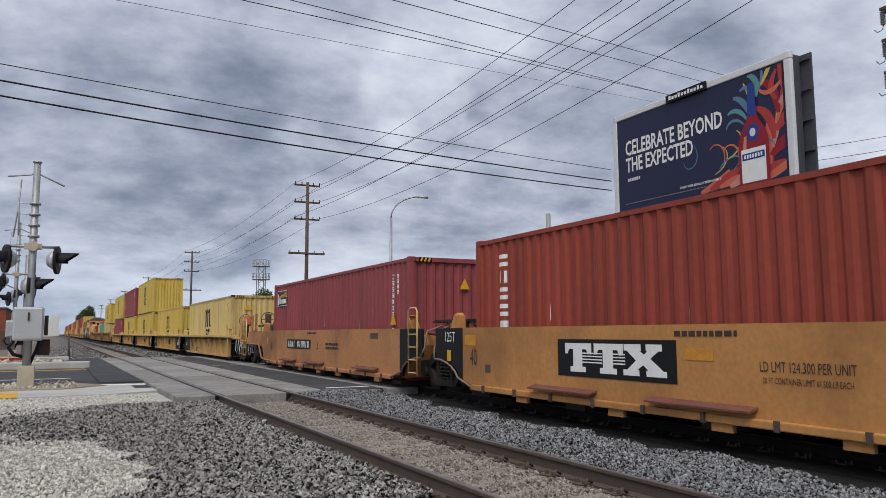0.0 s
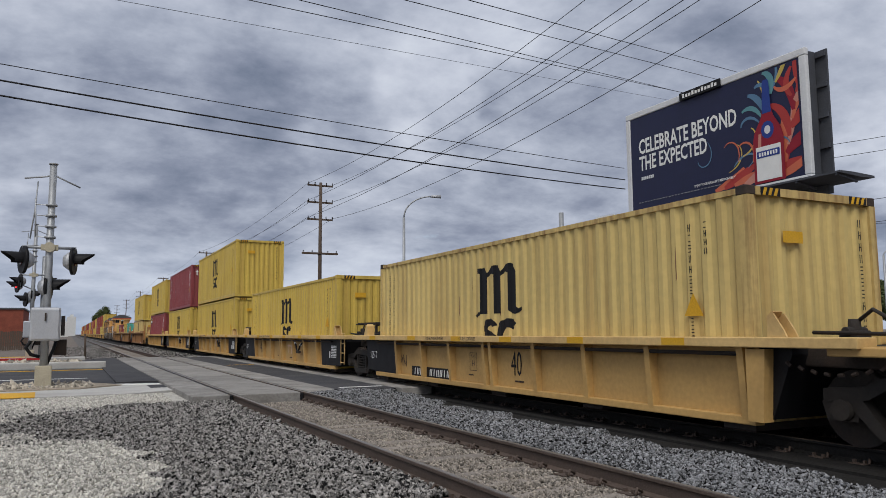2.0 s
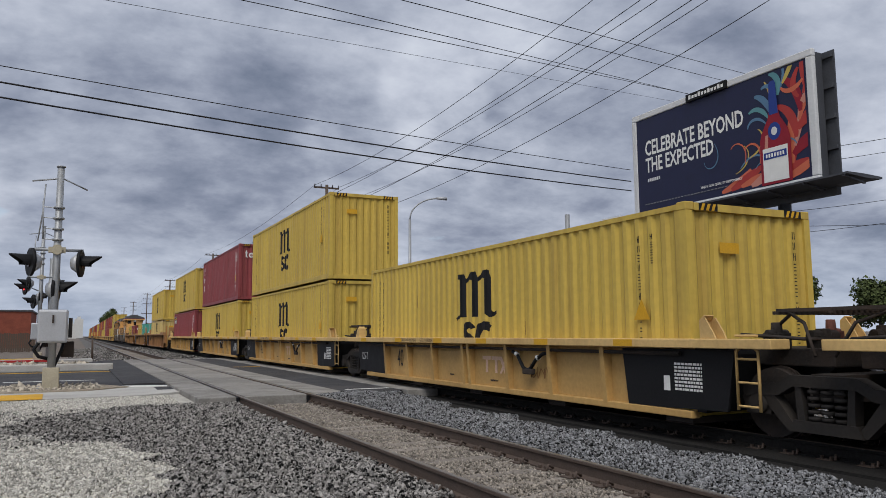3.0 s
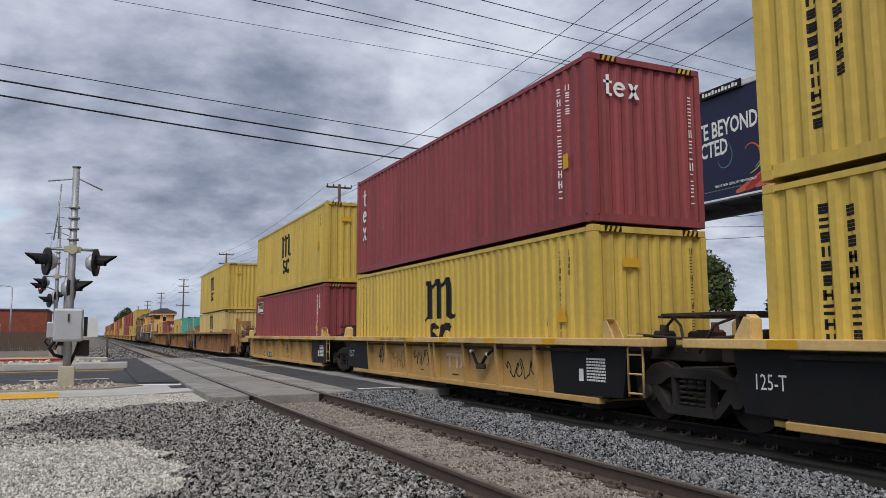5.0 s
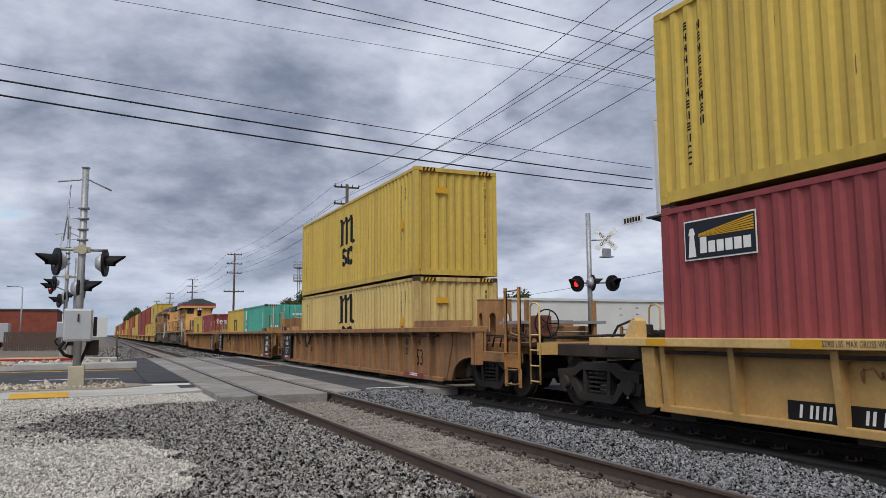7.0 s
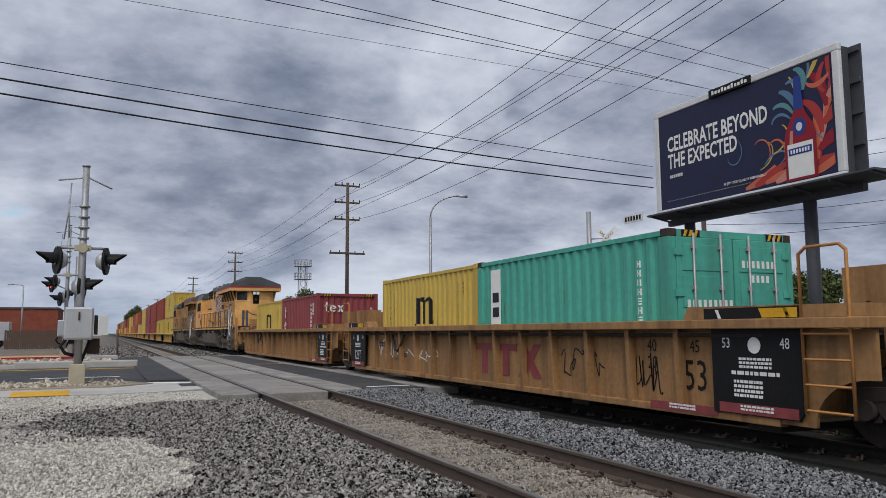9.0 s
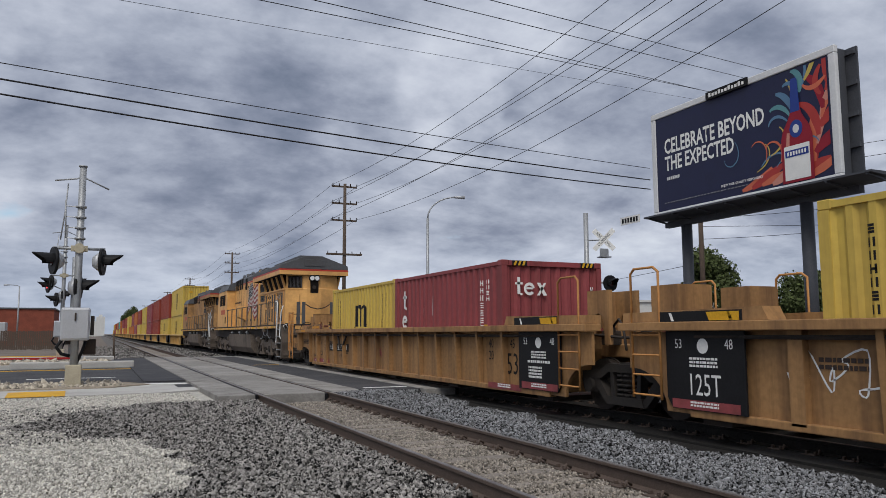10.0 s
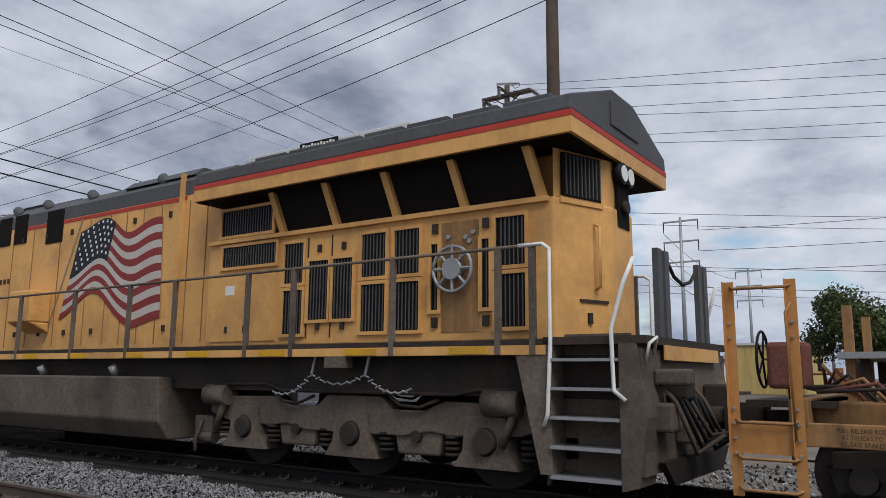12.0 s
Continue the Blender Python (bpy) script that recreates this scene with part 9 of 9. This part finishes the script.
def bed_height(x):
    """The height of the ballast at x: banks under the tracks, lower between and beside them."""
    h = np.full_like(x, GZ + 0.0)
    for xc in (TRACK1, TRACK2):
        d = np.abs(x - xc)
        h = np.maximum(h, np.clip(-0.145 - (d - 1.5) / 1.5 * 0.155, GZ, -0.145))
    return h


def pale_zone(x, y):
    """The pale pebble apron beside the dark ballast: an uneven edge."""
    edge = np.interp(y, [2, 5, 7, 8.4, 9.4, 11.2, 12.5, 13.2, 14.0, 15.0, 16.0, 17.0, 18.4, 19.2],
                     [-1.6, -0.5, 0.25, 0.8, 1.1, 0.95, 0.4, -0.6, -1.3, -0.7, 0.6, 1.3, 2.05, 2.5])
    edge = edge + 0.14 * np.sin(y * 5.3) + 0.1 * np.sin(y * 9.7 + x * 3)
    return x < edge


def rise(y):
    """The gravel climbs towards the pavement and the crossing."""
    t = np.clip((y - 11.5) / 5.0, 0, 1)
    return 0.185 * t * t * (3 - 2 * t)


def near_ballast(rng, n):
    y = 6.2 + 10.2 * rng.random(n) ** 1.15
    x = -2.6 + 5.75 * rng.random(n)
    keep = (~pale_zone(x, y) | ((y > 12.3) & (y < 16.2) & (rng.random(n) < 0.3))) & (x < TRACK1 - 0.82)
    x, y = x[keep], y[keep]
    return x, y, np.maximum(bed_height(x), GZ + rise(y)) + rng.uniform(-0.018, 0.018, len(x))


def apron(rng, n):
    y = 6.2 + 12.8 * rng.random(n) ** 1.1
    x = -2.9 + 4.9 * rng.random(n)
    keep = (pale_zone(x, y) | (y > 16.5)) & (y < 19.0) & (x < 2.2)
    x, y = x[keep], y[keep]
    return x, y, GZ + rise(y) + rng.uniform(-0.012, 0.014, len(x))


def between_rails(rng, n):
    y = 2.0 + 14.0 * rng.random(n) ** 1.2
    x = TRACK1 + rng.uniform(-0.68, 0.68, n)
    keep = (np.abs(((y + 2.0) % 0.5) - 0.25) < 0.165) | (rng.random(n) < 0.5)
    x, y = x[keep], y[keep]
    return x, y, np.full_like(x, -0.18) + rng.uniform(-0.02, 0.012, len(x))


def between_tracks(rng, n):
    y = 1.0 + 15.3 * rng.random(n) ** 1.2
    x = TRACK1 + 0.83 + rng.random(n) * 2.25
    keep = x < 6.72 + 0.12 * np.sin(y * 2.3) + 0.1 * np.sin(y * 5.1)
    x, y = x[keep], y[keep]
    n = len(x)
    mid = np.exp(-((x - 6.05) / 0.8) ** 2) * 0.09
    t = np.clip((y - 12.5) / 3.2, 0, 1)
    return x, y, bed_height(x) + mid + 0.11 * t * t + rng.uniform(-0.02, 0.02, n)


def far_shoulder(rng, n):
    y = 45.0 + 60 * rng.random(n) ** 1.6
    x = -0.6 + 8.0 * rng.random(n)
    keep = (np.abs(x - TRACK1) > 0.8)
    x, y = x[keep], y[keep]
    return x, y, bed_height(x) + rng.uniform(-0.02, 0.02, len(x))


def beyond_train(rng, n):
    y = -6 + 22 * rng.random(n)
    x = TRACK2 + 0.82 + 5.5 * rng.random(n)
    return x, y, bed_height(x) + rng.uniform(-0.02, 0.02, n)


stones("ballast_stones", "dark grey crushed stone beside the track", M["stone_dark"], near_ballast, 140000, 0.0185, 1)
stones("pale_pebbles", "pale crushed pebbles on the apron", M["pebble"], apron, 105000, 0.0165, 2)
stones("ballast_stones", "brown-grey stones between the ties", M["stone_tan"], between_rails, 48000, 0.0155, 3)
stones("ballast_stones", "pale grey crushed stone between the tracks", M["stone_pale"], between_tracks, 115000, 0.0155, 4)
stones("ballast_stones", "dark ballast beyond the crossing", M["stone_dark"], far_shoulder, 12000, 0.04, 5)
def verge_stones(rng, n):
    y = 21.3 + 1.7 * rng.random(n)
    x = -3.4 + 4.0 * rng.random(n)
    return x, y, np.full(n, -0.045) + rng.uniform(-0.03, 0.012, n)


def median_stones(rng, n):
    y = 33.4 + 2.1 * rng.random(n)
    x = -5.5 + 5.9 * rng.random(n)
    return x, y, np.full(n, 0.125) + rng.uniform(-0.03, 0.03, n)


stones("verge_stones", "tan stones set round the signal mast", M["stone_verge"], verge_stones, 1500, 0.06, 8)
stones("median_stones", "tan rough stones set in the median", M["stone_verge"], median_stones, 900, 0.10, 9)
stones("ballast_stones", "pale stones beyond the train", M["stone_pale"], beyond_train, 8000, 0.032, 6)

# ---- pavement, kerbs and road paint ----
def slab(name, outline, z0, z1, material, label, category, kind="structure"):
    bm = bmesh.new()
    prism(bm, outline, "z", z0, z1)
    return solid(name, bm, material, label, category, kind=kind)


for x0, x1, y1, m, lb in ((-9.0, -0.2, 19.0, "pebble", "pale pebble apron beside the track"), (-0.2, 2.3, 16.25, "ballast", "dark stone slope beside the track")):
    bm = bmesh.new()
    ys = np.linspace(2.5, y1, 16)
    prism(bm, [(float(y), float(GZ - 0.022 + rise(y))) for y in ys] + [(y1, GZ - 0.3), (2.5, GZ - 0.3)], "x", x0, x1)
    solid("gravel_slope", bm, M[m], lb, "ground", kind="structure")
bm = bmesh.new()
box(bm, -0.2, 2.35, 16.25, 19.9, GZ - 0.3, -0.125)
solid("gravel_slope", bm, M["pebble"], "pale gravel strip at the pavement's edge", "ground", kind="structure")
slab("pavement", [(-40, 18.75), (1.4, 18.9), (2.62, 19.7), (2.62, 21.6), (1.6, 22.3), (-40, 22.38)], -0.3, -0.075, M["walkway"], "pale concrete pavement beside the road", "pavement")
slab("tactile_strip", [(-1.78, 18.85), (-0.62, 18.85), (-0.66, 20.4), (-1.86, 20.4)], -0.08, -0.068, M["hazard"], "yellow tactile paving strip", "paving")
slab("pavement_edge", [(1.9, 20.5), (2.45, 20.6), (2.45, 21.6), (1.9, 21.6)], -0.09, -0.069, M["asphalt"], "dark asphalt patch at the pavement's end", "pavement")
slab("gravel_verge", [(-40, 21.2), (0.3, 21.0), (1.3, 21.9), (0.6, 23.2), (-40, 24.4)], -0.09, -0.045, M["verge"], "gravelly verge round the signal mast", "ground")
slab("kerb", [(-40, 33.0), (0.9, 33.0), (1.25, 33.3), (1.25, 35.6), (0.9, 35.9), (-40, 35.9)], -0.1, 0.10, M["walkway"], "raised concrete median with rounded end", "kerb")
slab("median_fill", [(-40, 33.3), (0.5, 33.3), (0.5, 35.6), (-40, 35.6)], 0.098, 0.125, M["verge"], "rough stones set in the median", "ground")
bm = bmesh.new()
box(bm, -3.0, 1.35, 32.75, 32.99, -0.08, 0.22)
solid("median_nose", bm, M["walkway"], "pale concrete kerb along the median", "kerb", bevel=0.05)
slab("kerb", [(-40, 43.2), (0.3, 43.2), (0.3, 43.5), (-40, 43.5)], -0.1, 0.09, M["walkway"], "pale concrete kerb across the road", "kerb")
slab("red_kerb", [(-30, 43.16), (-0.8, 43.16), (-0.8, 43.44), (-30, 43.44)], 0.0, 0.105, M["red_curb"], "red painted kerb across the road", "kerb")
slab("pavement", [(-40, 43.5), (0.8, 43.5), (0.8, 45.6), (-40, 45.6)], -0.1, 0.08, M["walkway"], "pale pavement across the road", "pavement")
slab("yellow_kerb", [(-30, 45.6), (-1.0, 45.6), (-1.0, 45.9), (-30, 45.9)], 0.0, 0.12, M["hazard"], "yellow painted kerb across the road", "kerb")
for name, pts, m in (("lane_line", [(-1.9, 25.75), (0.55, 25.75), (0.55, 25.88), (-1.9, 25.88)], "white"), ("lane_line", [(-16, 25.75), (-9, 25.75), (-9, 25.88), (-16, 25.88)], "white"),
                     ("centre_line", [(-40, 31.9), (1.6, 31.9), (1.6, 32.02), (-40, 32.02)], "hazard"), ("centre_line", [(-40, 31.6), (1.6, 31.6), (1.6, 31.72), (-40, 31.72)], "hazard"),
                     ("lane_line", [(10.6, 25.75), (40, 25.75), (40, 25.88), (10.6, 25.88)], "white")):
    slab(name, pts, -0.07, -0.055, M[m], ("white" if m == "white" else "yellow") + " painted road line", "road marking")
for y, m in ((17.3, "white"), (31.7, "hazard"), (43.9, "white")):
    slab("road_line", [(TRACK1 + 1.9, y), (TRACK2 - 1.7, y), (TRACK2 - 1.7, y + 0.14), (TRACK1 + 1.9, y + 0.14)], -0.03, -0.015, M[m], "painted line across the railway", "road marking")
slab("road_line", [(1.9, 21.75), (2.25, 21.75), (2.25, 21.87), (0.2, 22.5), (0.2, 22.42)], -0.07, -0.045, M["white"], "white edge line on the road", "road marking")
for x, y in ((1.35, 28.9), (1.5, 30.1)):
    slab("road_marker", [(x, y), (x + 0.12, y), (x + 0.12, y + 0.12), (x, y + 0.12)], -0.07, -0.04, M["white"], "small white road stud", "road stud")


# ---- motion of the train ----
def motions():
    for ob, s in MOVERS:
        walk(ob, [(t, pose(TRACK2, s - V * t, ob["rest_height"])) for t in (0.0, 3.0, 6.0, 9.0, 12.0)])


motions()
